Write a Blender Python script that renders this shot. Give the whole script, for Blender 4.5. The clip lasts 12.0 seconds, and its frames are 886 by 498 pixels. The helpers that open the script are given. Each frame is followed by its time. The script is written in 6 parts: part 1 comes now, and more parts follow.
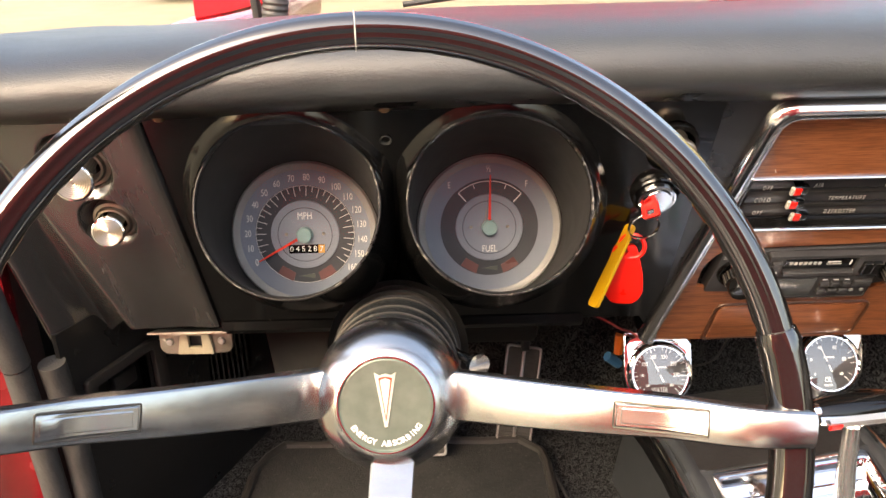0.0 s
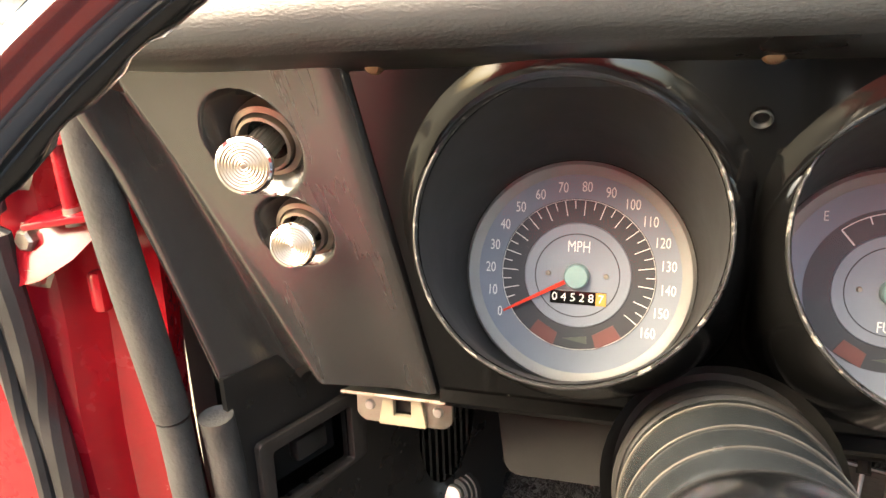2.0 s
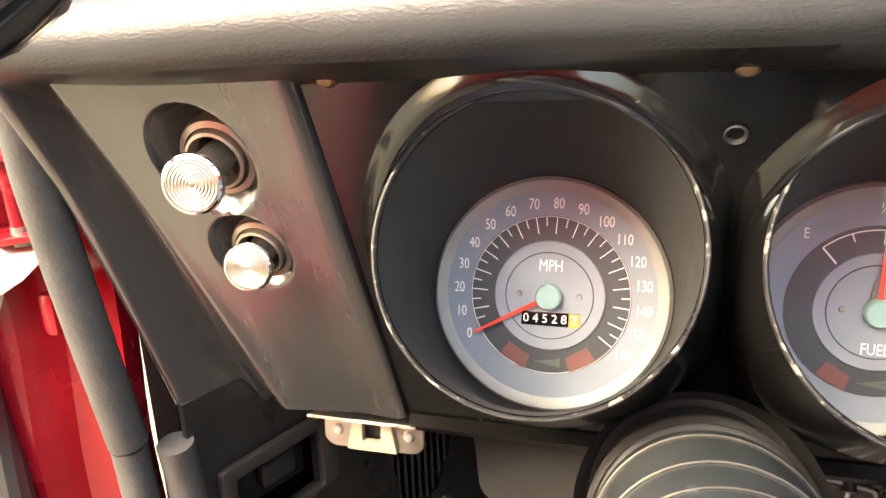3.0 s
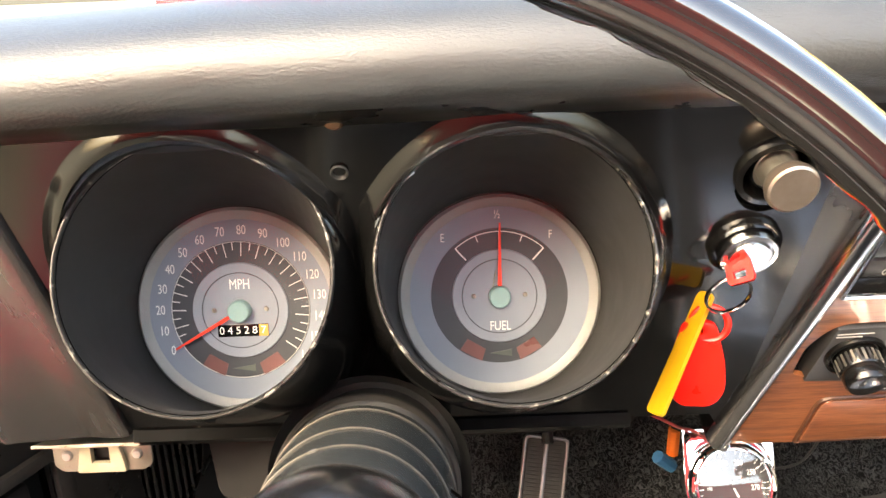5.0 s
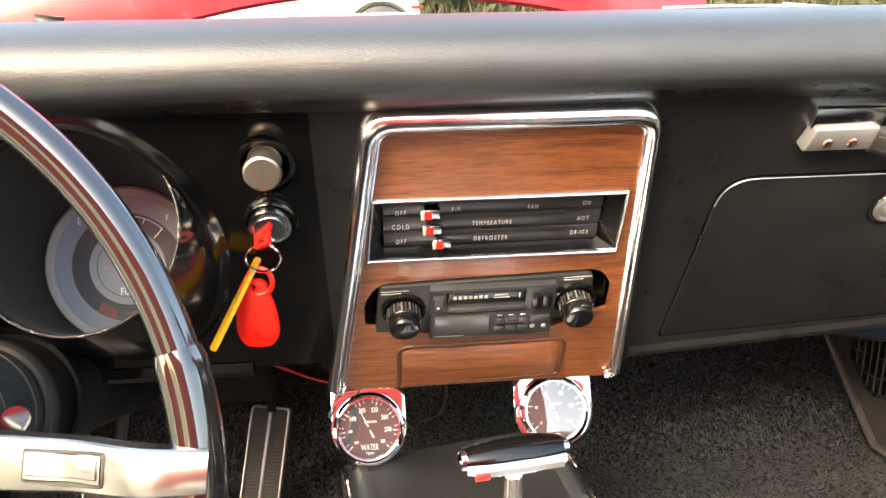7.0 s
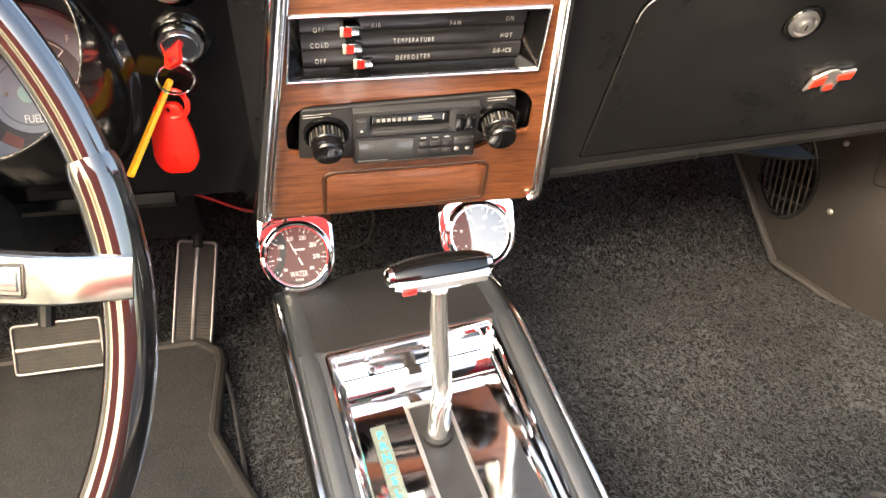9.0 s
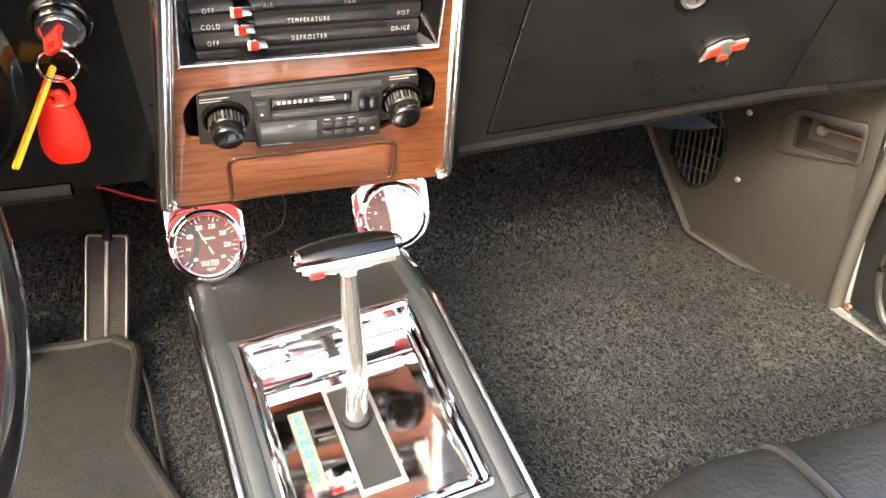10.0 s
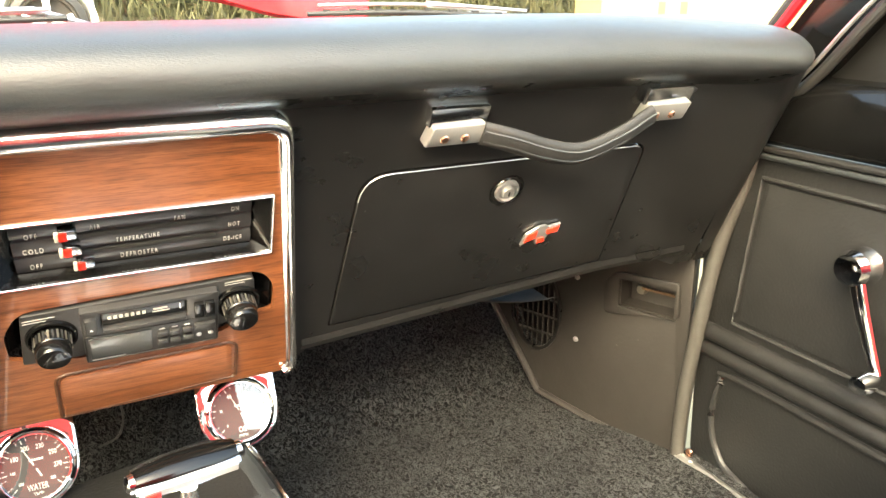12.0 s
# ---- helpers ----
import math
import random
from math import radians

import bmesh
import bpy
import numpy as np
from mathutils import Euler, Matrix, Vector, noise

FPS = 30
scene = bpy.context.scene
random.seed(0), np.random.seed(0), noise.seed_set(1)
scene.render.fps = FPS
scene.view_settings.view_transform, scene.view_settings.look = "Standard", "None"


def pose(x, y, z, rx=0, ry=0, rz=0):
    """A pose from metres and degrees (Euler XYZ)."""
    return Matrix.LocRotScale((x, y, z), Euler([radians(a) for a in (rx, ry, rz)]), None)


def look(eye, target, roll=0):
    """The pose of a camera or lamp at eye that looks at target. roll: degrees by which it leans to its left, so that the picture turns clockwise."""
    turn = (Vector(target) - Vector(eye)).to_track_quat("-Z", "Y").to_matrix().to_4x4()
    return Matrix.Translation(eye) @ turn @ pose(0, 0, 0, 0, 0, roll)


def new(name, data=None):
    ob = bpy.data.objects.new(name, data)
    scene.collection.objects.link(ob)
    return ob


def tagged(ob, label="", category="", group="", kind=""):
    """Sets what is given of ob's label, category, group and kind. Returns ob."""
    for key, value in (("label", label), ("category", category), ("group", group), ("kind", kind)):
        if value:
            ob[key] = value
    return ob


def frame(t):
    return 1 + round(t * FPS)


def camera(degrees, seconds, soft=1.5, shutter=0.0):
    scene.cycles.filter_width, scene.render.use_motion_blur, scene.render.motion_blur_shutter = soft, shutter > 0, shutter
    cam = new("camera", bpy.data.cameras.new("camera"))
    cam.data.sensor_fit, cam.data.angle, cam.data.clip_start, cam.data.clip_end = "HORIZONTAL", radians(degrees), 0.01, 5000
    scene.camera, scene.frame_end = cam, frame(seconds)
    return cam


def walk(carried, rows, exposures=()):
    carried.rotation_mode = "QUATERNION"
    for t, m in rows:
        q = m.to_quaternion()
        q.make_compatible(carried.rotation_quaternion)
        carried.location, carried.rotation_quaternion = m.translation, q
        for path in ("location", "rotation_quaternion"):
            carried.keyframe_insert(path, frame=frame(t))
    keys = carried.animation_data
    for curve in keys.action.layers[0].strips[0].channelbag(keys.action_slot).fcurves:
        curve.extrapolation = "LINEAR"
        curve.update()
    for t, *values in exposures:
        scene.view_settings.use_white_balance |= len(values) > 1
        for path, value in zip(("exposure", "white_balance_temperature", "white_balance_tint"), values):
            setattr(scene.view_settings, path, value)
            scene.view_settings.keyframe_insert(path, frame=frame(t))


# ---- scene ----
cam = camera(59.8, 12.0)
PATH = [
    (0, (0.0360, -0.6489, 0.7972), (0.0468, 1.2036, 0.0436), -1.24),
    (0.5, (0.0369, -0.6321, 0.7987), (-0.0021, 1.2182, 0.0405), 0.01),
    (1, (0.0221, -0.5525, 0.7695), (-0.2061, 1.2799, 0.0012), -0.74),
    (1.5, (-0.0097, -0.4733, 0.7331), (-0.4573, 1.3413, 0.0211), -2.31),
    (2, (-0.0344, -0.4244, 0.7143), (-0.5897, 1.3835, 0.0639), -2.1),
    (2.5, (-0.0357, -0.4006, 0.7101), (-0.6232, 1.4029, 0.0760), -2.33),
    (3, (-0.0287, -0.4009, 0.7135), (-0.5549, 1.4222, 0.0815), -2.11),
    (3.5, (-0.0068, -0.4013, 0.7154), (-0.3586, 1.4673, 0.0950), -1.18),
    (3.7, (0.0015, -0.4042, 0.7169), (-0.2685, 1.4780, 0.0969), -0.84),
    (5.3, (0.0748, -0.4832, 0.7473), (0.0893, 1.4124, 0.1097), -2.71),
    (5.5, (0.1015, -0.5035, 0.7505), (0.1274, 1.3945, 0.1204), -2.82),
    (6, (0.2209, -0.5598, 0.7315), (0.2107, 1.3628, 0.1807), -2.65),
    (6.5, (0.2610, -0.6004, 0.7402), (0.3324, 1.3189, 0.1826), -1.71),
    (7, (0.2869, -0.6111, 0.7415), (0.4461, 1.2970, 0.1640), -1.21),
    (7.5, (0.2931, -0.6141, 0.7362), (0.5351, 1.2549, 0.0668), -0.61),
    (7.7, (0.2915, -0.6138, 0.7334), (0.5526, 1.2379, 0.0241), -0.31),
    (9.3, (0.2880, -0.6230, 0.7207), (0.6331, 1.0788, -0.2717), -0.37),
    (9.5, (0.2932, -0.6249, 0.7162), (0.6654, 1.0618, -0.2921), -0.38),
    (10, (0.3114, -0.6254, 0.7226), (0.7784, 1.0494, -0.2660), -0.31),
    (10.5, (0.3288, -0.6289, 0.7371), (0.9144, 1.0767, -0.1278), -0.68),
    (11, (0.3375, -0.6351, 0.7507), (1.0528, 1.0770, 0.0042), -0.71),
    (11.5, (0.3383, -0.6388, 0.7597), (1.1601, 1.0569, 0.0893), -0.53),
    (12, (0.3309, -0.6378, 0.7597), (1.1761, 1.0625, 0.1315), -0.46),
]
walk(cam, [(t, look(eye, target, roll)) for t, eye, target, roll in PATH], exposures=[(0, 2.6, 8100, 12), (1.0, 2.9, 8000, 11), (2.0, 3.55, 7900, 6), (3.5, 3.85, 7900, 6), (5.5, 3.4, 8000, 8), (6.5, 3.15, 7900, 6), (7.5, 3.2, 7700, 6), (9.5, 3.45, 7700, 7), (10.5, 3.75, 7500, 2), (11.2, 3.7, 7700, 0), (12, 3.62, 8100, -1)])

# ---- world, sun, exposure ----
world = bpy.data.worlds.new("sky")
scene.world = world
world.use_nodes = True
wn = world.node_tree.nodes
sky = wn.new("ShaderNodeTexSky")
sky.sky_type = "NISHITA"
sky.sun_disc = False
sky.sun_elevation = radians(38)
sky.sun_rotation = radians(218)
sky.air_density, sky.dust_density, sky.ozone_density = 1.0, 4.0, 1.0
wn["Background"].inputs["Strength"].default_value = 0.15
world.node_tree.links.new(sky.outputs[0], wn["Background"].inputs["Color"])
sun_data = bpy.data.lights.new("sun", "SUN")
sun_data.energy, sun_data.angle, sun_data.color = 0.38, radians(50), (1.0, 0.96, 0.9)
sun = new("sun", sun_data)
sun.matrix_world = look((-2.2, -2.8, 3.3), (0, 0, 0.4))

# ---- materials ----
def surf(name, a, b=None, scale=40.0, rough=0.5, rvar=0.1, bump=0.0, bscale=200.0, metal=0.0, coat=0.0, spec=0.5, stretch=(1, 1, 1), wear=None, bkind="NOISE"):
    """A worn surface: two colours mixed by coarse and fine noise, uneven gloss, fine relief."""
    m = bpy.data.materials.new(name)
    m.use_nodes = True
    n, l = m.node_tree.nodes, m.node_tree.links
    p = n["Principled BSDF"]
    co = n.new("ShaderNodeTexCoord")
    mp = n.new("ShaderNodeMapping")
    mp.inputs["Scale"].default_value = stretch
    l.new(co.outputs["Object"], mp.inputs["Vector"])
    big = n.new("ShaderNodeTexNoise")
    big.inputs["Scale"].default_value, big.inputs["Detail"].default_value = scale * 0.2, 3
    fine = n.new("ShaderNodeTexNoise")
    fine.inputs["Scale"].default_value, fine.inputs["Detail"].default_value = scale, 6
    add = n.new("ShaderNodeMath")
    add.operation = "ADD"
    half = n.new("ShaderNodeMath")
    half.operation, half.inputs[1].default_value = "MULTIPLY", 0.5
    for t in (big, fine):
        l.new(mp.outputs[0], t.inputs["Vector"])
    l.new(big.outputs[0], add.inputs[0])
    l.new(fine.outputs[0], add.inputs[1])
    l.new(add.outputs[0], half.inputs[0])
    ramp = n.new("ShaderNodeValToRGB")
    ramp.color_ramp.elements[0].position, ramp.color_ramp.elements[1].position = 0.35, 0.65
    ramp.color_ramp.elements[0].color = (*a, 1)
    ramp.color_ramp.elements[1].color = (*(b or a), 1)
    l.new(half.outputs[0], ramp.inputs[0])
    col = ramp.outputs[0]
    rm = n.new("ShaderNodeMapRange")
    rm.inputs["From Min"].default_value, rm.inputs["From Max"].default_value = 0.3, 0.7
    rm.inputs["To Min"].default_value, rm.inputs["To Max"].default_value = max(0.02, rough - rvar), min(1, rough + rvar)
    l.new(half.outputs[0], rm.inputs["Value"])
    l.new(rm.outputs[0], p.inputs["Roughness"])
    if wear:
        wt = n.new("ShaderNodeTexNoise")
        wt.inputs["Scale"].default_value, wt.inputs["Detail"].default_value = wear[1], 8
        l.new(co.outputs["Object"], wt.inputs["Vector"])
        wr = n.new("ShaderNodeValToRGB")
        wr.color_ramp.elements[0].position, wr.color_ramp.elements[1].position = wear[2], wear[2] + 0.04
        l.new(wt.outputs[0], wr.inputs[0])
        mx = n.new("ShaderNodeMix")
        mx.data_type = "RGBA"
        l.new(wr.outputs[0], mx.inputs["Factor"])
        l.new(col, mx.inputs["A"])
        mx.inputs["B"].default_value = (*wear[0], 1)
        col = mx.outputs["Result"]
    l.new(col, p.inputs["Base Color"])
    if bump:
        if bkind == "VORONOI":
            bt = n.new("ShaderNodeTexVoronoi")
            bt.inputs["Scale"].default_value = bscale
        else:
            bt = n.new("ShaderNodeTexNoise")
            bt.inputs["Scale"].default_value, bt.inputs["Detail"].default_value = bscale, 4
        l.new(mp.outputs[0], bt.inputs["Vector"])
        bp = n.new("ShaderNodeBump")
        bp.inputs["Strength"].default_value, bp.inputs["Distance"].default_value = bump, 0.001
        l.new(bt.outputs[0], bp.inputs["Height"])
        l.new(bp.outputs[0], p.inputs["Normal"])
    p.inputs["Metallic"].default_value = metal
    p.inputs["Coat Weight"].default_value = coat
    p.inputs["Coat Roughness"].default_value = 0.08
    p.inputs["Specular IOR Level"].default_value = spec
    return m


def wood_mat(name):
    """Walnut-look laminate with grain along x."""
    m = bpy.data.materials.new(name)
    m.use_nodes = True
    n, l = m.node_tree.nodes, m.node_tree.links
    p = n["Principled BSDF"]
    co = n.new("ShaderNodeTexCoord")
    mp = n.new("ShaderNodeMapping")
    mp.inputs["Scale"].default_value = (1.0, 15.0, 15.0)
    l.new(co.outputs["Object"], mp.inputs["Vector"])
    wave = n.new("ShaderNodeTexNoise")
    wave.inputs["Scale"].default_value, wave.inputs["Detail"].default_value, wave.inputs["Distortion"].default_value = 14.0, 7, 0.6
    l.new(mp.outputs[0], wave.inputs["Vector"])
    mp2 = n.new("ShaderNodeMapping")
    mp2.inputs["Scale"].default_value = (1.0, 22.0, 22.0)
    l.new(co.outputs["Object"], mp2.inputs["Vector"])
    pore = n.new("ShaderNodeTexNoise")
    pore.inputs["Scale"].default_value, pore.inputs["Detail"].default_value = 60.0, 3
    l.new(mp2.outputs[0], pore.inputs["Vector"])
    ramp = n.new("ShaderNodeValToRGB")
    e = ramp.color_ramp.elements
    e[0].position, e[0].color = 0.28, (0.12, 0.037, 0.015, 1)
    e[1].position, e[1].color = 0.72, (0.29, 0.107, 0.045, 1)
    mid = e.new(0.45)
    mid.color = (0.22, 0.074, 0.029, 1)
    l.new(wave.outputs[0], ramp.inputs[0])
    pr = n.new("ShaderNodeValToRGB")
    pr.color_ramp.elements[0].position, pr.color_ramp.elements[0].color = 0.38, (0.62, 0.56, 0.52, 1)
    pr.color_ramp.elements[1].position, pr.color_ramp.elements[1].color = 0.52, (1, 1, 1, 1)
    l.new(pore.outputs[0], pr.inputs[0])
    mx = n.new("ShaderNodeMix")
    mx.data_type, mx.blend_type = "RGBA", "MULTIPLY"
    mx.inputs["Factor"].default_value = 1.0
    l.new(ramp.outputs[0], mx.inputs["A"])
    l.new(pr.outputs[0], mx.inputs["B"])
    l.new(mx.outputs["Result"], p.inputs["Base Color"])
    bp = n.new("ShaderNodeBump")
    bp.inputs["Strength"].default_value, bp.inputs["Distance"].default_value = 0.15, 0.0004
    l.new(pore.outputs[0], bp.inputs["Height"])
    l.new(bp.outputs[0], p.inputs["Normal"])
    p.inputs["Roughness"].default_value = 0.3
    p.inputs["Coat Weight"].default_value = 0.25
    return m


def glass_mat(name, tint=(1, 1, 1), rough=0.0, shine=0.06):
    m = bpy.data.materials.new(name)
    m.use_nodes = True
    n, l = m.node_tree.nodes, m.node_tree.links
    out = n["Material Output"]
    n.remove(n["Principled BSDF"])
    t = n.new("ShaderNodeBsdfTransparent")
    t.inputs[0].default_value = (*tint, 1)
    g = n.new("ShaderNodeBsdfGlossy")
    g.inputs["Roughness"].default_value = rough
    mx = n.new("ShaderNodeMixShader")
    mx.inputs[0].default_value = shine
    l.new(t.outputs[0], mx.inputs[1])
    l.new(g.outputs[0], mx.inputs[2])
    l.new(mx.outputs[0], out.inputs["Surface"])
    return m


def carpet_mat(name):
    """Short curled loops: paler tufts, with the shade of the winding gaps painted into the colour."""
    m = bpy.data.materials.new(name)
    m.use_nodes = True
    n, l = m.node_tree.nodes, m.node_tree.links
    p = n["Principled BSDF"]
    co = n.new("ShaderNodeTexCoord")
    warp = n.new("ShaderNodeTexNoise")
    warp.inputs["Scale"].default_value, warp.inputs["Detail"].default_value = 130.0, 2
    l.new(co.outputs["Object"], warp.inputs["Vector"])
    mixv = n.new("ShaderNodeMix")
    mixv.data_type = "VECTOR"
    mixv.inputs["Factor"].default_value = 0.012
    l.new(co.outputs["Object"], mixv.inputs["A"])
    l.new(warp.outputs["Color"], mixv.inputs["B"])
    squash = n.new("ShaderNodeMapping")
    squash.inputs["Scale"].default_value = (1.0, 0.62, 0.8)
    l.new(mixv.outputs["Result"], squash.inputs["Vector"])
    field = n.new("ShaderNodeTexNoise")
    field.inputs["Scale"].default_value, field.inputs["Detail"].default_value, field.inputs["Distortion"].default_value = 150.0, 0.0, 0.8
    l.new(squash.outputs[0], field.inputs["Vector"])
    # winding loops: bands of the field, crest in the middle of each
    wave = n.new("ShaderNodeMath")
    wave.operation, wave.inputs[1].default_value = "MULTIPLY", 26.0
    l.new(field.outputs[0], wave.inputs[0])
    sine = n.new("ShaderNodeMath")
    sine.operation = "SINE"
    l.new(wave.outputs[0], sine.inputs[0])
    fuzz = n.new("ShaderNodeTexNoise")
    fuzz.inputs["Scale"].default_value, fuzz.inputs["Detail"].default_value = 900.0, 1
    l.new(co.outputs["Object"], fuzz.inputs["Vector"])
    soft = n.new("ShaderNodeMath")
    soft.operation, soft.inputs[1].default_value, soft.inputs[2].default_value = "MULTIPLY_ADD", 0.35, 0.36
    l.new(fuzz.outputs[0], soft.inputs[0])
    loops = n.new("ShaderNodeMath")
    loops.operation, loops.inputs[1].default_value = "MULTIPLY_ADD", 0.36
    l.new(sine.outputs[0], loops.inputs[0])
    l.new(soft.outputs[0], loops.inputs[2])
    big = n.new("ShaderNodeTexNoise")
    big.inputs["Scale"].default_value, big.inputs["Detail"].default_value = 7.0, 4
    l.new(co.outputs["Object"], big.inputs["Vector"])
    # loop height sets the colour too: near-black low down imitates shade between tufts
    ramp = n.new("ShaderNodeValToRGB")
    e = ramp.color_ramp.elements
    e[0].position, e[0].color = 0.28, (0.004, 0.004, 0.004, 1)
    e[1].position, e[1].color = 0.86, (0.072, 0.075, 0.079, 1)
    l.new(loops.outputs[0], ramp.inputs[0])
    dust = n.new("ShaderNodeValToRGB")
    dust.color_ramp.elements[0].position, dust.color_ramp.elements[0].color = 0.35, (0.78, 0.78, 0.78, 1)
    dust.color_ramp.elements[1].position, dust.color_ramp.elements[1].color = 0.7, (1.14, 1.13, 1.11, 1)
    l.new(big.outputs[0], dust.inputs[0])
    mx = n.new("ShaderNodeMix")
    mx.data_type, mx.blend_type = "RGBA", "MULTIPLY"
    mx.inputs["Factor"].default_value = 1.0
    l.new(ramp.outputs[0], mx.inputs["A"])
    l.new(dust.outputs[0], mx.inputs["B"])
    l.new(mx.outputs["Result"], p.inputs["Base Color"])
    bp = n.new("ShaderNodeBump")
    bp.inputs["Strength"].default_value, bp.inputs["Distance"].default_value = 1.0, 0.004
    l.new(loops.outputs[0], bp.inputs["Height"])
    l.new(bp.outputs[0], p.inputs["Normal"])
    p.inputs["Roughness"].default_value = 0.8
    p.inputs["Specular IOR Level"].default_value = 0.3
    return m


VINYL = surf("black_vinyl", (0.027, 0.030, 0.032), (0.037, 0.041, 0.043), 30, 0.42, 0.05, 0.36, 420, spec=0.7, stretch=(1, 2.2, 2.2))
GLOSS = surf("gloss_black", (0.003, 0.003, 0.003), (0.006, 0.006, 0.006), 30, 0.15, 0.05, 0.05, 60, coat=0.1, spec=0.4, wear=((0.11, 0.10, 0.09), 160, 0.74))
GRAINED = surf("grained_black", (0.030, 0.029, 0.028), (0.046, 0.0445, 0.043), 60, 0.24, 0.05, 0.14, 420, spec=1.0, coat=0.6, stretch=(2.4, 0.35, 0.2), wear=((0.10, 0.095, 0.085), 380, 0.745))
SATIN = surf("satin_black", (0.009, 0.009, 0.009), (0.015, 0.015, 0.015), 30, 0.30, 0.07, 0.06, 160, spec=0.5, wear=((0.11, 0.11, 0.105), 420, 0.72))
MATTE = surf("matte_charcoal", (0.015, 0.014, 0.0135), (0.022, 0.021, 0.020), 50, 0.6, 0.08, 0.1, 120)
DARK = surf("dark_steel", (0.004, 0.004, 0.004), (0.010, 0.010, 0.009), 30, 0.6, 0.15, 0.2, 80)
CHROME = surf("chrome", (0.80, 0.80, 0.81), (0.72, 0.72, 0.73), 60, 0.06, 0.04, 0.02, 90, metal=1.0, wear=((0.45, 0.43, 0.40), 260, 0.74))
ALU = surf("brushed_aluminium", (0.50, 0.50, 0.49), (0.58, 0.58, 0.57), 80, 0.34, 0.07, 0.08, 160, metal=0.85, stretch=(0.25, 3, 3))
TURNED = surf("turned_aluminium", (0.33, 0.27, 0.22), (0.40, 0.335, 0.28), 200, 0.34, 0.05, 0.03, 400, metal=0.9)
ZINC = surf("zinc_steel", (0.28, 0.26, 0.22), (0.40, 0.38, 0.33), 80, 0.38, 0.12, 0.2, 200, metal=0.9, wear=((0.12, 0.09, 0.06), 180, 0.68))
SCREW = surf("rusty_screw", (0.15, 0.085, 0.05), (0.24, 0.15, 0.09), 300, 0.45, 0.15, 0.3, 500, metal=0.7)
WOOD = wood_mat("walnut_laminate")
RED = surf("red_paint", (0.20, 0.004, 0.010), (0.27, 0.007, 0.014), 30, 0.26, 0.10, 0.25, 90, coat=0.3, wear=((0.14, 0.02, 0.02), 60, 0.70))
REDPANEL = surf("red_body_paint", (0.40, 0.012, 0.020), (0.46, 0.02, 0.03), 20, 0.25, 0.04, 0.0, 80, coat=0.2)
# for the added wall that reddens the reflections
REDREFLECTOR = surf("red_reflector_paint", (0.66, 0.028, 0.018), (0.76, 0.040, 0.024), 3, 0.55, 0.1, 0.1, 60)
SPOKE = surf("polished_spoke", (0.44, 0.44, 0.435), (0.51, 0.51, 0.50), 80, 0.24, 0.03, 0.012, 160, metal=1.0, stretch=(0.25, 3, 3))
WINDLACE = surf("grey_windlace", (0.035, 0.035, 0.034), (0.058, 0.057, 0.054), 120, 0.55, 0.1, 0.5, 380)
RUBBER = surf("black_rubber", (0.018, 0.018, 0.018), (0.03, 0.03, 0.03), 60, 0.5, 0.12, 0.2, 200)
BEIGELACE = surf("beige_windlace", (0.046, 0.043, 0.039), (0.064, 0.061, 0.055), 120, 0.55, 0.1, 0.5, 380)
TRIM = surf("satin_chrome", (0.74, 0.74, 0.74), (0.82, 0.82, 0.82), 60, 0.17, 0.05, 0.03, 90, metal=1.0)
CAPS = surf("cast_aluminium", (0.36, 0.36, 0.35), (0.40, 0.40, 0.39), 40, 0.30, 0.03, 0.05, 220, metal=0.65)
PLATED = surf("bright_plated", (0.70, 0.70, 0.69), (0.78, 0.78, 0.77), 90, 0.14, 0.04, 0.03, 220, metal=0.88)
DULLRING = surf("dull_worn_ring", (0.04, 0.034, 0.028), (0.10, 0.085, 0.07), 90, 0.4, 0.1, 0.2, 200, metal=0.6)
PEDAL = surf("ribbed_pedal_rubber", (0.035, 0.033, 0.03), (0.055, 0.052, 0.047), 90, 0.8, 0.1, 0.2, 200, spec=0.2)
FELT = surf("black_board", (0.014, 0.014, 0.014), (0.022, 0.022, 0.021), 60, 0.8, 0.1, 0.1, 200, spec=0.2)
KICK = surf("grey_kick_plastic", (0.023, 0.0210, 0.0192), (0.031, 0.0282, 0.0258), 40, 0.42, 0.08, 0.3, 160, wear=((0.14, 0.14, 0.13), 90, 0.72))
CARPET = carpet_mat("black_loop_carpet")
MAT = surf("grey_mat", (0.018, 0.018, 0.018), (0.032, 0.031, 0.030), 220, 0.9, 0.08, 1.0, 420, spec=0.2, wear=((0.042, 0.040, 0.038), 260, 0.63))
DIAL_RIM = surf("dial_rim", (0.21, 0.215, 0.21), (0.26, 0.26, 0.25), 60, 0.45, 0.08)
DIAL_BAND = surf("dial_band", (0.165, 0.195, 0.24), (0.20, 0.23, 0.28), 40, 0.5, 0.08)
DIAL_DARK = surf("dial_dark", (0.030, 0.036, 0.045), (0.042, 0.048, 0.057), 40, 0.5, 0.08)
DIAL_DISC = surf("dial_disc", (0.185, 0.215, 0.26), (0.22, 0.25, 0.30), 40, 0.48, 0.08)
HUBCAP = surf("dial_hub", (0.18, 0.31, 0.31), (0.22, 0.35, 0.34), 60, 0.4, 0.1)
LEGEND = surf("faded_legend", (0.38, 0.37, 0.34), (0.5, 0.49, 0.45), 300, 0.5, 0.1)
WHITE = surf("white_ink", (0.72, 0.72, 0.69), (0.8, 0.8, 0.77), 200, 0.5, 0.1)
REDINK = surf("red_needle", (0.70, 0.035, 0.015), (0.85, 0.06, 0.03), 90, 0.4, 0.1)
REDLENS = surf("dull_red_lens", (0.13, 0.055, 0.05), (0.16, 0.065, 0.06), 90, 0.35, 0.1)
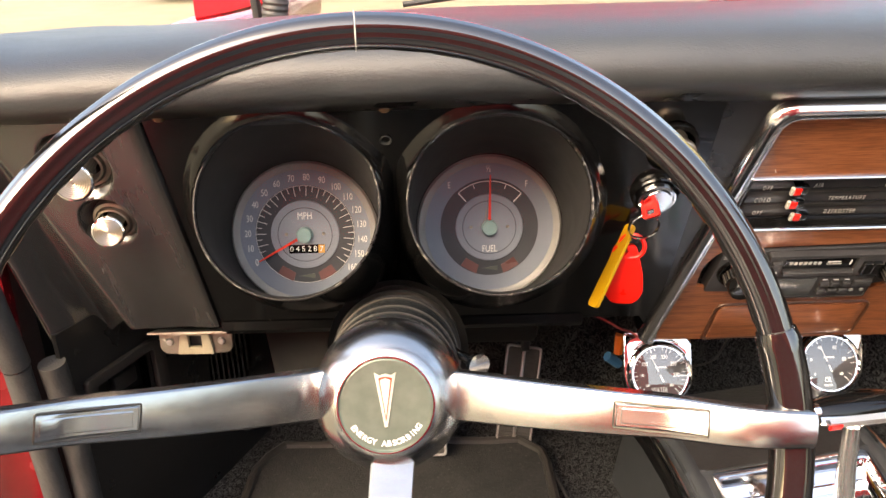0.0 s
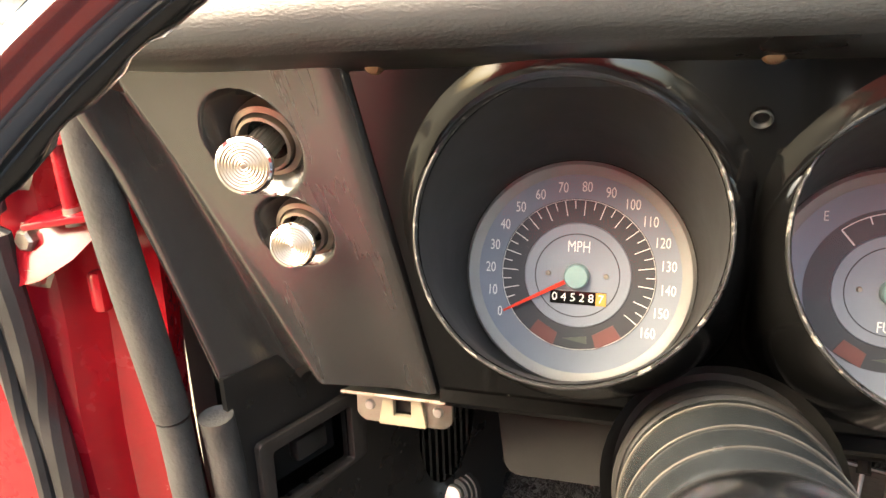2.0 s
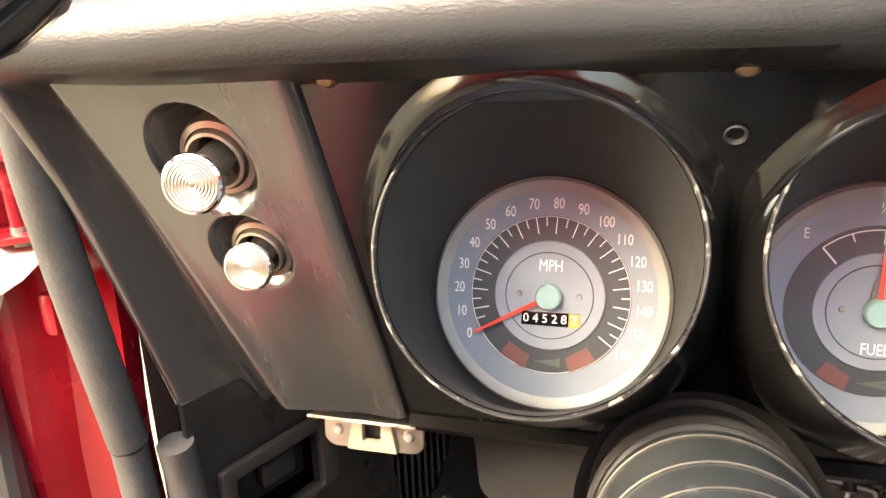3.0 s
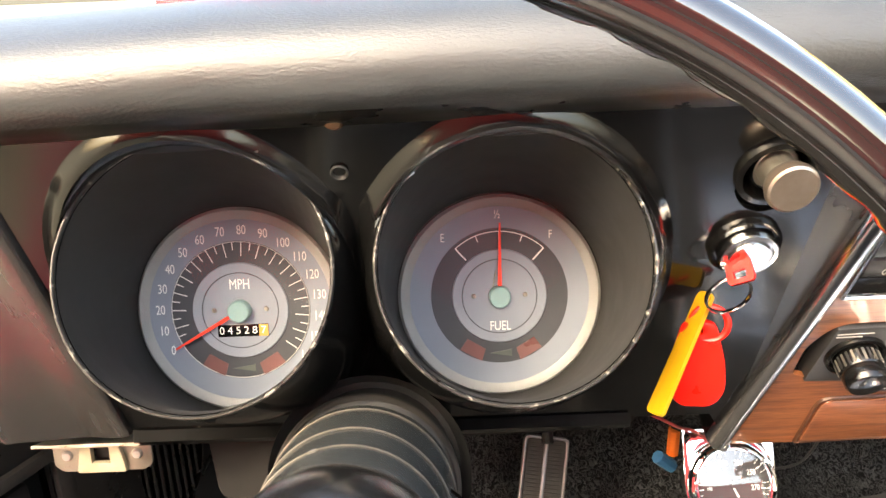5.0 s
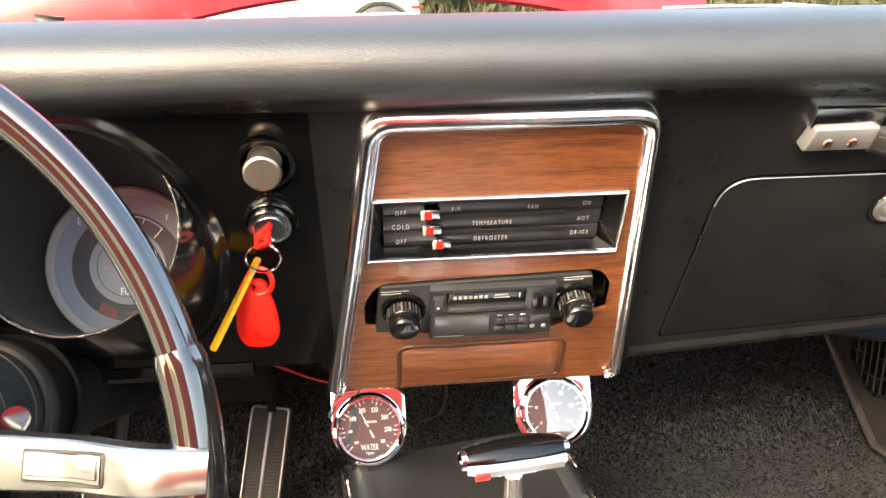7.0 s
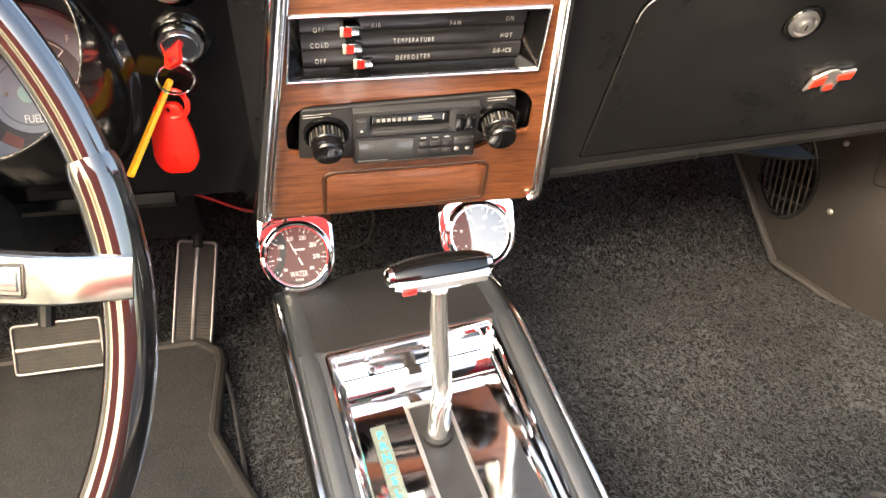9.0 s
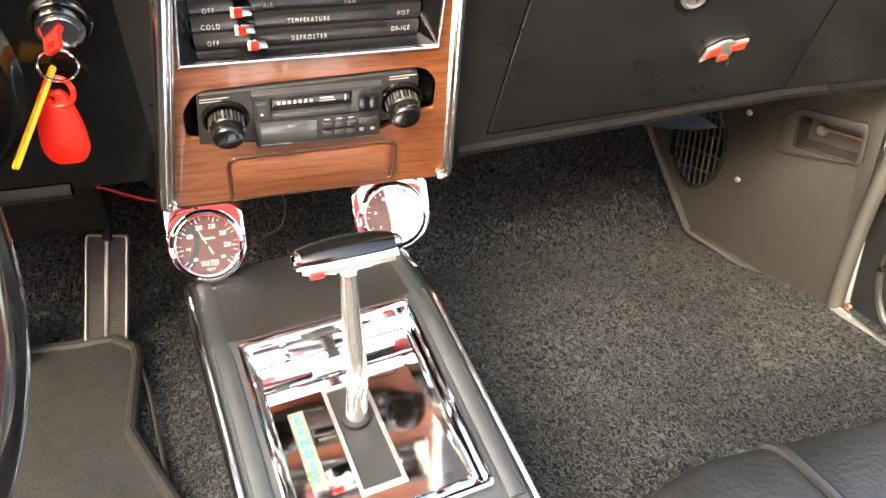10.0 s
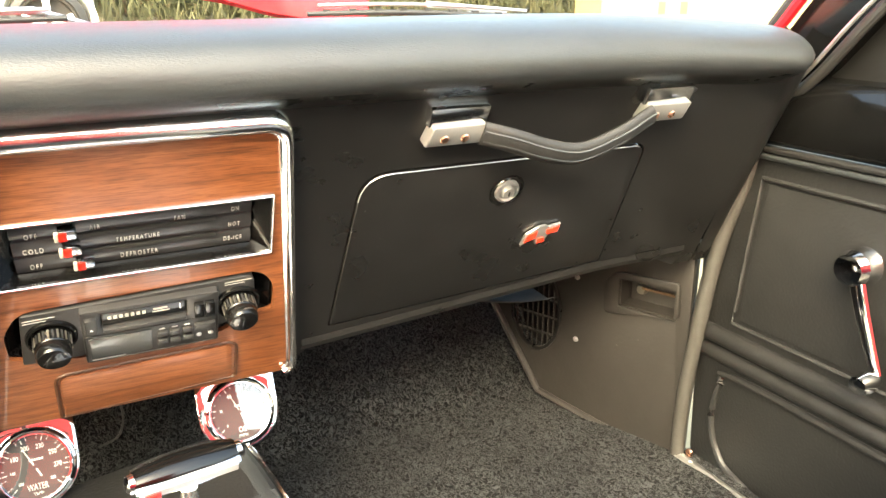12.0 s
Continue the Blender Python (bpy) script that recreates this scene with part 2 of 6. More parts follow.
GREENLENS = surf("dull_green_lens", (0.06, 0.08, 0.065), (0.08, 0.10, 0.08), 90, 0.35, 0.1)
ORANGE = surf("orange_drum", (0.55, 0.28, 0.05), (0.6, 0.33, 0.07), 90, 0.5, 0.1)
REDPLASTIC = surf("red_plastic", (0.72, 0.010, 0.007), (0.80, 0.016, 0.010), 60, 0.32, 0.08)
YELLOW = surf("yellow_plastic", (0.40, 0.22, 0.008), (0.48, 0.27, 0.012), 60, 0.4, 0.1, 0.2, 120)
GAUGEFACE = surf("gauge_face", (0.030, 0.030, 0.032), (0.04, 0.04, 0.042), 60, 0.5, 0.1)
TEAL = surf("teal_ink", (0.02, 0.62, 0.55), (0.03, 0.7, 0.62), 90, 0.4, 0.1)
STRIP = surf("indicator_window", (0.13, 0.15, 0.12), (0.18, 0.20, 0.16), 90, 0.3, 0.1)
PALE = surf("pale_plastic", (0.42, 0.43, 0.36), (0.5, 0.5, 0.43), 90, 0.4, 0.1)
GLASS = glass_mat("clear_glass")
GAUGEGLASS = glass_mat("gauge_glass", shine=0.15)
DIALGLASS = glass_mat("dial_glass", shine=0.022, rough=0.05)
PEDALTRIM = surf("dull_pedal_trim", (0.20, 0.19, 0.18), (0.27, 0.26, 0.25), 90, 0.4, 0.1, 0.1, 200, metal=0.8)
LEATHER = surf("black_leatherette", (0.014, 0.014, 0.014), (0.022, 0.022, 0.022), 40, 0.35, 0.07, 0.5, 300, spec=0.75)
STITCH = surf("stitched_piping", (0.018, 0.018, 0.018), (0.03, 0.03, 0.03), 300, 0.5, 0.1, 0.8, 700)
ASPHALT = surf("pale_gravel", (0.185, 0.166, 0.105), (0.24, 0.218, 0.148), 6, 0.9, 0.05, 0.3, 30)
WHITECAR = surf("white_car_paint", (0.78, 0.79, 0.8), (0.82, 0.82, 0.82), 3, 0.15, 0.05, coat=0.5)
HEDGE = surf("hedge_leaves", (0.022, 0.032, 0.010), (0.075, 0.07, 0.026), 14, 0.7, 0.1)
STRAW = surf("dry_grass", (0.075, 0.068, 0.03), (0.05, 0.056, 0.02), 9, 0.8, 0.1)
BUFF = surf("buff_wall", (0.26, 0.235, 0.115), (0.30, 0.275, 0.14), 2, 0.8, 0.1)
BUFFTEXT = surf("buff_lettering", (0.24, 0.16, 0.045), (0.29, 0.20, 0.06), 3, 0.7, 0.1)
COPPER = surf("copper_screw", (0.65, 0.36, 0.24), (0.75, 0.45, 0.32), 200, 0.3, 0.1, metal=1.0)
BLUEWIRE = surf("blue_connector", (0.03, 0.12, 0.25), (0.04, 0.15, 0.3), 90, 0.4, 0.1)
ORANGEWIRE = surf("orange_connector", (0.6, 0.13, 0.02), (0.7, 0.16, 0.03), 90, 0.4, 0.1)
SMOKED = surf("smoked_display", (0.05, 0.055, 0.055), (0.07, 0.075, 0.075), 40, 0.12, 0.04)
RADIO = surf("radio_plastic", (0.020, 0.020, 0.021), (0.030, 0.030, 0.030), 60, 0.42, 0.1, 0.15, 300)
EMBLEM_GREEN = surf("emblem_disc", (0.10, 0.13, 0.105), (0.15, 0.18, 0.15), 120, 0.18, 0.05, 0.1, 300, metal=0.25, coat=0.3)
BEIGE_CLIP = surf("ivory_clip", (0.28, 0.245, 0.17), (0.33, 0.29, 0.21), 90, 0.5, 0.1)


# ---- builders ----
def bm_join(*many):
    out = bmesh.new()
    for b in many:
        me = bpy.data.meshes.new("t")
        b.to_mesh(me)
        out.from_mesh(me)
        bpy.data.meshes.remove(me)
        b.free()
    return out


def thing(name, base, label, category, group="", kind=""):
    ob = new(name)
    ob.empty_display_size = 0.02
    ob.location = base
    return tagged(ob, label, category, group, kind)


def as_object(name, bm, material, angle=35):
    bmesh.ops.recalc_face_normals(bm, faces=bm.faces)
    me = bpy.data.meshes.new(name)
    bm.to_mesh(me)
    bm.free()
    for f in me.polygons:
        f.use_smooth = True
    me.set_sharp_from_angle(angle=radians(angle))
    me.materials.append(material)
    return new(name, me)


def part(name, bm, material, parent, label="", angle=35):
    ob = as_object(name, bm, material, angle)
    ob.parent = parent
    ob.matrix_parent_inverse = parent.matrix_basis.inverted() if parent.type == "EMPTY" else Matrix.Identity(4)
    return tagged(ob, label)


def single(name, bm, material, label, category, group="", kind="", angle=35):
    return tagged(as_object(name, bm, material, angle), label, category, group, kind)


def box(sx, sy, sz, m=None, bevel=0.0, seg=2):
    bm = bmesh.new()
    bmesh.ops.create_cube(bm, size=1.0, matrix=Matrix.Diagonal((sx, sy, sz, 1)))
    if bevel:
        bmesh.ops.bevel(bm, geom=bm.edges[:], offset=bevel, segments=seg, profile=0.5, affect="EDGES")
    if m is not None:
        bm.transform(m)
    return bm


def lathe(profile, m=None, n=48, closed=False):
    """Turns (radius, height) points round z."""
    bm = bmesh.new()
    rows = []
    for r, z in profile:
        if r < 1e-6:
            rows.append([bm.verts.new((0, 0, z))])
        else:
            rows.append([bm.verts.new((r * math.cos(2 * math.pi * k / n), r * math.sin(2 * math.pi * k / n), z)) for k in range(n)])
    pairs = list(zip(rows, rows[1:])) + ([(rows[-1], rows[0])] if closed else [])
    for a, b in pairs:
        for k in range(n):
            j = (k + 1) % n
            quad = [a[k % len(a)], a[j % len(a)], b[j % len(b)], b[k % len(b)]]
            face = []
            for v in quad:
                if v not in face:
                    face.append(v)
            if len(face) > 2:
                bm.faces.new(face)
    if m is not None:
        bm.transform(m)
    return bm


def tube(points, r, n=12, closed=False, m=None, flat=1.0, up=(0, 0, 1)):
    """A pipe along points; r one radius or one for each point; flat squeezes it along up."""
    bm = bmesh.new()
    pts = [Vector(p) for p in points]
    rows = []
    for i, p in enumerate(pts):
        a = pts[i - 1] if (i or closed) else p
        b = pts[(i + 1) % len(pts)] if (i < len(pts) - 1 or closed) else p
        d = (b - a).normalized()
        side = d.cross(Vector(up))
        if side.length < 1e-4:
            side = d.cross(Vector((1, 0, 0)))
        side.normalize()
        top = side.cross(d).normalized()
        rr = r[i] if isinstance(r, (list, tuple)) else r
        rows.append([bm.verts.new(p + rr * (math.cos(2 * math.pi * k / n) * side + flat * math.sin(2 * math.pi * k / n) * top)) for k in range(n)])
    for i in range(len(rows) - (0 if closed else 1)):
        a, b = rows[i], rows[(i + 1) % len(rows)]
        for k in range(n):
            bm.faces.new((a[k], a[(k + 1) % n], b[(k + 1) % n], b[k]))
    if not closed:
        bm.faces.new(rows[0])
        bm.faces.new(rows[-1])
    if m is not None:
        bm.transform(m)
    return bm


def curve_pts(points, steps=8, closed=False):
    """A smooth line through points."""
    p = [Vector(q) for q in points]
    out = []
    count = len(p) if closed else len(p) - 1
    for i in range(count):
        if closed:
            a, b, c, d = p[i - 1], p[i], p[(i + 1) % len(p)], p[(i + 2) % len(p)]
        else:
            a, b, c, d = p[max(i - 1, 0)], p[i], p[i + 1], p[min(i + 2, len(p) - 1)]
        for k in range(steps):
            t = k / steps
            out.append(0.5 * (2 * b + (c - a) * t + (2 * a - 5 * b + 4 * c - d) * t * t + (3 * b - a - 3 * c + d) * t ** 3))
    if not closed:
        out.append(p[-1])
    return out


def round_poly(points, r, n=6):
    """Rounds the corners of a flat outline; r one radius or one for each corner."""
    p = [Vector((q[0], q[1])) for q in points]
    out = []
    for i, c in enumerate(p):
        rr = r[i] if isinstance(r, (list, tuple)) else r
        a, b = (p[i - 1] - c), (p[(i + 1) % len(p)] - c)
        if rr <= 0:
            out.append((c.x, c.y))
            continue
        rr = min(rr, a.length * 0.49, b.length * 0.49)
        s, e = c + a.normalized() * rr, c + b.normalized() * rr
        for k in range(n + 1):
            t = k / n
            q = s * (1 - t) ** 2 + c * 2 * t * (1 - t) + e * t * t
            out.append((q.x, q.y))
    return out


def rect(x0, y0, x1, y1, r=0.0, n=6):
    return round_poly([(x0, y0), (x1, y0), (x1, y1), (x0, y1)], r, n)


def ellipse(cx, cy, a, b, n=48):
    return [(cx + a * math.cos(2 * math.pi * k / n), cy + b * math.sin(2 * math.pi * k / n)) for k in range(n)]


def plate(outer, holes=(), th=0.004, m=None, bevel=0.0, z=0.0):
    """A flat sheet with holes; its front lies at z, its back th behind."""
    bm = bmesh.new()
    edges = []
    for loop in (outer, *holes):
        vs = [bm.verts.new((p[0], p[1], z - th)) for p in loop]
        edges += [bm.edges.new((vs[k], vs[(k + 1) % len(vs)])) for k in range(len(vs))]
    bmesh.ops.triangle_fill(bm, edges=edges, use_beauty=True)
    got = bmesh.ops.extrude_face_region(bm, geom=bm.faces[:])
    bmesh.ops.translate(bm, verts=[g for g in got["geom"] if isinstance(g, bmesh.types.BMVert)], vec=(0, 0, th))
    bmesh.ops.recalc_face_normals(bm, faces=bm.faces)
    if bevel:
        sharp = [e for e in bm.edges if len(e.link_faces) == 2 and e.calc_face_angle(0) > 0.7 and all(v.co.z > z - th * 0.5 for v in e.verts)]
        bmesh.ops.bevel(bm, geom=sharp, offset=bevel, segments=2, profile=0.5, affect="EDGES")
    if m is not None:
        bm.transform(m)
    return bm


def loft(rows, closed_u=False, m=None, cap=False):
    """A skin over rows of points."""
    bm = bmesh.new()
    vs = [[bm.verts.new(p) for p in row] for row in rows]
    for a, b in zip(vs, vs[1:]):
        n = len(a)
        for k in range(n if closed_u else n - 1):
            bm.faces.new((a[k], a[(k + 1) % n], b[(k + 1) % n], b[k]))
    if cap:
        bm.faces.new(vs[0])
        bm.faces.new(vs[-1])
    if m is not None:
        bm.transform(m)
    return bm


def thicken(bm, th):
    bmesh.ops.recalc_face_normals(bm, faces=bm.faces)
    bmesh.ops.solidify(bm, geom=bm.faces[:], thickness=th)
    return bm


def lettering(text, size, m, th=0.0003, align="CENTER", space=1.0, bold=0.0):
    cu = bpy.data.curves.new("t", "FONT")
    cu.body, cu.size, cu.align_x, cu.align_y, cu.extrude = text, size, align, "CENTER", th
    cu.resolution_u = 3
    cu.space_character, cu.offset = space, bold
    ob = new("t", cu)
    dg = bpy.context.evaluated_depsgraph_get()
    me = bpy.data.meshes.new_from_object(ob.evaluated_get(dg))
    bpy.data.objects.remove(ob)
    bpy.data.curves.remove(cu)
    bm = bmesh.new()
    bm.from_mesh(me)
    bpy.data.meshes.remove(me)
    bm.transform(m)
    return bm


def frame_m(o, x, u):
    x, u = Vector(x).normalized(), Vector(u)
    u = (u - u.dot(x) * x).normalized()
    n = x.cross(u)
    return Matrix(((x.x, u.x, n.x, o[0]), (x.y, u.y, n.y, o[1]), (x.z, u.z, n.z, o[2]), (0, 0, 0, 1)))


def tilt(o, deg):
    """A frame that faces the driver and looks up by deg."""
    e = radians(deg)
    return frame_m(o, (1, 0, 0), (0, math.sin(e), math.cos(e)))


def at(m, x, y, z=0.0, turn=0.0):
    return m @ Matrix.Translation((x, y, z)) @ Matrix.Rotation(radians(turn), 4, "Z")


# the dash face: x across, v up along it, n out towards the seats
FACE = frame_m((0, -0.107, 0.686), (1, 0, 0), (0, -0.460, 0.888))


def F(x, v, n=0.0, turn=0.0):
    return at(FACE, x, v, n, turn)

# ---- the car's shell: floor, firewall, sides, roof ----
def lerp(a, b, t):
    return a + (b - a) * t


def floor_z(x, y):
    """Carpet height: flat pan, toe board ahead, hump under the console."""
    z = 0.172 + 0.004 * noise.noise((x * 9, y * 9, 0))
    if y > 0.24:
        z += 0.9 * (y - 0.24) ** 2 / 0.1 if y < 0.30 else 0.0324 + (y - 0.30) * 1.15
    d = abs(x - 0.36)
    if d < 0.17:
        z += 0.05 * math.cos(d / 0.17 * math.pi / 2) ** 2
    return z


rows = []
for i in range(90):
    y = lerp(-1.65, 0.62, i / 89)
    rows.append([(x, y, floor_z(x, y)) for x in (lerp(-0.36, 1.03, k / 69) for k in range(70))])
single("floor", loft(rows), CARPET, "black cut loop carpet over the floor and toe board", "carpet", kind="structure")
single("wall_left", box(0.02, 0.64, 0.54, pose(-0.358, 0.33, 0.38)), DARK, "dark inner cowl side", "cowl side", kind="structure")
single("wall_right", box(0.02, 0.60, 0.54, pose(1.062, 0.38, 0.38)), DARK, "dark inner cowl side", "cowl side", kind="structure")
single("wall_front", box(1.5, 0.02, 0.44, pose(0.35, 0.63, 0.44)), DARK, "dark steel firewall behind the dash", "firewall", kind="structure")

# right kick panel plane: s runs rearward along the car's side
KP = frame_m((0.927, 0.234, 0.0), (0.081, -0.2, 0), (0, 0, 1))
bm = plate(round_poly([(0.0, 0.184), (0.10, 0.168), (0.222, 0.150), (0.222, 0.47), (-0.2, 0.47), (-0.2, 0.40), (-0.099, 0.323)], [0.006, 0, 0, 0, 0, 0, 0]),
           [ellipse(-0.012, 0.32, 0.043, 0.066), rect(0.122, 0.357, 0.204, 0.402, 0.004)], 0.006, KP, 0.0015)
kick = thing("footwell_trim_panel", (0.98, 0.12, 0.17), "grey black moulded plastic kick panel with oval vent grille", "kick panel")
part("panel", bm, KICK, kick)
part("front_lip", tube([KP @ Vector((s, z, 0.002)) for s, z in ((-0.2, 0.46), (-0.099, 0.323), (-0.003, 0.187), (0.1, 0.17), (0.222, 0.152))], 0.0055, 8), KICK, kick, "raised edge moulding")
vent = part("vent_frame", bm_join(plate(ellipse(-0.012, 0.32, 0.045, 0.068), [ellipse(-0.012, 0.32, 0.040, 0.062)], 0.006, KP, 0.0015, 0.004)), SATIN, kick, "black oval vent frame")
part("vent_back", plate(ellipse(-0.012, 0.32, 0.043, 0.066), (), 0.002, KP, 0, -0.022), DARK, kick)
for k in range(9):
    s = -0.048 + k * 0.0092
    h = 0.062 * math.sqrt(max(0.02, 1 - ((s + 0.012) / 0.042) ** 2))
    part("louvre", box(0.0022, 2 * h, 0.012, KP @ Matrix.Translation((s, 0.32, -0.005)) @ Matrix.Rotation(radians(35), 4, "Y")), KICK, vent)
for k in range(4):
    z = 0.28 + k * 0.027
    w = 0.042 * math.sqrt(max(0.02, 1 - ((z - 0.32) / 0.066) ** 2))
    part("crossbar", box(2 * w, 0.0024, 0.006, KP @ Matrix.Translation((-0.012, z, -0.004))), KICK, vent)
recess = part("recess", bm_join(
    plate(round_poly([(0.102, 0.345), (0.21, 0.362), (0.207, 0.412), (0.12, 0.408), (0.102, 0.392)], 0.008), [rect(0.124, 0.36, 0.202, 0.399, 0.004)], 0.005, KP, 0.002, 0.006),
    box(0.08, 0.042, 0.003, KP @ Matrix.Translation((0.163, 0.38, -0.03)))), KICK, kick, "recessed pull pocket")
for s0, s1, z0, z1 in ((0.124, 0.202, 0.398, 0.3985), (0.124, 0.202, 0.3605, 0.361), (0.1235, 0.124, 0.36, 0.399), (0.202, 0.2025, 0.36, 0.399)):
    part("recess_wall", box(max(s1 - s0, 0.002), max(z1 - z0, 0.002), 0.03, KP @ Matrix.Translation(((s0 + s1) / 2, (z0 + z1) / 2, -0.014))), KICK, recess)
part("clip", lathe([(0.0, 0.006), (0.006, 0.006), (0.008, 0.0)], KP @ Matrix.Translation((0.142, 0.379, -0.027)), 16), ZINC, recess, "rusty bulb clip")
part("clip_rod", box(0.05, 0.003, 0.003, KP @ Matrix.Translation((0.17, 0.383, -0.02))), SCREW, recess)
for s, z in ((0.056, 0.383), (0.058, 0.289)):
    part("screw", lathe([(0, 0.003), (0.0025, 0.0026), (0.004, 0.001), (0.0042, 0)], KP @ Matrix.Translation((s, z, 0)), 14), ALU, kick, "chrome cross head screw")

# right jamb: rolled grey edge between kick panel and door
jm = [KP @ Vector((0.223, 0.15, 0.0)), KP @ Vector((0.226, 0.25, 0.004)), KP @ Vector((0.236, 0.36, 0.004)), KP @ Vector((0.25, 0.47, 0.0)), KP @ Vector((0.275, 0.57, -0.005)), KP @ Vector((0.30, 0.66, -0.01))]
single("windlace", tube(curve_pts(jm, 6), 0.009, 12), BEIGELACE, "grey vinyl windlace along the door opening", "windlace", kind="structure")
single("windlace", tube([p + Vector((0.013, 0.012, 0)) for p in curve_pts(jm, 6)], 0.010, 12), BEIGELACE, "grey vinyl windlace along the door opening", "windlace", kind="structure")

# right door
door = thing("door_right", (1.05, -0.5, 0.17), "closed black leatherette door panel with stitched piping", "car door")
DX = 1.033
DM = frame_m((DX, 0, 0), (0, -1, 0), (0, 0, 1))   # x runs rearward, y up, z into the cabin
bm = plate(round_poly([(-0.045, 0.60), (-0.040, 0.40), (-0.030, 0.16), (0.0, 0.12), (1.0, 0.12), (1.0, 0.60)], [0, 0, 0.05, 0, 0, 0]), (), 0.05, DM, 0.006)
part("panel", bm, LEATHER, door)
part("upper_panel", bm_join(loft([[DM @ Vector((x, z, n)) for z, n in ((0.600, 0.004), (0.606, 0.012), (0.63, 0.016), (0.655, 0.012), (0.672, -0.004), (0.676, -0.03))] for x in np.linspace(-0.09 + 0.02, 1.0, 24)])), GLOSS, door, "smooth black painted steel sill above the panel")
part("top_moulding", tube([DM @ Vector((x, 0.595, 0.004)) for x in (-0.045, 1.0)], 0.0045, 10), RUBBER, door, "thin black bead")
part("top_moulding", tube([DM @ Vector((x, 0.586, 0.004)) for x in (-0.045, 1.0)], 0.0035, 10), VINYL, door, "thin black bead")
pip = curve_pts([(0.041, 0.561, 0), (0.031, 0.47, 0), (0.022, 0.376, 0)], 4)
loop = [(p.x, p.y) for p in pip]
pipe_line = [DM @ Vector((1.0, 0.561, 0.003))] + [DM @ Vector((p[0], p[1], 0.003)) for p in loop] + [DM @ Vector((1.0, 0.376, 0.003))]
part("piping", tube(pipe_line, 0.0026, 8), STITCH, door, "stitched vinyl piping")
part("insert", bm_join(plate(round_poly([(0.046, 0.556), (0.028, 0.382), (0.99, 0.382), (0.99, 0.556)], 0.004), (), 0.006, DM, 0.002, 0.002)), LEATHER, door)
for z, r in ((0.352, 0.012), (0.327, 0.010)):
    part("roll", tube([DM @ Vector((x, z, -0.001)) for x in np.linspace(-0.03, 1.0, 8)], r, 12), LEATHER, door, "padded horizontal roll")
low = curve_pts([(1.0, 0.308, 0), (0.3, 0.308, 0), (0.04, 0.307, 0), (0.014, 0.29, 0), (0.005, 0.24, 0), (0.02, 0.195, 0), (0.06, 0.172, 0), (0.2, 0.160, 0), (1.0, 0.150, 0)], 5)
part("lower_bead", tube([DM @ Vector((p.x, p.y, 0.002)) for p in low], 0.005, 8), LEATHER, door, "rounded pressed edge")
crank = part("window_crank", bm_join(lathe([(0, 0.028), (0.015, 0.026), (0.019, 0.018), (0.017, 0.008), (0.020, 0.0)], at(DM, 0.179, 0.5, 0.006), 24)), CHROME, door, "chrome window winder")
part("crank_arm", tube([at(DM, 0.182, 0.495, 0.022).translation, at(DM, 0.2, 0.455, 0.026).translation, at(DM, 0.225, 0.405, 0.03).translation], [0.009, 0.008, 0.006], 10, flat=0.6, up=(-1, 0, 0)), CHROME, crank)
part("crank_knob", lathe([(0, 0.03), (0.009, 0.028), (0.011, 0.015), (0.006, 0.0)], at(DM, 0.226, 0.402, 0.03), 16), CHROME, crank)
part("bolt", lathe([(0, 0.004), (0.005, 0.003), (0.006, 0)], frame_m((1.018, 0.012, 0.178), (0, -1, 0), (0, 0, 1)), 12), COPPER, door, "copper coloured screw")

# sill plate
single("sill_plate", loft([[Vector((x, y, z)) for x, z in ((1.000, 0.165), (1.002, 0.172), (1.008, 0.176), (1.014, 0.174), (1.018, 0.16))] for y in np.linspace(0.03, -1.4, 30)]), ALU, "ribbed bright aluminium door sill plate", "sill plate", kind="structure")
for k in range(6):
    y = 0.0 - k * 0.14
    single("sill_screw", lathe([(0, 0.002), (0.003, 0.0015), (0.004, 0)], pose(1.008, y, 0.176), 12), ALU, "small bright screw in the sill plate", "screw", group="sill screws")

# right A-pillar and windscreen frame, vent window
PM = frame_m((1.03, 0, 0), (0, -1, 0), (0, 0, 1))
single("pillar_right", plate([(0.03, 0.70), (0.072, 0.753), (0.25, 0.925), (0.50, 1.09), (0.60, 1.06), (0.34, 0.90), (0.215, 0.805), (0.150, 0.743), (0.099, 0.684), (0.07, 0.66)], (), 0.03, PM, 0.006), GLOSS, "black painted windscreen pillar", "pillar", kind="structure")
inner = [(1.022, -0.026, 0.70), (1.022, -0.068, 0.753), (1.022, -0.246, 0.928), (1.022, -0.496, 1.095)]
outer = [(1.026, -0.070, 0.655), (1.026, -0.101, 0.684), (1.026, -0.152, 0.743), (1.026, -0.217, 0.803), (1.026, -0.342, 0.898)]
single("pillar_seal", tube(curve_pts(outer, 5), 0.006, 10), RUBBER, "black rubber door seal along the pillar", "seal", kind="structure")
single("pillar_bead", tube([p + Vector((-0.012, 0.008, 0)) for p in curve_pts(outer, 5)], 0.0022, 8), ALU, "thin bright bead along the seal", "trim", kind="structure")
single("screen_seal", tube([Vector(p) + Vector((0.006, 0.012, 0.004)) for p in inner], 0.006, 8), RUBBER, "dark rubber windscreen seal", "seal", kind="structure")
single("pillar_trim", tube([Vector(p) for p in inner], 0.006, 8), REDPANEL, "thin red painted windscreen edge", "trim", kind="structure")
vw = thing("vent_window", (1.06, -0.2, 0.67), "fixed quarter window in a bright frame", "window")
VM = frame_m((1.055, 0, 0), (0, -1, 0), (0, 0, 1))
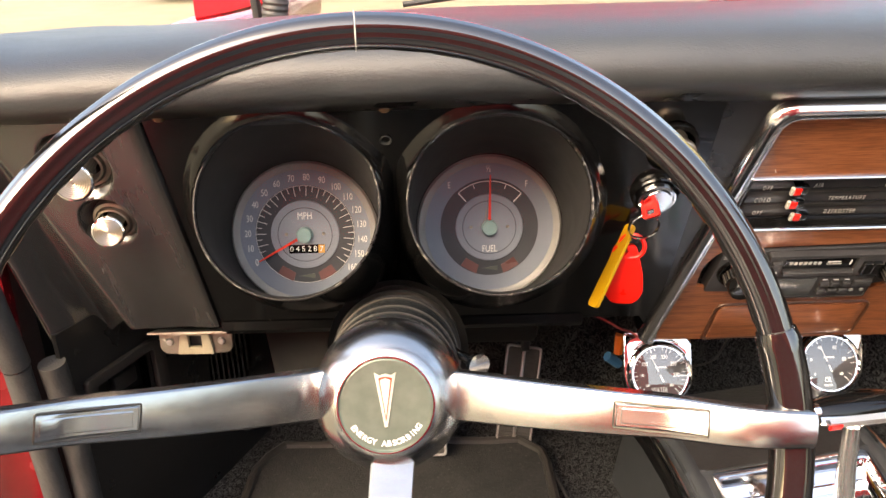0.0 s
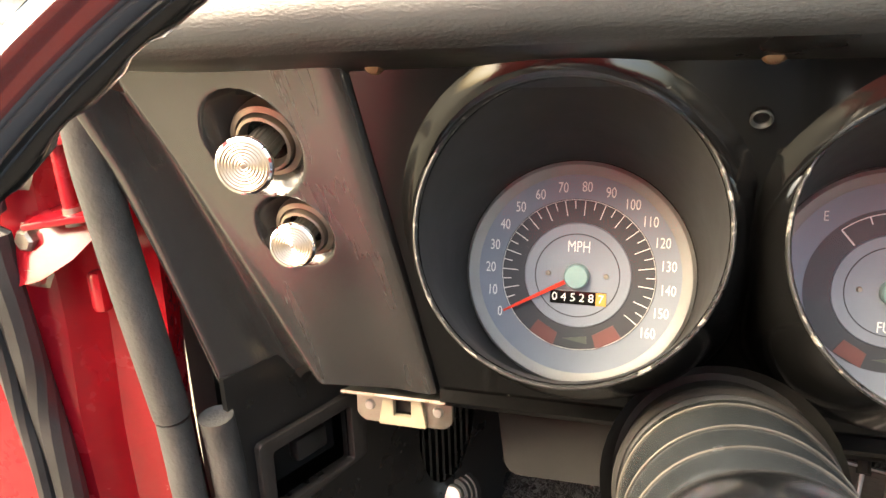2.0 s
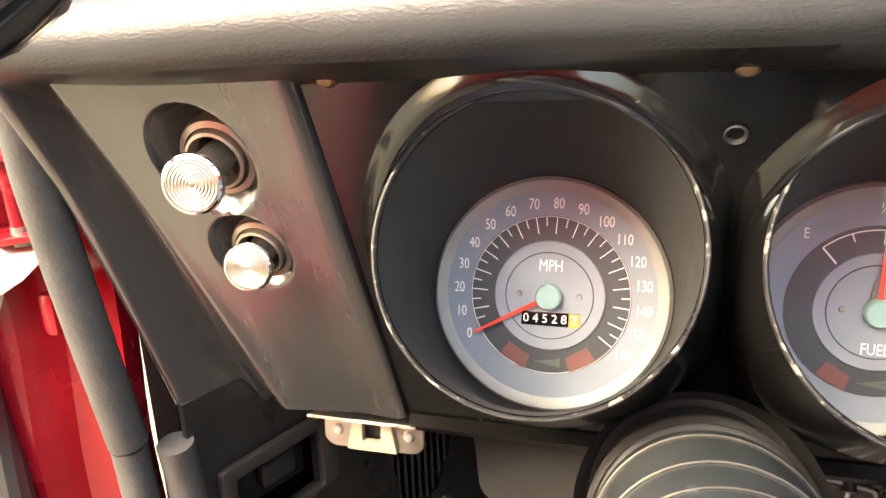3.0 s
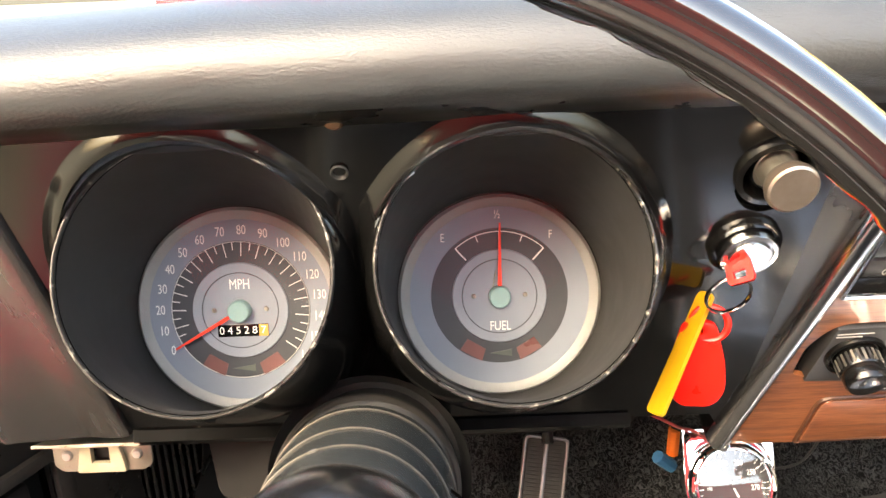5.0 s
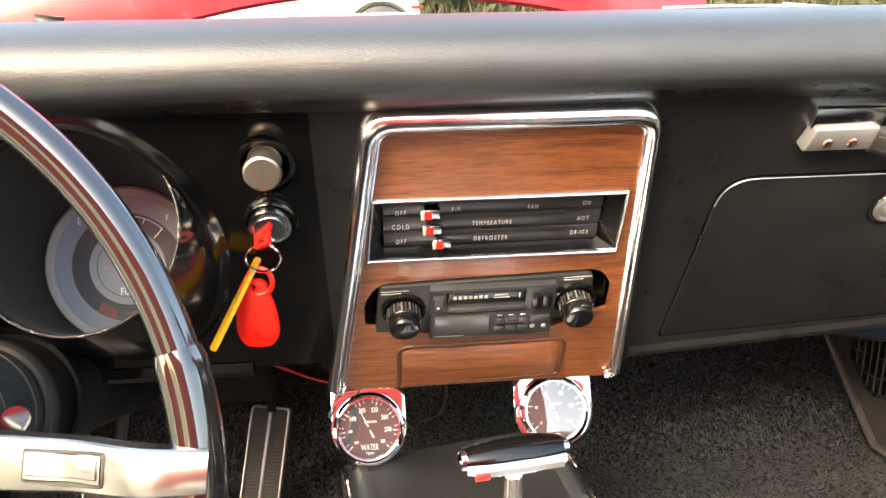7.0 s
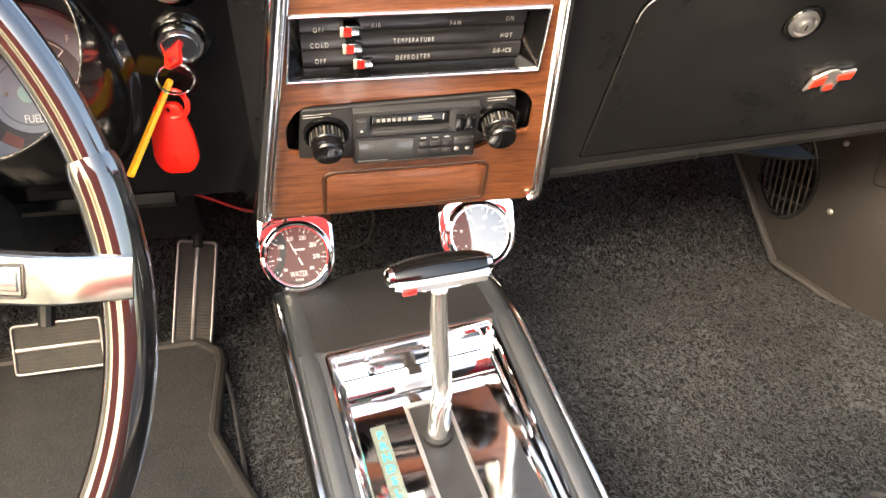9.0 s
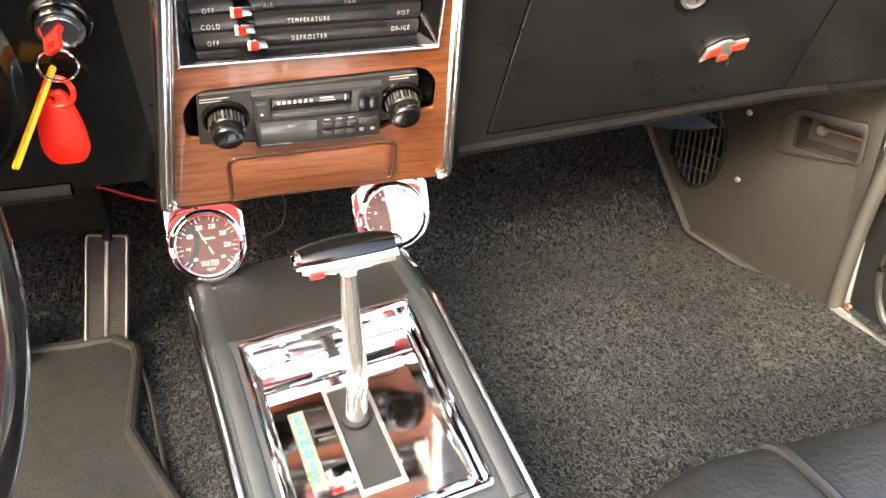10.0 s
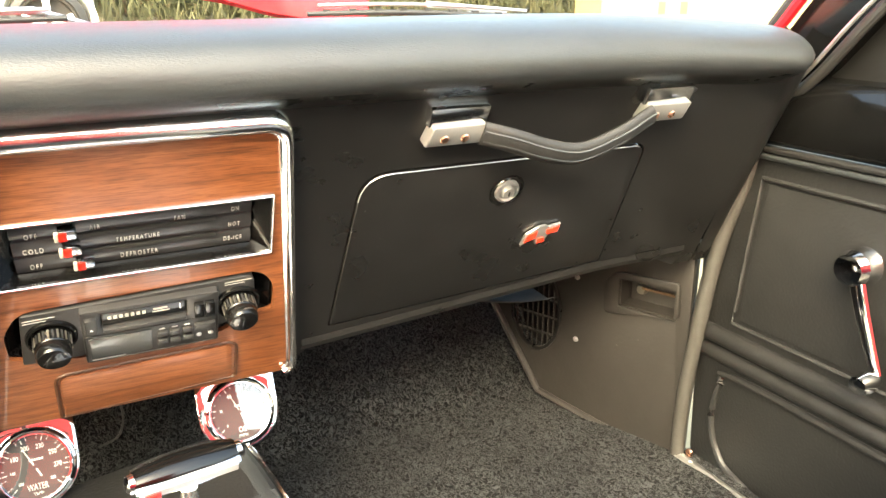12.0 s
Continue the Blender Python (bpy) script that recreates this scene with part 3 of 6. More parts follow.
part("frame", plate(round_poly([(0.060, 0.640), (0.255, 0.885), (0.43, 0.885), (0.43, 0.675)], 0.01), [round_poly([(0.178, 0.695), (0.310, 0.865), (0.41, 0.865), (0.41, 0.695)], 0.014)], 0.012, VM, 0.003), SATIN, vw)
part("bright_edge", tube([VM @ Vector((x, y, 0.002)) for x, y in round_poly([(0.175, 0.692), (0.309, 0.868), (0.413, 0.868), (0.413, 0.692)], 0.014)], 0.003, 8, closed=True), CHROME, vw)
pane = part("pane", plate(round_poly([(0.178, 0.695), (0.310, 0.865), (0.41, 0.865), (0.41, 0.695)], 0.01), (), 0.003, VM, 0, -0.004), GLASS, vw)
pane.visible_shadow = False

# rear and seats that close the open car; the unseen red panel is added for reflections
single("wall_rear", box(1.6, 0.04, 0.75, pose(0.34, -1.6, 0.40)), REDPANEL, "unseen red panel added to close the rear and reflect red", "body panel", kind="structure")


# unseen wall, added only so that chrome, glass and rim reflect red
single("wall_behind", box(5.4, 0.2, 3.4, pose(-1.55, -4.3, 1.4), 0.01), REDREFLECTOR, "unseen plain red wall added behind the car for red reflections", "wall", kind="structure")


def seat_cushion(name, x0, x1, label):
    s = thing(name, ((x0 + x1) / 2, -0.7, 0.18), label, "car seat", group="front seats")
    n = 28
    prof = [(-0.40, 0.19), (-0.370, 0.24), (-0.356, 0.33), (-0.363, 0.388), (-0.40, 0.416), (-0.55, 0.415), (-0.95, 0.38), (-1.0, 0.30)]
    rows = []
    for i in range(n + 1):
        x = lerp(x0, x1, i / n)
        e = min(1, min(i, n - i) / 2.0)
        drop = (1 - e) ** 2 * 0.03
        rows.append([Vector((x, y + 0.012 - 0.035 * max(0.0, 1 - min(i, n - i) / 4) ** 2, z - drop)) for y, z in [(p.x, p.y) for p in curve_pts([(a, b, 0) for a, b in prof], 4)]])
    part("cushion", loft(rows), LEATHER, s)
    for k in range(1, 5):
        x = lerp(x0, x1, k / 5)
        part("welt", tube(curve_pts([(x, -0.353, 0.393), (x, -0.388, 0.418), (x, -0.55, 0.418), (x, -0.9, 0.386)], 5), 0.0035, 8), LEATHER, s, "sewn seam ridge")
    part("backrest", box(x1 - x0, 0.12, 0.46, pose((x0 + x1) / 2, -1.20, 0.40, 68), 0.05, 4), LEATHER, s)
    return s


seat_cushion("front_seat", 0.47, 1.0, "black leatherette front seat with sewn welts")
seat_cushion("front_seat", -0.27, 0.19, "black leatherette front seat behind the steering wheel")

single("cowl_shelf", box(1.46, 0.28, 0.012, pose(0.35, 0.505, 0.637)), DARK, "dark steel shelf closing the dash to the firewall", "cowl", kind="structure")
# ---- dash pad ----
def pad_section(x):
    """Outline of the pad over the dash, from under the lip over the roll to the windscreen."""
    drop = 0.0
    if x < 0.05:
        drop = 0.012 * min(1.0, (0.05 - x) / 0.3) ** 1.3
    if x > 0.72:
        drop = 0.016 * ((x - 0.72) / 0.28) ** 1.5
    pts = [(-0.085, 0.672), (-0.105, 0.684), (-0.124, 0.692), (-0.137, 0.702), (-0.139, 0.716), (-0.130, 0.730), (-0.108, 0.739), (-0.075, 0.743), (-0.03, 0.743), (0.03, 0.740), (0.10, 0.735), (0.2, 0.727), (0.27, 0.714), (0.42, 0.655)]
    q = curve_pts([(a, b, 0) for a, b in pts], 4)
    return [Vector((x, p.x, p.y - drop * (0.5 + 0.5 * min(1, max(0, (p.y - 0.68) / 0.05))))) for p in q]


rows = []
xs = [-0.365, -0.358, -0.345, -0.33] + list(np.linspace(-0.31, 0.95, 90)) + [0.962, 0.974, 0.982, 0.988]
for x in xs:
    sec = pad_section(x)
    edge = min(x + 0.368, 0.991 - x)
    if edge < 0.04:
        t = math.sqrt(max(0.0, 1 - ((0.04 - edge) / 0.04) ** 2))
        c = Vector((x, -0.06, 0.70))
        sec = [Vector((x, c.y + (p.y - c.y) * (0.35 + 0.65 * t) if p.y < c.y else p.y, c.z + (p.z - c.z) * t)) for p in sec]
    rows.append([p + Vector((0, 0.0006 * noise.noise(p * 14), 0.0009 * noise.noise(p * 11))) for p in sec])
pad_thing = thing("dash_pad", (0.31, 0.1, 0.68), "padded black grained vinyl dash top", "dash pad")
part("cushion", loft([r[9:] for r in rows]), VINYL, pad_thing)
part("under_lip", loft([r[:10] for r in rows]), SATIN, pad_thing, "smooth black strip under the padded roll")

# ---- instrument panel with two hooded dials ----
cluster = thing("instrument_panel", (0, 0.0, 0.45), "glossy black plastic instrument panel with two hooded dials", "instrument panel")
PODS = ((-0.0775, -0.0822, -0.006), (0.0830, 0.082, 0.004))
SPLIT = 0.003
holes = [[(min(x, SPLIT - 0.003) if px < SPLIT else max(x, SPLIT + 0.003), y) for x, y in ellipse(px, -0.119, 0.0815, 0.116, 56)] for px, _, _ in PODS]
part("face_plate", plate([(-0.1735, -0.262), (0.172, -0.262), (0.172, 0.012), (-0.1735, 0.012)], holes, 0.004, FACE), GLOSS, cluster)
part("lower_lip", loft([[FACE @ Vector((x, v, n)) for v, n in ((-0.255, 0.001), (-0.262, 0.006), (-0.270, 0.004), (-0.272, -0.01), (-0.266, -0.03))] for x in np.linspace(-0.1735, 0.172, 20)]), GLOSS, cluster)
for hole, (px, dx, dy) in zip(holes, PODS):
    ring_m = tilt((px, -0.099, 0.6105), 22)
    dial_m = tilt((dx, dy, 0.553), 12)
    n = len(hole)
    circ = lambda m, r, d=0.0: [m @ Vector((r * math.cos(2 * math.pi * k / n), r * math.sin(2 * math.pi * k / n), d)) for k in range(n)]
    base = [FACE @ Vector((x, v, 0.0)) for x, v in hole]
    ring = circ(ring_m, 0.0700)
    out = FACE.to_3x3().col[2]
    rows = []
    for k in range(-8, 17):
        t, rise = max(0.0, k / 16), max(0.0, -k / 8)
        row = []
        for i, (a, b) in enumerate(zip(base, ring)):
            up = max(0.0, math.sin(2 * math.pi * i / n))       # the brow is fullest above the dial
            away = (a - FACE @ Vector((px, -0.119, 0.0))).normalized()
            if k < 0:
                row.append(a + away * 0.013 * rise + out * (0.006 * (0.5 + 0.5 * math.cos(math.pi * rise)) - 0.0015 * rise))
            else:
                row.append(a.lerp(b, t) + out * (0.006 * (1 - t) ** 2 + 0.007 * math.sin(math.pi * t) * (0.5 + 0.5 * up)) + away * 0.004 * math.sin(math.pi * t) * (1 - up))
        rows.append([Vector((min(p.x, SPLIT - 0.0015) if px < SPLIT else max(p.x, SPLIT + 0.0015), p.y, p.z)) for p in row])
    hood = part("hood", loft(rows, True), GLOSS, cluster, "glossy black flared hood")
    part("bezel_ring", lathe([(0.0698 + 0.0011 * math.cos(a), 0.0018 * math.sin(a)) for a in np.linspace(0, 2 * math.pi, 10, endpoint=False)], ring_m, 72, True), surf("worn_ring", (0.012, 0.012, 0.012), (0.03, 0.03, 0.028), 120, 0.32, 0.1, 0.3, 200, wear=((0.20, 0.185, 0.16), 160, 0.58)), hood, "rim with paint worn to bare metal")
    part("lens", loft([circ(dial_m, 0.066 * q, 0.0135 + 0.001 * (1 - q)) for q in (1.0, 0.7, 0.4, 0.02)], True), DIALGLASS, hood, "clear dial glass").visible_shadow = False
    part("tunnel", loft([circ(ring_m, 0.0684, -0.001), circ(ring_m, 0.0680, -0.010), circ(dial_m, 0.0672, 0.012), circ(dial_m, 0.0660, 0.0)], True), MATTE, hood, "matte charcoal sleeve")


def dial_base(parent, m):
    part("dial_rim", lathe([(0.0655, 0.0005), (0.0635, 0.003), (0.060, 0.0025), (0.0575, 0.0008)], m, 72), DIAL_RIM, parent, "pale grey outer ring")
    part("number_band", lathe([(0.0578, 0.001), (0.0440, 0.0006)], m, 72), DIAL_BAND, parent, "blue grey number band")
    part("scale_band", lathe([(0.0441, 0.0010), (0.0305, 0.0010)], m, 72), DIAL_DARK, parent, "dark slate band")
    part("centre_disc", lathe([(0.0306, 0.0008), (0.0300, 0.0022), (0.0, 0.0022)], m, 64), DIAL_DISC, parent, "blue grey centre disc")
    part("fine_line", lathe([(0.0243, 0.0024), (0.0240, 0.0026), (0.0237, 0.0024)], m, 64), DIAL_DARK, parent)
    for s in (-1, 1):
        part("rivet", lathe([(0, 0.0036), (0.0012, 0.0034), (0.0016, 0.0024)], at(m, s * 0.0165 if s < 0 else 0.0165, 0.0005), 10), ZINC, parent)
        part("telltale", plate([(s * 0.010, -0.0345), (s * 0.0215, -0.0275), (s * 0.0265, -0.0345), (s * 0.0125, -0.0425)], (), 0.0004, m, 0, 0.0017), REDLENS, parent, "dull red warning window")
    part("telltale", plate([(-0.007, -0.0375), (0.007, -0.0352), (0.007, -0.0398)], (), 0.0004, m, 0, 0.0017), GREENLENS, parent, "dull green arrow window")
    part("boss", lathe([(0.0072, 0.0024), (0.0070, 0.0075), (0.0062, 0.0085), (0.0, 0.0088)], m, 32), HUBCAP, parent, "pale turquoise centre cap")


def needle(parent, m, deg, length, tail=0.0):
    r = at(m, 0, 0, 0.0056, deg)
    part("needle", plate([(0.004, -0.0013), (length, -0.0006), (length, 0.0006), (0.004, 0.0013)], (), 0.0008, r), REDINK, parent, "bright red needle")


def tick(m, deg, r0, r1, w=0.0005, z=0.0016):
    a = radians(deg)
    return box(r1 - r0, w, 0.0004, at(m, math.cos(a) * (r0 + r1) / 2, math.sin(a) * (r0 + r1) / 2, z, deg))


speedo = part("speedometer", lathe([(0.0665, -0.004), (0.0665, 0.0), (0.0, -0.001)], tilt((-0.0825, -0.006, 0.553), 12), 72), DARK, cluster)
m = tilt((-0.0825, -0.006, 0.553), 12)
dial_base(speedo, m)
deg_of = lambda mph: 209 - mph / 160 * 246
for k in range(33):
    mph = k * 5
    part("tick", tick(m, deg_of(mph), 0.0345 if k % 2 == 0 else 0.0385, 0.0432), WHITE, speedo)
part("scale_line", lathe([(0.0434, 0.0014), (0.0436, 0.0018), (0.0438, 0.0014)], m, 72), WHITE, speedo)
for k in range(17):
    a = radians(deg_of(k * 10))
    part("numeral", lettering(str(k * 10), 0.0074, at(m, 0.0508 * math.cos(a), 0.0508 * math.sin(a), 0.0013) @ Matrix.Diagonal((0.82, 1.15, 1, 1)), 0.0001), WHITE, speedo)
part("lettering", lettering("MPH", 0.0078, at(m, 0.0005, 0.0165, 0.0024) @ Matrix.Diagonal((0.85, 1.2, 1, 1)), 0.0001), WHITE, speedo)
odo = part("odometer", box(0.032, 0.0078, 0.001, at(m, 0.0012, -0.0128, 0.0026), 0.0003), GLOSS, speedo, "black mileage drum window")
part("drum", box(0.0058, 0.0074, 0.001, at(m, 0.0142, -0.0128, 0.0030)), ORANGE, odo, "amber tenths drum")
for k, ch in enumerate("04528"):
    part("digit", lettering(ch, 0.0068, at(m, -0.0122 + k * 0.0052, -0.0128, 0.0033), 0.0001), WHITE, odo)
part("digit", lettering("7", 0.0068, at(m, 0.0142, -0.0128, 0.0037), 0.0001), WHITE, odo)
needle(speedo, m, 209, 0.0475)

m = tilt((0.082, 0.004, 0.552), 12)
fuel = part("fuel_gauge", lathe([(0.0665, -0.004), (0.0665, 0.0), (0.0, -0.001)], m, 72), DARK, cluster)
dial_base(fuel, m)
part("scale_arc", loft([[at(m, r * math.cos(a), r * math.sin(a), 0.0016).translation for a in np.linspace(radians(46), radians(131), 30)] for r in (0.0415, 0.0421)]), WHITE, fuel)
for d, r0 in ((46, 0.0315), (68, 0.0375), (89, 0.0345), (110, 0.0375), (131, 0.0315)):
    part("tick", tick(m, d, r0, 0.0418, 0.0009 if r0 < 0.032 else 0.0006), WHITE, fuel)
for text, x, y, s in (("E", -0.0355, 0.0385, 0.0068), ("F", 0.0335, 0.0385, 0.0068), ("½", 0.0, 0.0525, 0.0068), ("FUEL", 0, -0.0195, 0.0075)):
    part("lettering", lettering(text, s, at(m, x, y, 0.0016 if text != "FUEL" else 0.0026) @ Matrix.Diagonal((0.85, 1.15, 1, 1)), 0.0001), WHITE, fuel)
needle(fuel, m, 88.5, 0.0475)
part("bump_stop", tube([at(m, -0.004, 0.006, 0.003).translation, at(m, -0.0022, 0.0165, 0.003).translation], 0.0005, 6), ZINC, fuel)

for x, v in ((-0.161, -0.004), (0.0, 0.0)):
    part("screw", lathe([(0, 0.0028), (0.003, 0.0024), (0.0045, 0.001), (0.0052, 0)], F(x, v, 0.0005), 16), SCREW, cluster, "rusty cross head screw")
part("screw_hole", lathe([(0.0046, 0.0005), (0.0040, 0.0012), (0.0032, 0.0), (0.0030, -0.012), (0, -0.012)], F(-0.001, -0.030, 0.0008), 24), DARK, cluster, "empty screw hole")
part("chip", box(0.006, 0.0022, 0.001, tilt((-0.0775, -0.099, 0.6105), 22) @ Matrix.Rotation(radians(39), 4, "Z") @ Matrix.Translation((0.0700, 0, 0.0018)) @ Matrix.Rotation(radians(90), 4, "Z"), 0.0004), ALU, cluster, "chipped bare edge")
part("chip", box(0.009, 0.004, 0.001, tilt((0.0830, -0.099, 0.6105), 22) @ Matrix.Rotation(radians(139), 4, "Z") @ Matrix.Translation((0.0700, 0, 0.0018)) @ Matrix.Rotation(radians(75), 4, "Z"), 0.0004), ALU, cluster, "chipped bare edge")

# ---- left end panel with two pull knobs ----
left = thing("switch_panel", (-0.25, -0.02, 0.44), "grained black plastic end panel with scratches and two pull switches", "switch panel")
SCOOPS = ((-0.233, -0.046, 0.026, 0.034, 0.022), (-0.229, -0.106, 0.022, 0.027, 0.014))


def scoop(x, v):
    """Depth of the hollows round the two switches."""
    d = 0.0
    for cx, cv, a, b, deep in SCOOPS:
        q = ((x - cx) / a) ** 2 + ((v - cv) / b) ** 2
        if q < 1:
            d = max(d, deep * (1 - q * q) ** 1.5)
    return d


rows = []
for i in range(201):
    t = i / 200
    ridge = lerp(-0.294, -0.253, t)
    rec = lerp(0.008, 0.024, t)
    rise = 0.034 * max(0.0, t - 0.25) ** 1.2
    el = lerp(-0.318, -0.303, t)
    mid = min(ridge - 0.016, el + 0.014) if ridge - 0.016 > el else el + 0.006
    sec = [(-0.1745, -0.014), (-0.1748, -0.001), (-0.179, 0.004), (-0.205, 0.0050), (ridge + 0.016, 0.0080 + rise * 0.25), (ridge + 0.003, 0.008 + rise * 0.4), (ridge - 0.007, rise * 0.35 - 0.001), (mid, rise * 0.6 - rec), (el, rise * 1.15 - rec * 0.3), (el - 0.008, 0.004 + rise * 1.3), (el - 0.015, 0.004 + rise * 1.3), (el - 0.020, -0.006 + rise * 1.2), (el - 0.024, -0.03)]
    low = -0.258 - 0.03 * t
    sm = curve_pts([(a, b, 0) for a, b in sec], 7)
    dense = []
    for k, (a, b) in enumerate(zip(sm, sm[1:])):
        cnt = 12 if 21 <= k < 28 else 4 if 14 <= k < 49 else 1
        dense += [a.lerp(b, q / cnt) for q in range(cnt)]
    sm = dense + [sm[-1]]
    row = []
    for p in sm:
        bottom = -0.258 + 0.022 * min(1.0, max(0.0, (-0.185 - p.x) / (-0.185 - ridge))) ** 1.5 - 0.042 * min(1.0, max(0.0, (ridge - 0.004 - p.x) / 0.03))
        v = lerp(0.004, bottom, t)
        row.append(FACE @ Vector((p.x, v, p.y - scoop(p.x, v))))
    rows.append(row)
rows.append([p + FACE.to_3x3().col[2] * -0.012 + FACE.to_3x3().col[1] * -0.003 for p in rows[-1]])
part("panel", loft(rows), GRAINED, left)


def pull_knob(base, cap, face, cap_r, esc_r, label):
    """A chrome-capped pull switch in a scooped hollow; cap: the middle of its face, face: the way it looks."""
    base, cap, face = Vector(base), Vector(cap), Vector(face).normalized()
    axis = (cap - base).normalized()
    m = Matrix.Translation(base) @ axis.to_track_quat("Z", "Y").to_matrix().to_4x4()
    fm = Matrix.Translation(cap) @ face.to_track_quat("Z", "Y").to_matrix().to_4x4()
    L = (cap - base).length
    k = part("knob", lathe([(cap_r * 0.5, -0.012), (cap_r * 0.6, -0.008), (cap_r * 0.97, -0.004), (cap_r, -0.002), (cap_r * 0.96, -0.0005), (cap_r * 0.88, 0.0)], fm, 36), CHROME, left, label)
    part("knob_face", lathe([(cap_r * 0.885, -0.0002)] + [(cap_r * 0.86 * (1 - i / 16), (0.0001 if i % 2 else -0.0003)) for i in range(16)] + [(0, 0.0)], fm, 36), TURNED, k, "finely turned aluminium face")
    part("shaft", lathe([(cap_r * 0.52, -0.004), (cap_r * 0.52, L - 0.007)], m, 24), ZINC, k, "knurled shaft")
    for q in range(20):
        part("knurl", box(0.0008, 0.0008, L * 0.5, m @ Matrix.Rotation(2 * math.pi * q / 20, 4, "Z") @ Matrix.Translation((cap_r * 0.53, 0, L * 0.5))), ZINC, k)
    part("escutcheon", lathe([(esc_r * 1.04, -0.012), (esc_r * 1.04, 0.008), (esc_r * 0.99, 0.0115), (esc_r * 0.84, 0.0125), (esc_r * 0.82, 0.008), (esc_r * 0.76, 0.015), (esc_r * 0.68, 0.0155), (esc_r * 0.6, 0.008)], m, 40), TURNED, left, "stepped worn metal collar")


pull_knob((-0.230, -0.072, 0.646), (-0.2298, -0.107, 0.6355), (0.20, -0.95, 0.02), 0.0146, 0.0196, "long chrome headlamp pull knob")
pull_knob((-0.2245, -0.050, 0.593), (-0.2252, -0.0765, 0.5851), (0.18, -0.95, 0.05), 0.0128, 0.0172, "short chrome wiper pull knob")
part("scratch", tube([F(x, v, n).translation for x, v, n in ((-0.272, -0.17, 0.0), (-0.262, -0.172, -0.002), (-0.252, -0.18, 0.004))], 0.0003, 5), ALU, left, "thin pale scratch")

# latch bracket under the panel
brk = thing("hood_release_bracket", (-0.21, 0.03, 0.43), "bare zinc bracket with an ivory clip and two screws", "bracket")
BM = frame_m((-0.2065, 0.027, 0.431), (1, 0, 0), (0, 0.1, 1))
part("plate", bm_join(plate(round_poly([(-0.036, -0.009), (-0.030, -0.014), (0.030, -0.014), (0.036, -0.009), (0.036, 0.010), (-0.036, 0.010)], 0.003), [rect(-0.012, -0.009, 0.012, 0.007)], 0.002, BM, 0.0006),
     box(0.076, 0.03, 0.002, BM @ Matrix.Translation((-0.002, 0.0115, 0.004)) @ Matrix.Rotation(radians(75), 4, "X"))), ZINC, brk)
part("clip", plate(round_poly([(-0.018, -0.0135), (0.018, -0.0135), (0.014, 0.009), (-0.014, 0.009)], 0.002), [rect(-0.0065, -0.006, 0.0065, 0.006)], 0.005, BM, 0.001, 0.004), BEIGE_CLIP, brk, "yellowed ivory plastic clip")
part("clip_back", box(0.014, 0.013, 0.002, BM @ Matrix.Translation((0, 0, -0.006))), DARK, brk)
for s in (-1, 1):
    part("screw", bm_join(lathe([(0, 0.003), (0.003, 0.0024), (0.0042, 0.0)], BM @ Matrix.Translation((s * 0.0255, -0.001, 0.0)), 14)), ALU, brk)

# ---- plain dash face, passenger side and centre ----
dash = thing("dashboard", (0.7, 0.0, 0.45), "scuffed satin black steel dash face with glovebox opening", "dash")
GLOVE = round_poly([(0.531, -0.249), (0.8355, -0.228), (0.826, -0.071), (0.541, -0.071)], [0.003, 0.004, 0.014, 0.026])
GLOVE_HOLE = round_poly([(0.5295, -0.2515), (0.8375, -0.2305), (0.828, -0.0685), (0.539, -0.0685)], [0.003, 0.004, 0.015, 0.027])
CEN_OUT = round_poly([(0.232, -0.302), (0.504, -0.302), (0.480, 0.000), (0.276, 0.000)], [0.008, 0.016, 0.022, 0.022])
part("inner_face", plate([(0.172, -0.262), (0.228, -0.262), (0.24, -0.285), (0.2435, -0.285), (0.2435, 0.014), (0.172, 0.014)],
     [ellipse(0.212, -0.043, 0.0185, 0.025, 30), ellipse(0.209, -0.091, 0.018, 0.0195, 30)], 0.004, FACE), GLOSS, dash, "glossy black panel round the ignition lock")
part("face", plate([(0.2435, -0.285), (0.505, -0.285), (0.52, -0.268), (0.70, -0.252), (0.84, -0.236), (0.90, -0.232), (0.955, -0.262), (0.985, -0.262), (0.975, 0.014), (0.2435, 0.014)],
     [GLOVE_HOLE, round_poly([(0.255, -0.272), (0.484, -0.272), (0.462, -0.02), (0.292, -0.02)], 0.01)], 0.004, FACE), SATIN, dash)
part("end_curve", loft([[FACE @ Vector((x, v, n)) for x, n in ((0.972 + d * 0.04, 0.0), (0.99 + d * 0.04, 0.001), (1.003 + d * 0.04, -0.006), (1.010 + d * 0.04, -0.02), (1.012 + d * 0.04, -0.06))] for v, d in ((0.014, 0.0), (-0.08, 0.1), (-0.18, 0.25), (-0.262, 0.45))]), SATIN, dash)
part("lower_roll", loft([[FACE @ Vector((x, lerp(-0.268, -0.236, min(1, max(0, (x - 0.51) / 0.33))) + v, n)) for v, n in ((0.006, 0.001), (0.0, 0.004), (-0.008, 0.002), (-0.013, -0.012), (-0.012, -0.05))] for x in np.linspace(0.505, 0.96, 30)]), SATIN, dash, "rolled lower edge")
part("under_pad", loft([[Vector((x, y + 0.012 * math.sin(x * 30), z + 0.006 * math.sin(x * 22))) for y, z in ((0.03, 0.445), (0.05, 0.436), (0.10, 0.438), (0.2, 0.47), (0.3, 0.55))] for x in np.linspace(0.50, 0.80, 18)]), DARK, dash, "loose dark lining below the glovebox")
part("left_gap_panel", box(0.07, 0.26, 0.004, F(0.205, -0.40 + 0.27, -0.05)), DARK, dash)

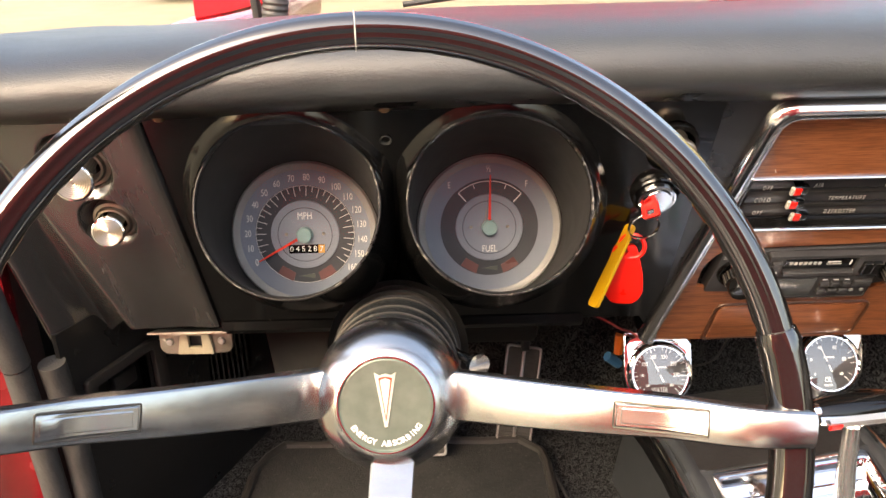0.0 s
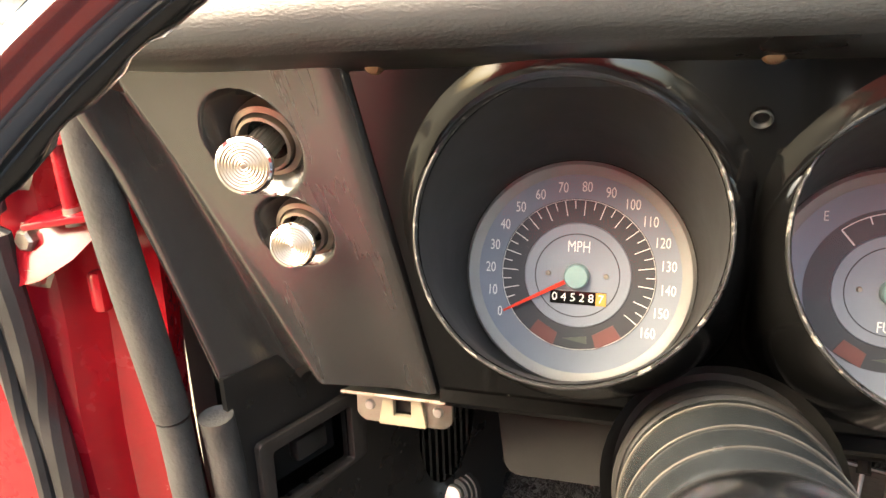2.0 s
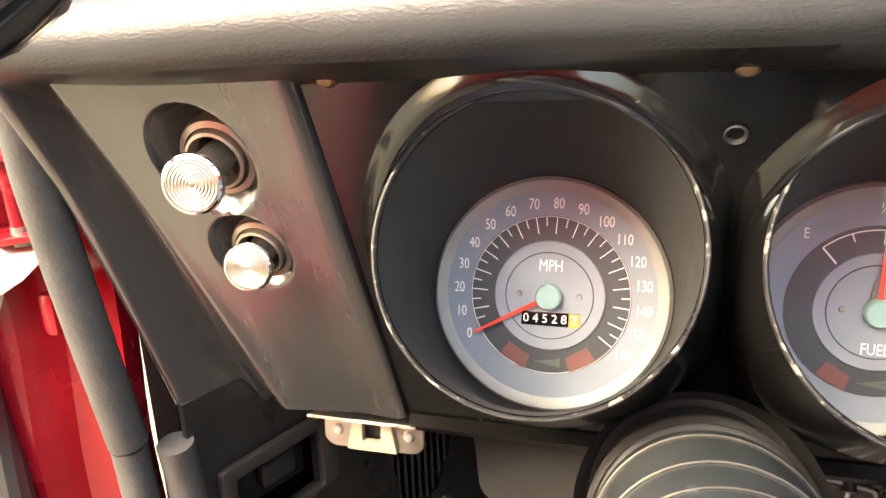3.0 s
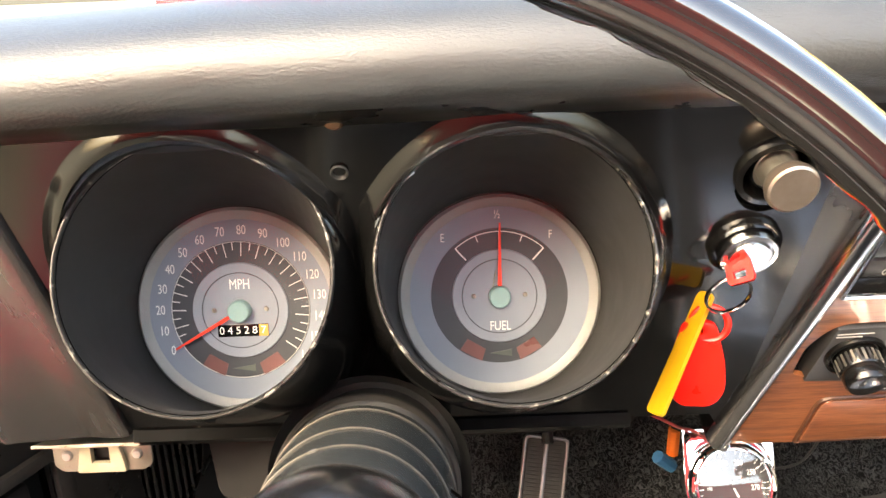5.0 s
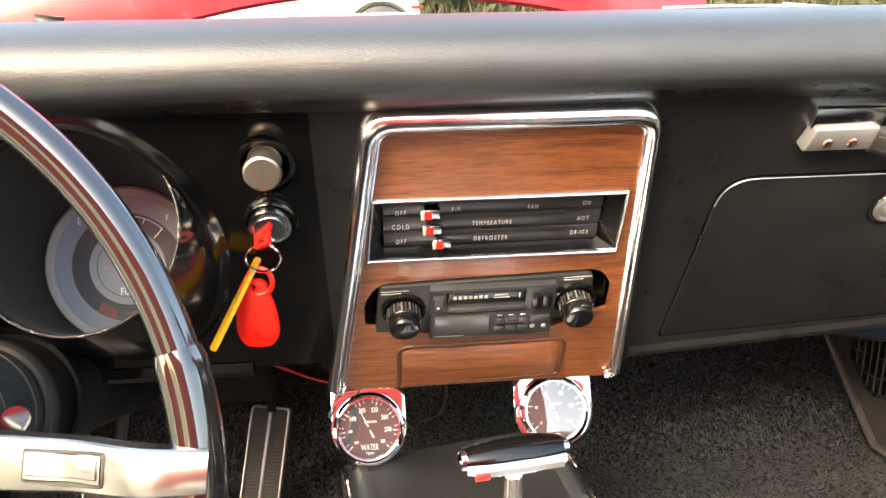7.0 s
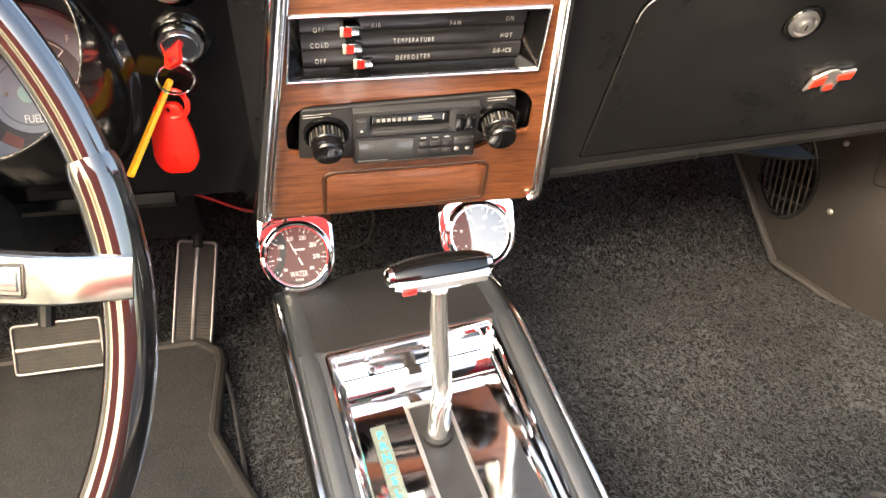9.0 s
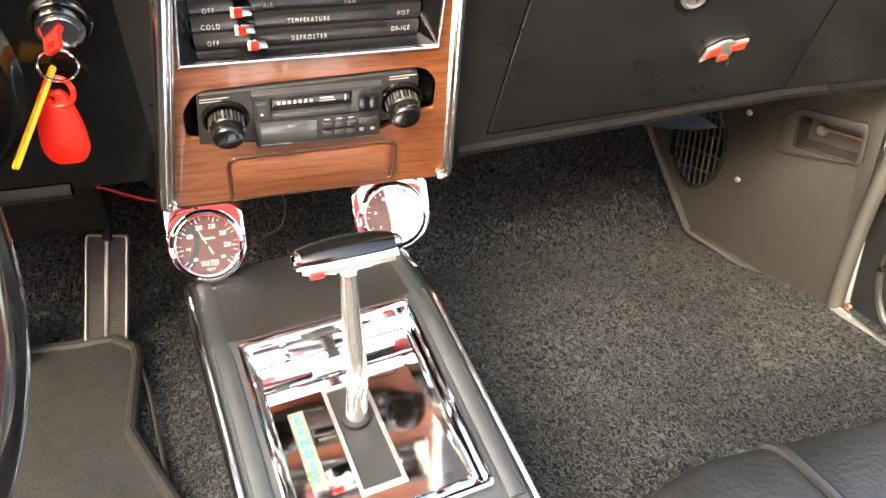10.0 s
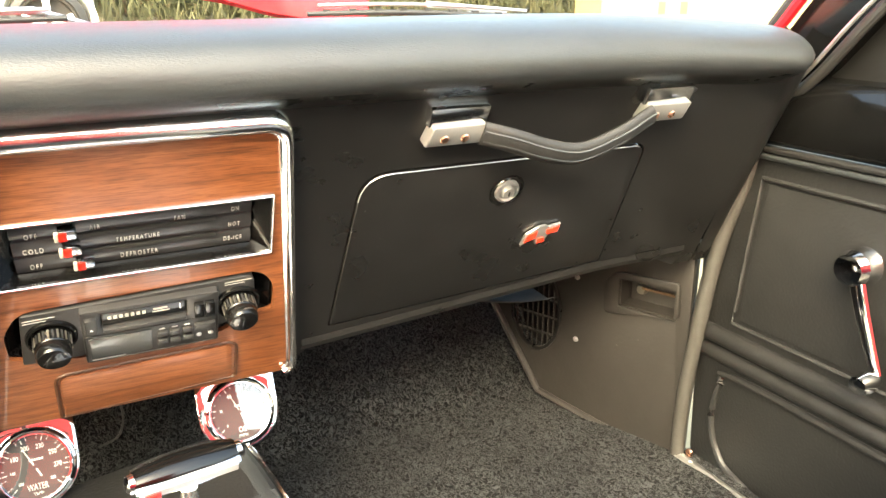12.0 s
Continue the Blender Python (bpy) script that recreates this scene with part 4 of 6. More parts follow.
glove = thing("glovebox_door", (0.68, 0.0, 0.46), "closed scuffed black glovebox door with a red bird badge", "glovebox")
part("panel", plate(GLOVE, (), 0.008, FACE, 0.0012, 0.001), SATIN, glove)
edge = [F(x, v, 0.0012).translation for x, v in GLOVE]
part("worn_edge", tube(edge[18:] + edge[:0], 0.0006, 6), ALU, glove, "edge worn to bare metal")
lock = part("lock", lathe([(0.0175, 0.0012), (0.0165, 0.0004), (0.0135, -0.0004), (0.0125, 0.0012)], F(0.682, -0.105, 0.001), 32), GLOSS, glove, "dished lock surround")
part("lock_cylinder", lathe([(0.0122, 0.0), (0.0118, 0.0035), (0.0095, 0.0045), (0.0085, 0.002), (0.0065, 0.002), (0.0055, 0.006), (0.003, 0.0065), (0.0, 0.0062)], F(0.682, -0.105, 0.001), 28), ALU, lock, "bright lock cylinder")
part("key_slot", box(0.0012, 0.005, 0.0006, F(0.682, -0.105, 0.0075)), DARK, lock)
# badge as plain shapes
badge = part("badge", plate([(-0.021, -0.010), (-0.017, 0.004), (-0.009, 0.008), (-0.004, 0.0105), (0.004, 0.0105), (0.008, 0.0075), (0.021, 0.0085), (0.020, -0.003), (0.009, -0.002), (0.006, -0.012), (-0.004, -0.013), (-0.006, -0.005), (-0.014, -0.006)], (), 0.003, F(0.738, -0.167, 0.005, 6), 0.0006), ALU, glove, "small bright metal bird shaped badge")
for pts in ([(-0.018, -0.006), (-0.015, 0.003), (-0.005, 0.006), (-0.006, -0.003)], [(0.005, 0.005), (0.0195, 0.0065), (0.0185, -0.001), (0.006, -0.001)], [(-0.003, -0.0115), (-0.0025, -0.005), (0.004, -0.005), (0.005, -0.0105)]):
    part("inlay", plate(pts, (), 0.001, F(0.738, -0.167, 0.0057, 6)), REDINK, badge, "red enamel")

# grab handle
grab = thing("grab_handle", (0.71, -0.08, 0.65), "black rubber grab strap between two satin metal end caps", "grab handle")
for x, v in ((0.611, -0.0305), (0.821, -0.0265)):
    hm = F(x, v, 0.001)
    c = part("end_cap", bm_join(plate(round_poly([(-0.028, -0.009), (0.023, -0.009), (0.026, 0.009), (-0.023, 0.009)], 0.002), (), 0.011, hm, 0.002, 0.011)), CAPS, grab, "bevelled satin aluminium cap")
    part("cap_foot", box(0.052, 0.018, 0.012, hm @ Matrix.Translation((0, 0.015, 0.001)), 0.002), TRIM, c)
    for s in (-0.012, 0.006):
        part("rivet", lathe([(0, 0.0015), (0.003, 0.001), (0.004, 0)], hm @ Matrix.Translation((s, -0.002, 0.0115)), 12), COPPER, c, "copper coloured rivet")
strap = curve_pts([F(0.633, -0.031, 0.010).translation, F(0.658, -0.034, 0.020).translation, F(0.69, -0.043, 0.026).translation, F(0.725, -0.048, 0.028).translation, F(0.765, -0.037, 0.024).translation, F(0.79, -0.028, 0.018).translation, F(0.80, -0.024, 0.016).translation], 6)
part("strap", tube(strap, 0.011, 14, flat=0.5, up=FACE.to_3x3().col[2]), RUBBER, grab, "moulded black rubber strap")
for d in (-0.0045, 0.0045):
    part("groove", tube([p + FACE.to_3x3().col[1] * d + FACE.to_3x3().col[2] * 0.0045 for p in strap], 0.0012, 6), VINYL, grab)

# ---- lighter, ignition and keys ----
lighter = thing("cigarette_lighter", F(0.212, -0.043).translation, "pulled out chrome capped cigarette lighter", "lighter")
part("socket", lathe([(0.0205, -0.002), (0.0195, 0.003), (0.0165, 0.0035), (0.0145, -0.004), (0.0145, -0.03)], F(0.212, -0.041), 32), GLOSS, lighter, "black socket surround")
cap = Vector((0.212, -0.110, 0.646))
base = F(0.211, -0.041, -0.012).translation
LM = Matrix.Translation(base) @ (cap - base).normalized().to_track_quat("Z", "Y").to_matrix().to_4x4()
LL = (cap - base).length
part("sleeve", lathe([(0.0115, 0.0), (0.0115, LL - 0.022), (0.0095, LL - 0.021), (0.0085, LL - 0.010)], LM, 24), ZINC, lighter)
part("collar", lathe([(0.0125, LL - 0.026), (0.0130, LL - 0.022), (0.0118, LL - 0.019)], LM, 24), CHROME, lighter)
part("cap", lathe([(0.0085, LL - 0.010), (0.0115, LL - 0.007), (0.0128, LL - 0.003), (0.0124, LL), (0.0112, LL + 0.001), (0.0, LL + 0.001)], LM, 28), TURNED, lighter, "turned bright metal cap")

ign = thing("ignition_switch", F(0.209, -0.091).translation, "chrome ignition lock with the key in it", "ignition switch")
im = F(0.209, -0.091, 0.0)
part("surround", lathe([(0.0195, -0.006), (0.0195, 0.003), (0.0175, 0.006), (0.0165, 0.002), (0.0155, 0.002)], im, 32), GLOSS, ign)
part("barrel", lathe([(0.0155, -0.01), (0.0155, 0.008), (0.0148, 0.0105), (0.0128, 0.0108), (0.0126, 0.009), (0.0115, 0.009), (0.011, 0.0125), (0.0, 0.0128)], im, 32), TRIM, ign, "chrome barrel")

keys = thing("key_ring", (0.205, -0.10, 0.58), "car key on a split ring with red and yellow tags", "keys")
kh = Vector((0.205, -0.074, 0.595))
km = frame_m(kh, (0.75, -0.45, 0.45), (-0.35, -0.3, -0.8))
part("key_head", plate(round_poly([(-0.0062, -0.010), (0.0062, -0.010), (0.0072, 0.010), (-0.0072, 0.010)], 0.003), [rect(-0.0035, 0.003, 0.0035, 0.0075, 0.001)], 0.004, km, 0.001), REDPLASTIC, keys, "red plastic key head")
part("key_blade", box(0.005, 0.016, 0.002, km @ Matrix.Translation((0, -0.018, -0.002))), ALU, keys)
ring_c = Vector((0.2015, -0.070, 0.577))
part("split_ring", lathe([(0.0125 + 0.0009 * math.cos(a), 0.0014 * math.sin(a)) for a in np.linspace(0, 2 * math.pi, 8, endpoint=False)], frame_m(ring_c, (1, 0.1, 0), (0, -0.35, 0.94)), 32, True), CHROME, keys, "steel split ring")
fm = frame_m((0.1905, -0.0615, 0.5495), (1, -0.12, 0.02), (0.18, -0.02, 1))
part("red_fob", plate(round_poly([(-0.009, 0.008), (0.009, 0.008), (0.0155, -0.018), (0.0165, -0.036), (0.010, -0.046), (-0.010, -0.046), (-0.0165, -0.036), (-0.0155, -0.018)], 0.006), [ellipse(0, 0.002, 0.0018, 0.0018, 10)], 0.005, fm, 0.0018), REDPLASTIC, keys, "red plastic key fob")
part("red_loop", lathe([(0.010 + 0.002 * math.cos(a), 0.002 * math.sin(a)) for a in np.linspace(0, 2 * math.pi, 8, endpoint=False)], frame_m((0.196, -0.060, 0.556), (1, -0.3, 0), (0, 0.1, 1)), 20, True), REDPLASTIC, keys)
ym = frame_m((0.194, -0.056, 0.567), (-0.35, 0.85, -0.2), (0.050, -0.002, 0.072))
part("yellow_tag", plate(round_poly([(-0.006, 0.006), (0.006, 0.006), (0.0068, -0.069), (-0.0068, -0.069)], 0.004), (), 0.0028, ym, 0.0006), YELLOW, keys, "yellow plastic tag")

CFACE = FACE @ Matrix.Translation((0, 0, -0.006))


def C(x, v, n=0.0, turn=0.0):
    return at(CFACE, x, v, n, turn)


# ---- centre panel ----
centre = thing("centre_panel", (0.37, 0.0, 0.43), "walnut laminate centre panel in a chrome surround", "centre panel")
CEN_IN = round_poly([(0.2455, -0.301), (0.4945, -0.301), (0.471, -0.015), (0.288, -0.015)], [0.003, 0.008, 0.010, 0.012])
CEN_FR = round_poly([(0.2465, -0.2945), (0.4935, -0.2945), (0.4705, -0.0160), (0.2890, -0.0160)], [0.004, 0.010, 0.012, 0.012])
CTL = [(0.2745, -0.138), (0.4705, -0.138), (0.4695, -0.0755), (0.2815, -0.0755)]
RADIO_HOLE = round_poly([(0.2705, -0.214), (0.2705, -0.186), (0.2830, -0.163), (0.4620, -0.157), (0.4735, -0.176), (0.4745, -0.207), (0.455, -0.212), (0.43, -0.2265), (0.32, -0.2265), (0.29, -0.221)], [0.003, 0.008, 0.012, 0.012, 0.008, 0.004, 0.004, 0.004, 0.004, 0.004])
part("wood_panel", plate(CEN_IN, [[tuple(p) for p in CTL], RADIO_HOLE], 0.004, CFACE, 0, 0.008), WOOD, centre, "walnut laminate sheet")


def raised_frame(outer, inner, h_out, h_in, crown, closed=True):
    """A moulding between two outlines of equal count."""
    rows = []
    for t, n in [((1 - math.cos(math.pi * k / 10)) / 2, lerp(h_out, h_in, k / 10) + crown * math.sin(math.pi * k / 10)) for k in range(11)]:
        rows.append([CFACE @ Vector((lerp(a[0], b[0], t), lerp(a[1], b[1], t), n)) for a, b in zip(outer, inner)])
    return loft(rows, closed)


turned_open = lambda loop: loop[len(loop) // 4 + 1:] + loop[:len(loop) // 4 - 1]
part("chrome_surround", raised_frame(turned_open(CEN_OUT), turned_open(CEN_FR), 0.002, 0.008, 0.011, False), TRIM, centre, "polished chrome surround")
part("lower_edge", loft([[C(x, v, n).translation for x in np.linspace(0.2405, 0.497, 12)] for v, n in ((-0.298, 0.0082), (-0.302, 0.0078), (-0.305, 0.005), (-0.306, 0.0), (-0.306, -0.012))]), WOOD, centre, "rounded walnut lower edge")
part("inner_bead", tube([C(x, v, 0.0095).translation for x, v in turned_open(CEN_FR)], 0.0018, 8), TRIM, centre)
part("side_skirt", loft([[CFACE @ Vector((p[0], p[1], n)) for p in CEN_OUT] for n in (0.003, -0.02)], True), GLOSS, centre, "black side return")
ash = part("ashtray_door", plate(round_poly([(0.2995, -0.300), (0.4405, -0.2925), (0.4405, -0.2455), (0.3005, -0.2465)], [0.002, 0.004, 0.009, 0.009]), (), 0.004, CFACE, 0.0012, 0.0098), WOOD, centre, "walnut faced ashtray door")
# the gap's shadow is a solid dark brown bead, not an opening
part("door_groove", tube([C(x, v, 0.0084).translation for x, v in round_poly([(0.297, -0.300), (0.444, -0.293), (0.444, -0.2425), (0.298, -0.2435)], [0.002, 0.004, 0.011, 0.011])], 0.0016, 6, closed=True), surf("wood_edge_shadow", (0.05, 0.018, 0.008), (0.08, 0.03, 0.012), 80, 0.5), ash, "dark bead painted as the shaded gap round the door")

# heater control
heater = thing("heater_control", C(0.37, -0.14).translation, "black heater control with three red tipped levers", "heater control")
part("bezel", raised_frame(round_poly(CTL, 0.001, 3), round_poly([(0.2775, -0.135), (0.4685, -0.135), (0.4672, -0.0785), (0.2838, -0.0785)], 0.001, 3), 0.0075, 0.007, 0.004), CHROME, heater, "thin chrome frame")
part("well", loft([[CFACE @ Vector((*p, n)) for p in q] for q, n in (([(0.2775, -0.135), (0.4685, -0.135), (0.4672, -0.0785), (0.2838, -0.0785)], 0.008), ([(0.289, -0.131), (0.4545, -0.131), (0.4535, -0.0825), (0.292, -0.0825)], -0.004))], True), GLOSS, heater)
strips = ((-0.0985, -0.0855), (-0.1145, -0.1015), (-0.131, -0.1175))
for k, (v0, v1) in enumerate(strips):
    part("strip", loft([[C(x, v, n).translation for x in (0.289, 0.4545)] for v, n in ((v1 + 0.001, -0.004), (v1, -0.001), ((v0 + v1) / 2, 0.0005), (v0, -0.001), (v0 - 0.0015, -0.004))]), surf("control_strip", (0.030, 0.030, 0.032), (0.045, 0.045, 0.047), 60, 0.22, 0.06), heater, "glossy dark strip")
part("slot_back", plate([(0.289, -0.131), (0.4545, -0.131), (0.4535, -0.0825), (0.292, -0.0825)], (), 0.002, CFACE, 0, -0.005), DARK, heater)
for v, x0, x1 in ((-0.0845, 0.33, 0.428), (-0.0998, 0.335, 0.427), (-0.116, 0.319, 0.427)):
    part("slot", box(x1 - x0, 0.0026, 0.0012, C((x0 + x1) / 2, v, 0.0012)), DARK, heater, "black lever slot")
for x, v in ((0.3225, -0.0905), (0.3240, -0.1060), (0.3315, -0.1205)):
    lv = part("lever", box(0.0120, 0.0085, 0.010, C(x + 0.0025, v, 0.006), 0.0014), CHROME, heater, "chrome lever")
    part("lever_tip", box(0.0055, 0.0074, 0.003, C(x - 0.0005, v - 0.0004, 0.0102), 0.0006), REDPLASTIC, lv, "red lever tip")
    part("lever_side", box(0.0026, 0.0078, 0.003, C(x - 0.0046, v - 0.0004, 0.0100), 0.0006), PALE, lv, "pale lever side")
for text, x, v, s in (("AIR", 0.343, -0.0935, 0.0048), ("FAN", 0.401, -0.0945, 0.0046), ("TEMPERATURE", 0.371, -0.1085, 0.0046), ("DEFROSTER", 0.371, -0.1245, 0.0050), ("ON", 0.4415, -0.0925, 0.0046), ("HOT", 0.441, -0.1080, 0.0046), ("DE-ICE", 0.440, -0.1225, 0.0046), ("COLD", 0.302, -0.1095, 0.0052), ("OFF", 0.302, -0.1245, 0.0050), ("OFF", 0.302, -0.0955, 0.0050)):
    part("lettering", lettering(text, s * 1.28, C(x, v, 0.0016) @ Matrix.Diagonal((0.60, 1.0, 1, 1)), 0.0001, space=1.4), LEGEND, heater)

# radio
radio = thing("car_radio", C(0.37, -0.22).translation, "black cassette radio with two ribbed knobs", "car radio")
part("backing", plate(RADIO_HOLE, (), 0.003, CFACE, 0, -0.012), DARK, radio)
for s, x in ((-1, 0.272), (1, 0.4725)):
    part("side_filler", loft([[C(x - s * dx, v, n).translation for v in (-0.212, -0.195, -0.175)] for dx, n in ((0.0, 0.001), (0.006, -0.004), (0.016, -0.010))]), GLOSS, radio, "crumpled black filler")
part("faceplate", plate(round_poly([(0.279, -0.2205), (0.320, -0.2225), (0.43, -0.214), (0.459, -0.209), (0.4565, -0.160), (0.284, -0.166)], [0.002, 0.002, 0.002, 0.002, 0.008, 0.003]), (), 0.012, CFACE, 0.001, 0.010), RADIO, radio, "black satin faceplate")
nose = part("nose", plate(rect(0.3235, -0.2255, 0.4265, -0.1655, 0.002), [rect(0.3375, -0.1855, 0.4015, -0.1700, 0.001)], 0.014, CFACE, 0.0012, 0.016), RADIO, radio)
part("tape_door", plate(rect(0.3385, -0.1840, 0.4005, -0.1705, 0.001), (), 0.004, CFACE, 0.0006, 0.0145), GLOSS, nose, "glossy cassette door")
part("display", plate(rect(0.3275, -0.2205, 0.3735, -0.1965, 0.001), (), 0.002, CFACE, 0.0004, 0.0172), SMOKED, nose, "smoked blank display")
for r in range(2):
    for c in range(3):
        part("preset_button", box(0.0080, 0.0058, 0.004, C(0.3815 + c * 0.0098, -0.2035 - r * 0.0092, 0.0175), 0.0007), RADIO, nose, "small black preset button")
        part("button_mark", box(0.0045, 0.0007, 0.0004, C(0.3815 + c * 0.0098, -0.1987 - r * 0.0092, 0.0164)), WHITE, nose)
part("eject_button", box(0.0085, 0.0165, 0.005, C(0.3302, -0.1800, 0.0175), 0.0008), RADIO, nose)
part("eject_mark", plate([(-0.0013, -0.001), (0.0013, -0.001), (0, 0.0012)], (), 0.0003, C(0.3302, -0.182, 0.0204)), WHITE, nose)
for k in range(2):
    part("wind_button", box(0.0075, 0.0150, 0.005, C(0.4105 + k * 0.0085, -0.1815, 0.0175), 0.0008), GLOSS, nose)
    part("screw_dot", lathe([(0, 0.0015), (0.0018, 0.001), (0.0022, 0)], C(0.4105 + k * 0.0095, -0.2145, 0.016), 12), ALU, nose)
part("wide_button", box(0.0165, 0.0072, 0.004, C(0.4150, -0.2025, 0.0175), 0.0007), RADIO, nose)
for k in range(7):
    part("maker_bar", box(0.0028, 0.0036, 0.0003, C(0.3440 + k * 0.0042, -0.1768, 0.0148)), LEGEND, nose, "maker's lettering shown as plain bars")
part("tape_ledge", box(0.062, 0.0045, 0.006, C(0.3695, -0.1875, 0.0165), 0.0008), RADIO, nose, "ledge below the cassette door")
part("nose_seam", tube([C(x, v, 0.0163).translation for x, v in rect(0.3250, -0.2240, 0.4250, -0.1935, 0.002, 3)], 0.0005, 6, closed=True), DARK, nose, "fine seam round the display and buttons")
part("model_bar", box(0.0110, 0.0016, 0.0003, C(0.3815, -0.1752, 0.0148)), LEGEND, nose)
part("model_bar", box(0.0130, 0.0009, 0.0003, C(0.3820, -0.1782, 0.0148)), LEGEND, nose)
part("small_bar", box(0.0250, 0.0008, 0.0003, C(0.340, -0.2222, 0.0163)), LEGEND, nose)
part("door_mark", box(0.0008, 0.0060, 0.0003, C(0.3965, -0.1765, 0.0148)), WHITE, nose)
for x, v in ((0.296, -0.1705), (0.4435, -0.1635)):
    for k in range(2):
        part("small_bar", box(0.022 - k * 0.006, 0.0007, 0.0003, C(x - k * 0.003, v - k * 0.0028, 0.0103, 2)), LEGEND, radio, "tiny pale legend bars")
for x in (0.3025, 0.4435):
    v = -0.192 if x < 0.4 else -0.1885
    part("knob_collar", lathe([(0.0185, 0.0100), (0.0180, 0.0130), (0.0165, 0.0138), (0.0150, 0.0125), (0.0140, 0.0110)], C(x, v), 36), GLOSS, radio, "raised ring round the knob")
    a, b = C(x, v, 0.010).translation, C(x, v - 0.001, 0.034).translation
    kmat = Matrix.Translation(a) @ (b - a).normalized().to_track_quat("Z", "Y").to_matrix().to_4x4()
    L = (b - a).length
    kn = part("knob", lathe([(0.0135, 0.0), (0.0132, L * 0.5), (0.0126, L * 0.54), (0.0128, L * 0.6), (0.0126, L - 0.004), (0.0112, L - 0.0012), (0.008, L), (0.0, L + 0.0004)], kmat, 40), GLOSS, radio, "gloss black knob")
    for k in range(26):
        part("rib", box(0.0014, 0.0014, L * 0.34, kmat @ Matrix.Rotation(2 * math.pi * k / 26, 4, "Z") @ Matrix.Translation((0.0131, 0, L * 0.33))), ZINC if k % 2 else RADIO, kn)

# ---- two auxiliary gauges in chrome brackets ----
def aux_gauge(cx, cy, cz, plate_half, lean, numerals, start, sweep, needle_deg, caption, label):
    g = thing("auxiliary_gauge", (cx, cy, cz - 0.035), label, "gauge", group="auxiliary gauges")
    m = tilt((cx, cy, cz), lean)
    w, top = plate_half, 0.043
    out = [(w, 0.0), (w, top), (-w, top), (-w, 0.0)] + [(w * math.cos(a), w * math.sin(a)) for a in np.linspace(math.pi * 1.05, math.pi * 1.95, 26)]
    part("bracket", bm_join(plate(out, [ellipse(0, 0, 0.030, 0.030, 48)], 0.0018, m, 0.0005, 0.0), box(2 * w, 0.0018, 0.03, m @ Matrix.Translation((0, top, -0.0145)))), CHROME, g, "polished chrome mounting plate")
    part("body", lathe([(0.0295, 0.002), (0.0295, -0.035), (0, -0.035)], m, 40), DARK, g)
    part("bezel", lathe([(0.0345, 0.0), (0.0345, 0.006), (0.0335, 0.0085), (0.0318, 0.0092), (0.0300, 0.0075), (0.0296, 0.0082), (0.0284, 0.0082), (0.0272, 0.004)], m, 56), CHROME, g, "chrome rim")
    part("face", lathe([(0.0292, 0.003), (0.0, 0.003)], m, 48), GAUGEFACE, g)
    n = len(numerals)
    for k, txt in enumerate(numerals):
        a = start + sweep * k / (n - 1)
        c, s = math.cos(radians(a)), math.sin(radians(a))
        part("tick", tick(m, a, 0.0228, 0.0264, 0.0008, 0.0034), WHITE, g)
        size = 0.0056 if (1 < k < n - 1) else 0.0036
        part("numeral", lettering(txt, size, at(m, 0.0182 * c, 0.0182 * s, 0.0033) @ Matrix.Diagonal((0.8, 1.05, 1, 1)), 0.0001, bold=0.0001), WHITE, g)
    for k in range((n - 1) * 2):
        a = start + sweep * (k + 0.5) / ((n - 1) * 2)
        part("tick", tick(m, a, 0.0246, 0.0264, 0.0006, 0.0034), WHITE, g)
    for k in range(6):
        part("maker_bar", box(0.0014, 0.0020, 0.0003, at(m, -0.0035 + k * 0.0020, 0.0062, 0.0034)), WHITE, g)
    part("lettering", lettering(caption[0], 0.0062, at(m, 0.0, -0.0180, 0.0033) @ Matrix.Diagonal((0.8, 1.3, 1, 1)), 0.0001), WHITE, g)
    part("lettering", lettering(caption[1], 0.0036, at(m, 0.0, -0.0238, 0.0033), 0.0001), WHITE, g)
    r = at(m, 0, 0, 0.0042, needle_deg)
    part("needle", plate([(-0.010, -0.0008), (0.019, -0.0003), (0.019, 0.0003), (-0.010, 0.0008)], (), 0.0005, r), WHITE, g, "white needle")
    part("pivot", lathe([(0.002, 0.004), (0.0018, 0.0052), (0, 0.0054)], m, 14), GAUGEFACE, g)
    gl = part("lens", lathe([(0.0292, 0.0065), (0.015, 0.0072), (0.0, 0.0075)], m, 40), GAUGEGLASS, g, "clear glass")
    gl.visible_shadow = False
    return g


aux_gauge(0.2672, 0.060, 0.360, 0.036, 25, ["100", "140", "180", "200", "230", "250", "270", "280"], 225, -270, 115, ("WATER", "TEMP"), "water temperature gauge in a chrome bracket")
aux_gauge(0.4515, 0.070, 0.3615, 0.0395, 25, ["0", "20", "40", "60", "80", "100"], 220, -260, 112, ("OIL", "PRESS"), "oil pressure gauge in a chrome bracket")

# ---- steering wheel and column ----
HUB = tilt((0.0029, -0.2449, 0.5358), 21)
WHEEL = Matrix.Translation((0.0088, -0.3505, 0.5682)) @ Matrix.Rotation(radians(6.25), 4, "Z") @ tilt((0, 0, 0), 20.5) @ Matrix.Rotation(radians(-7), 4, "Z")
RIM_R = 0.2018
wheel = thing("steering_wheel", (-0.007, -0.305, 0.56), "black three spoke steering wheel with brushed metal spokes", "steering wheel")
W = lambda x, y, z=0.0: WHEEL @ Vector((x, y, z))


def rim_point(a, back=0.0):
    return W(RIM_R * math.cos(a), RIM_R * math.sin(a), back)


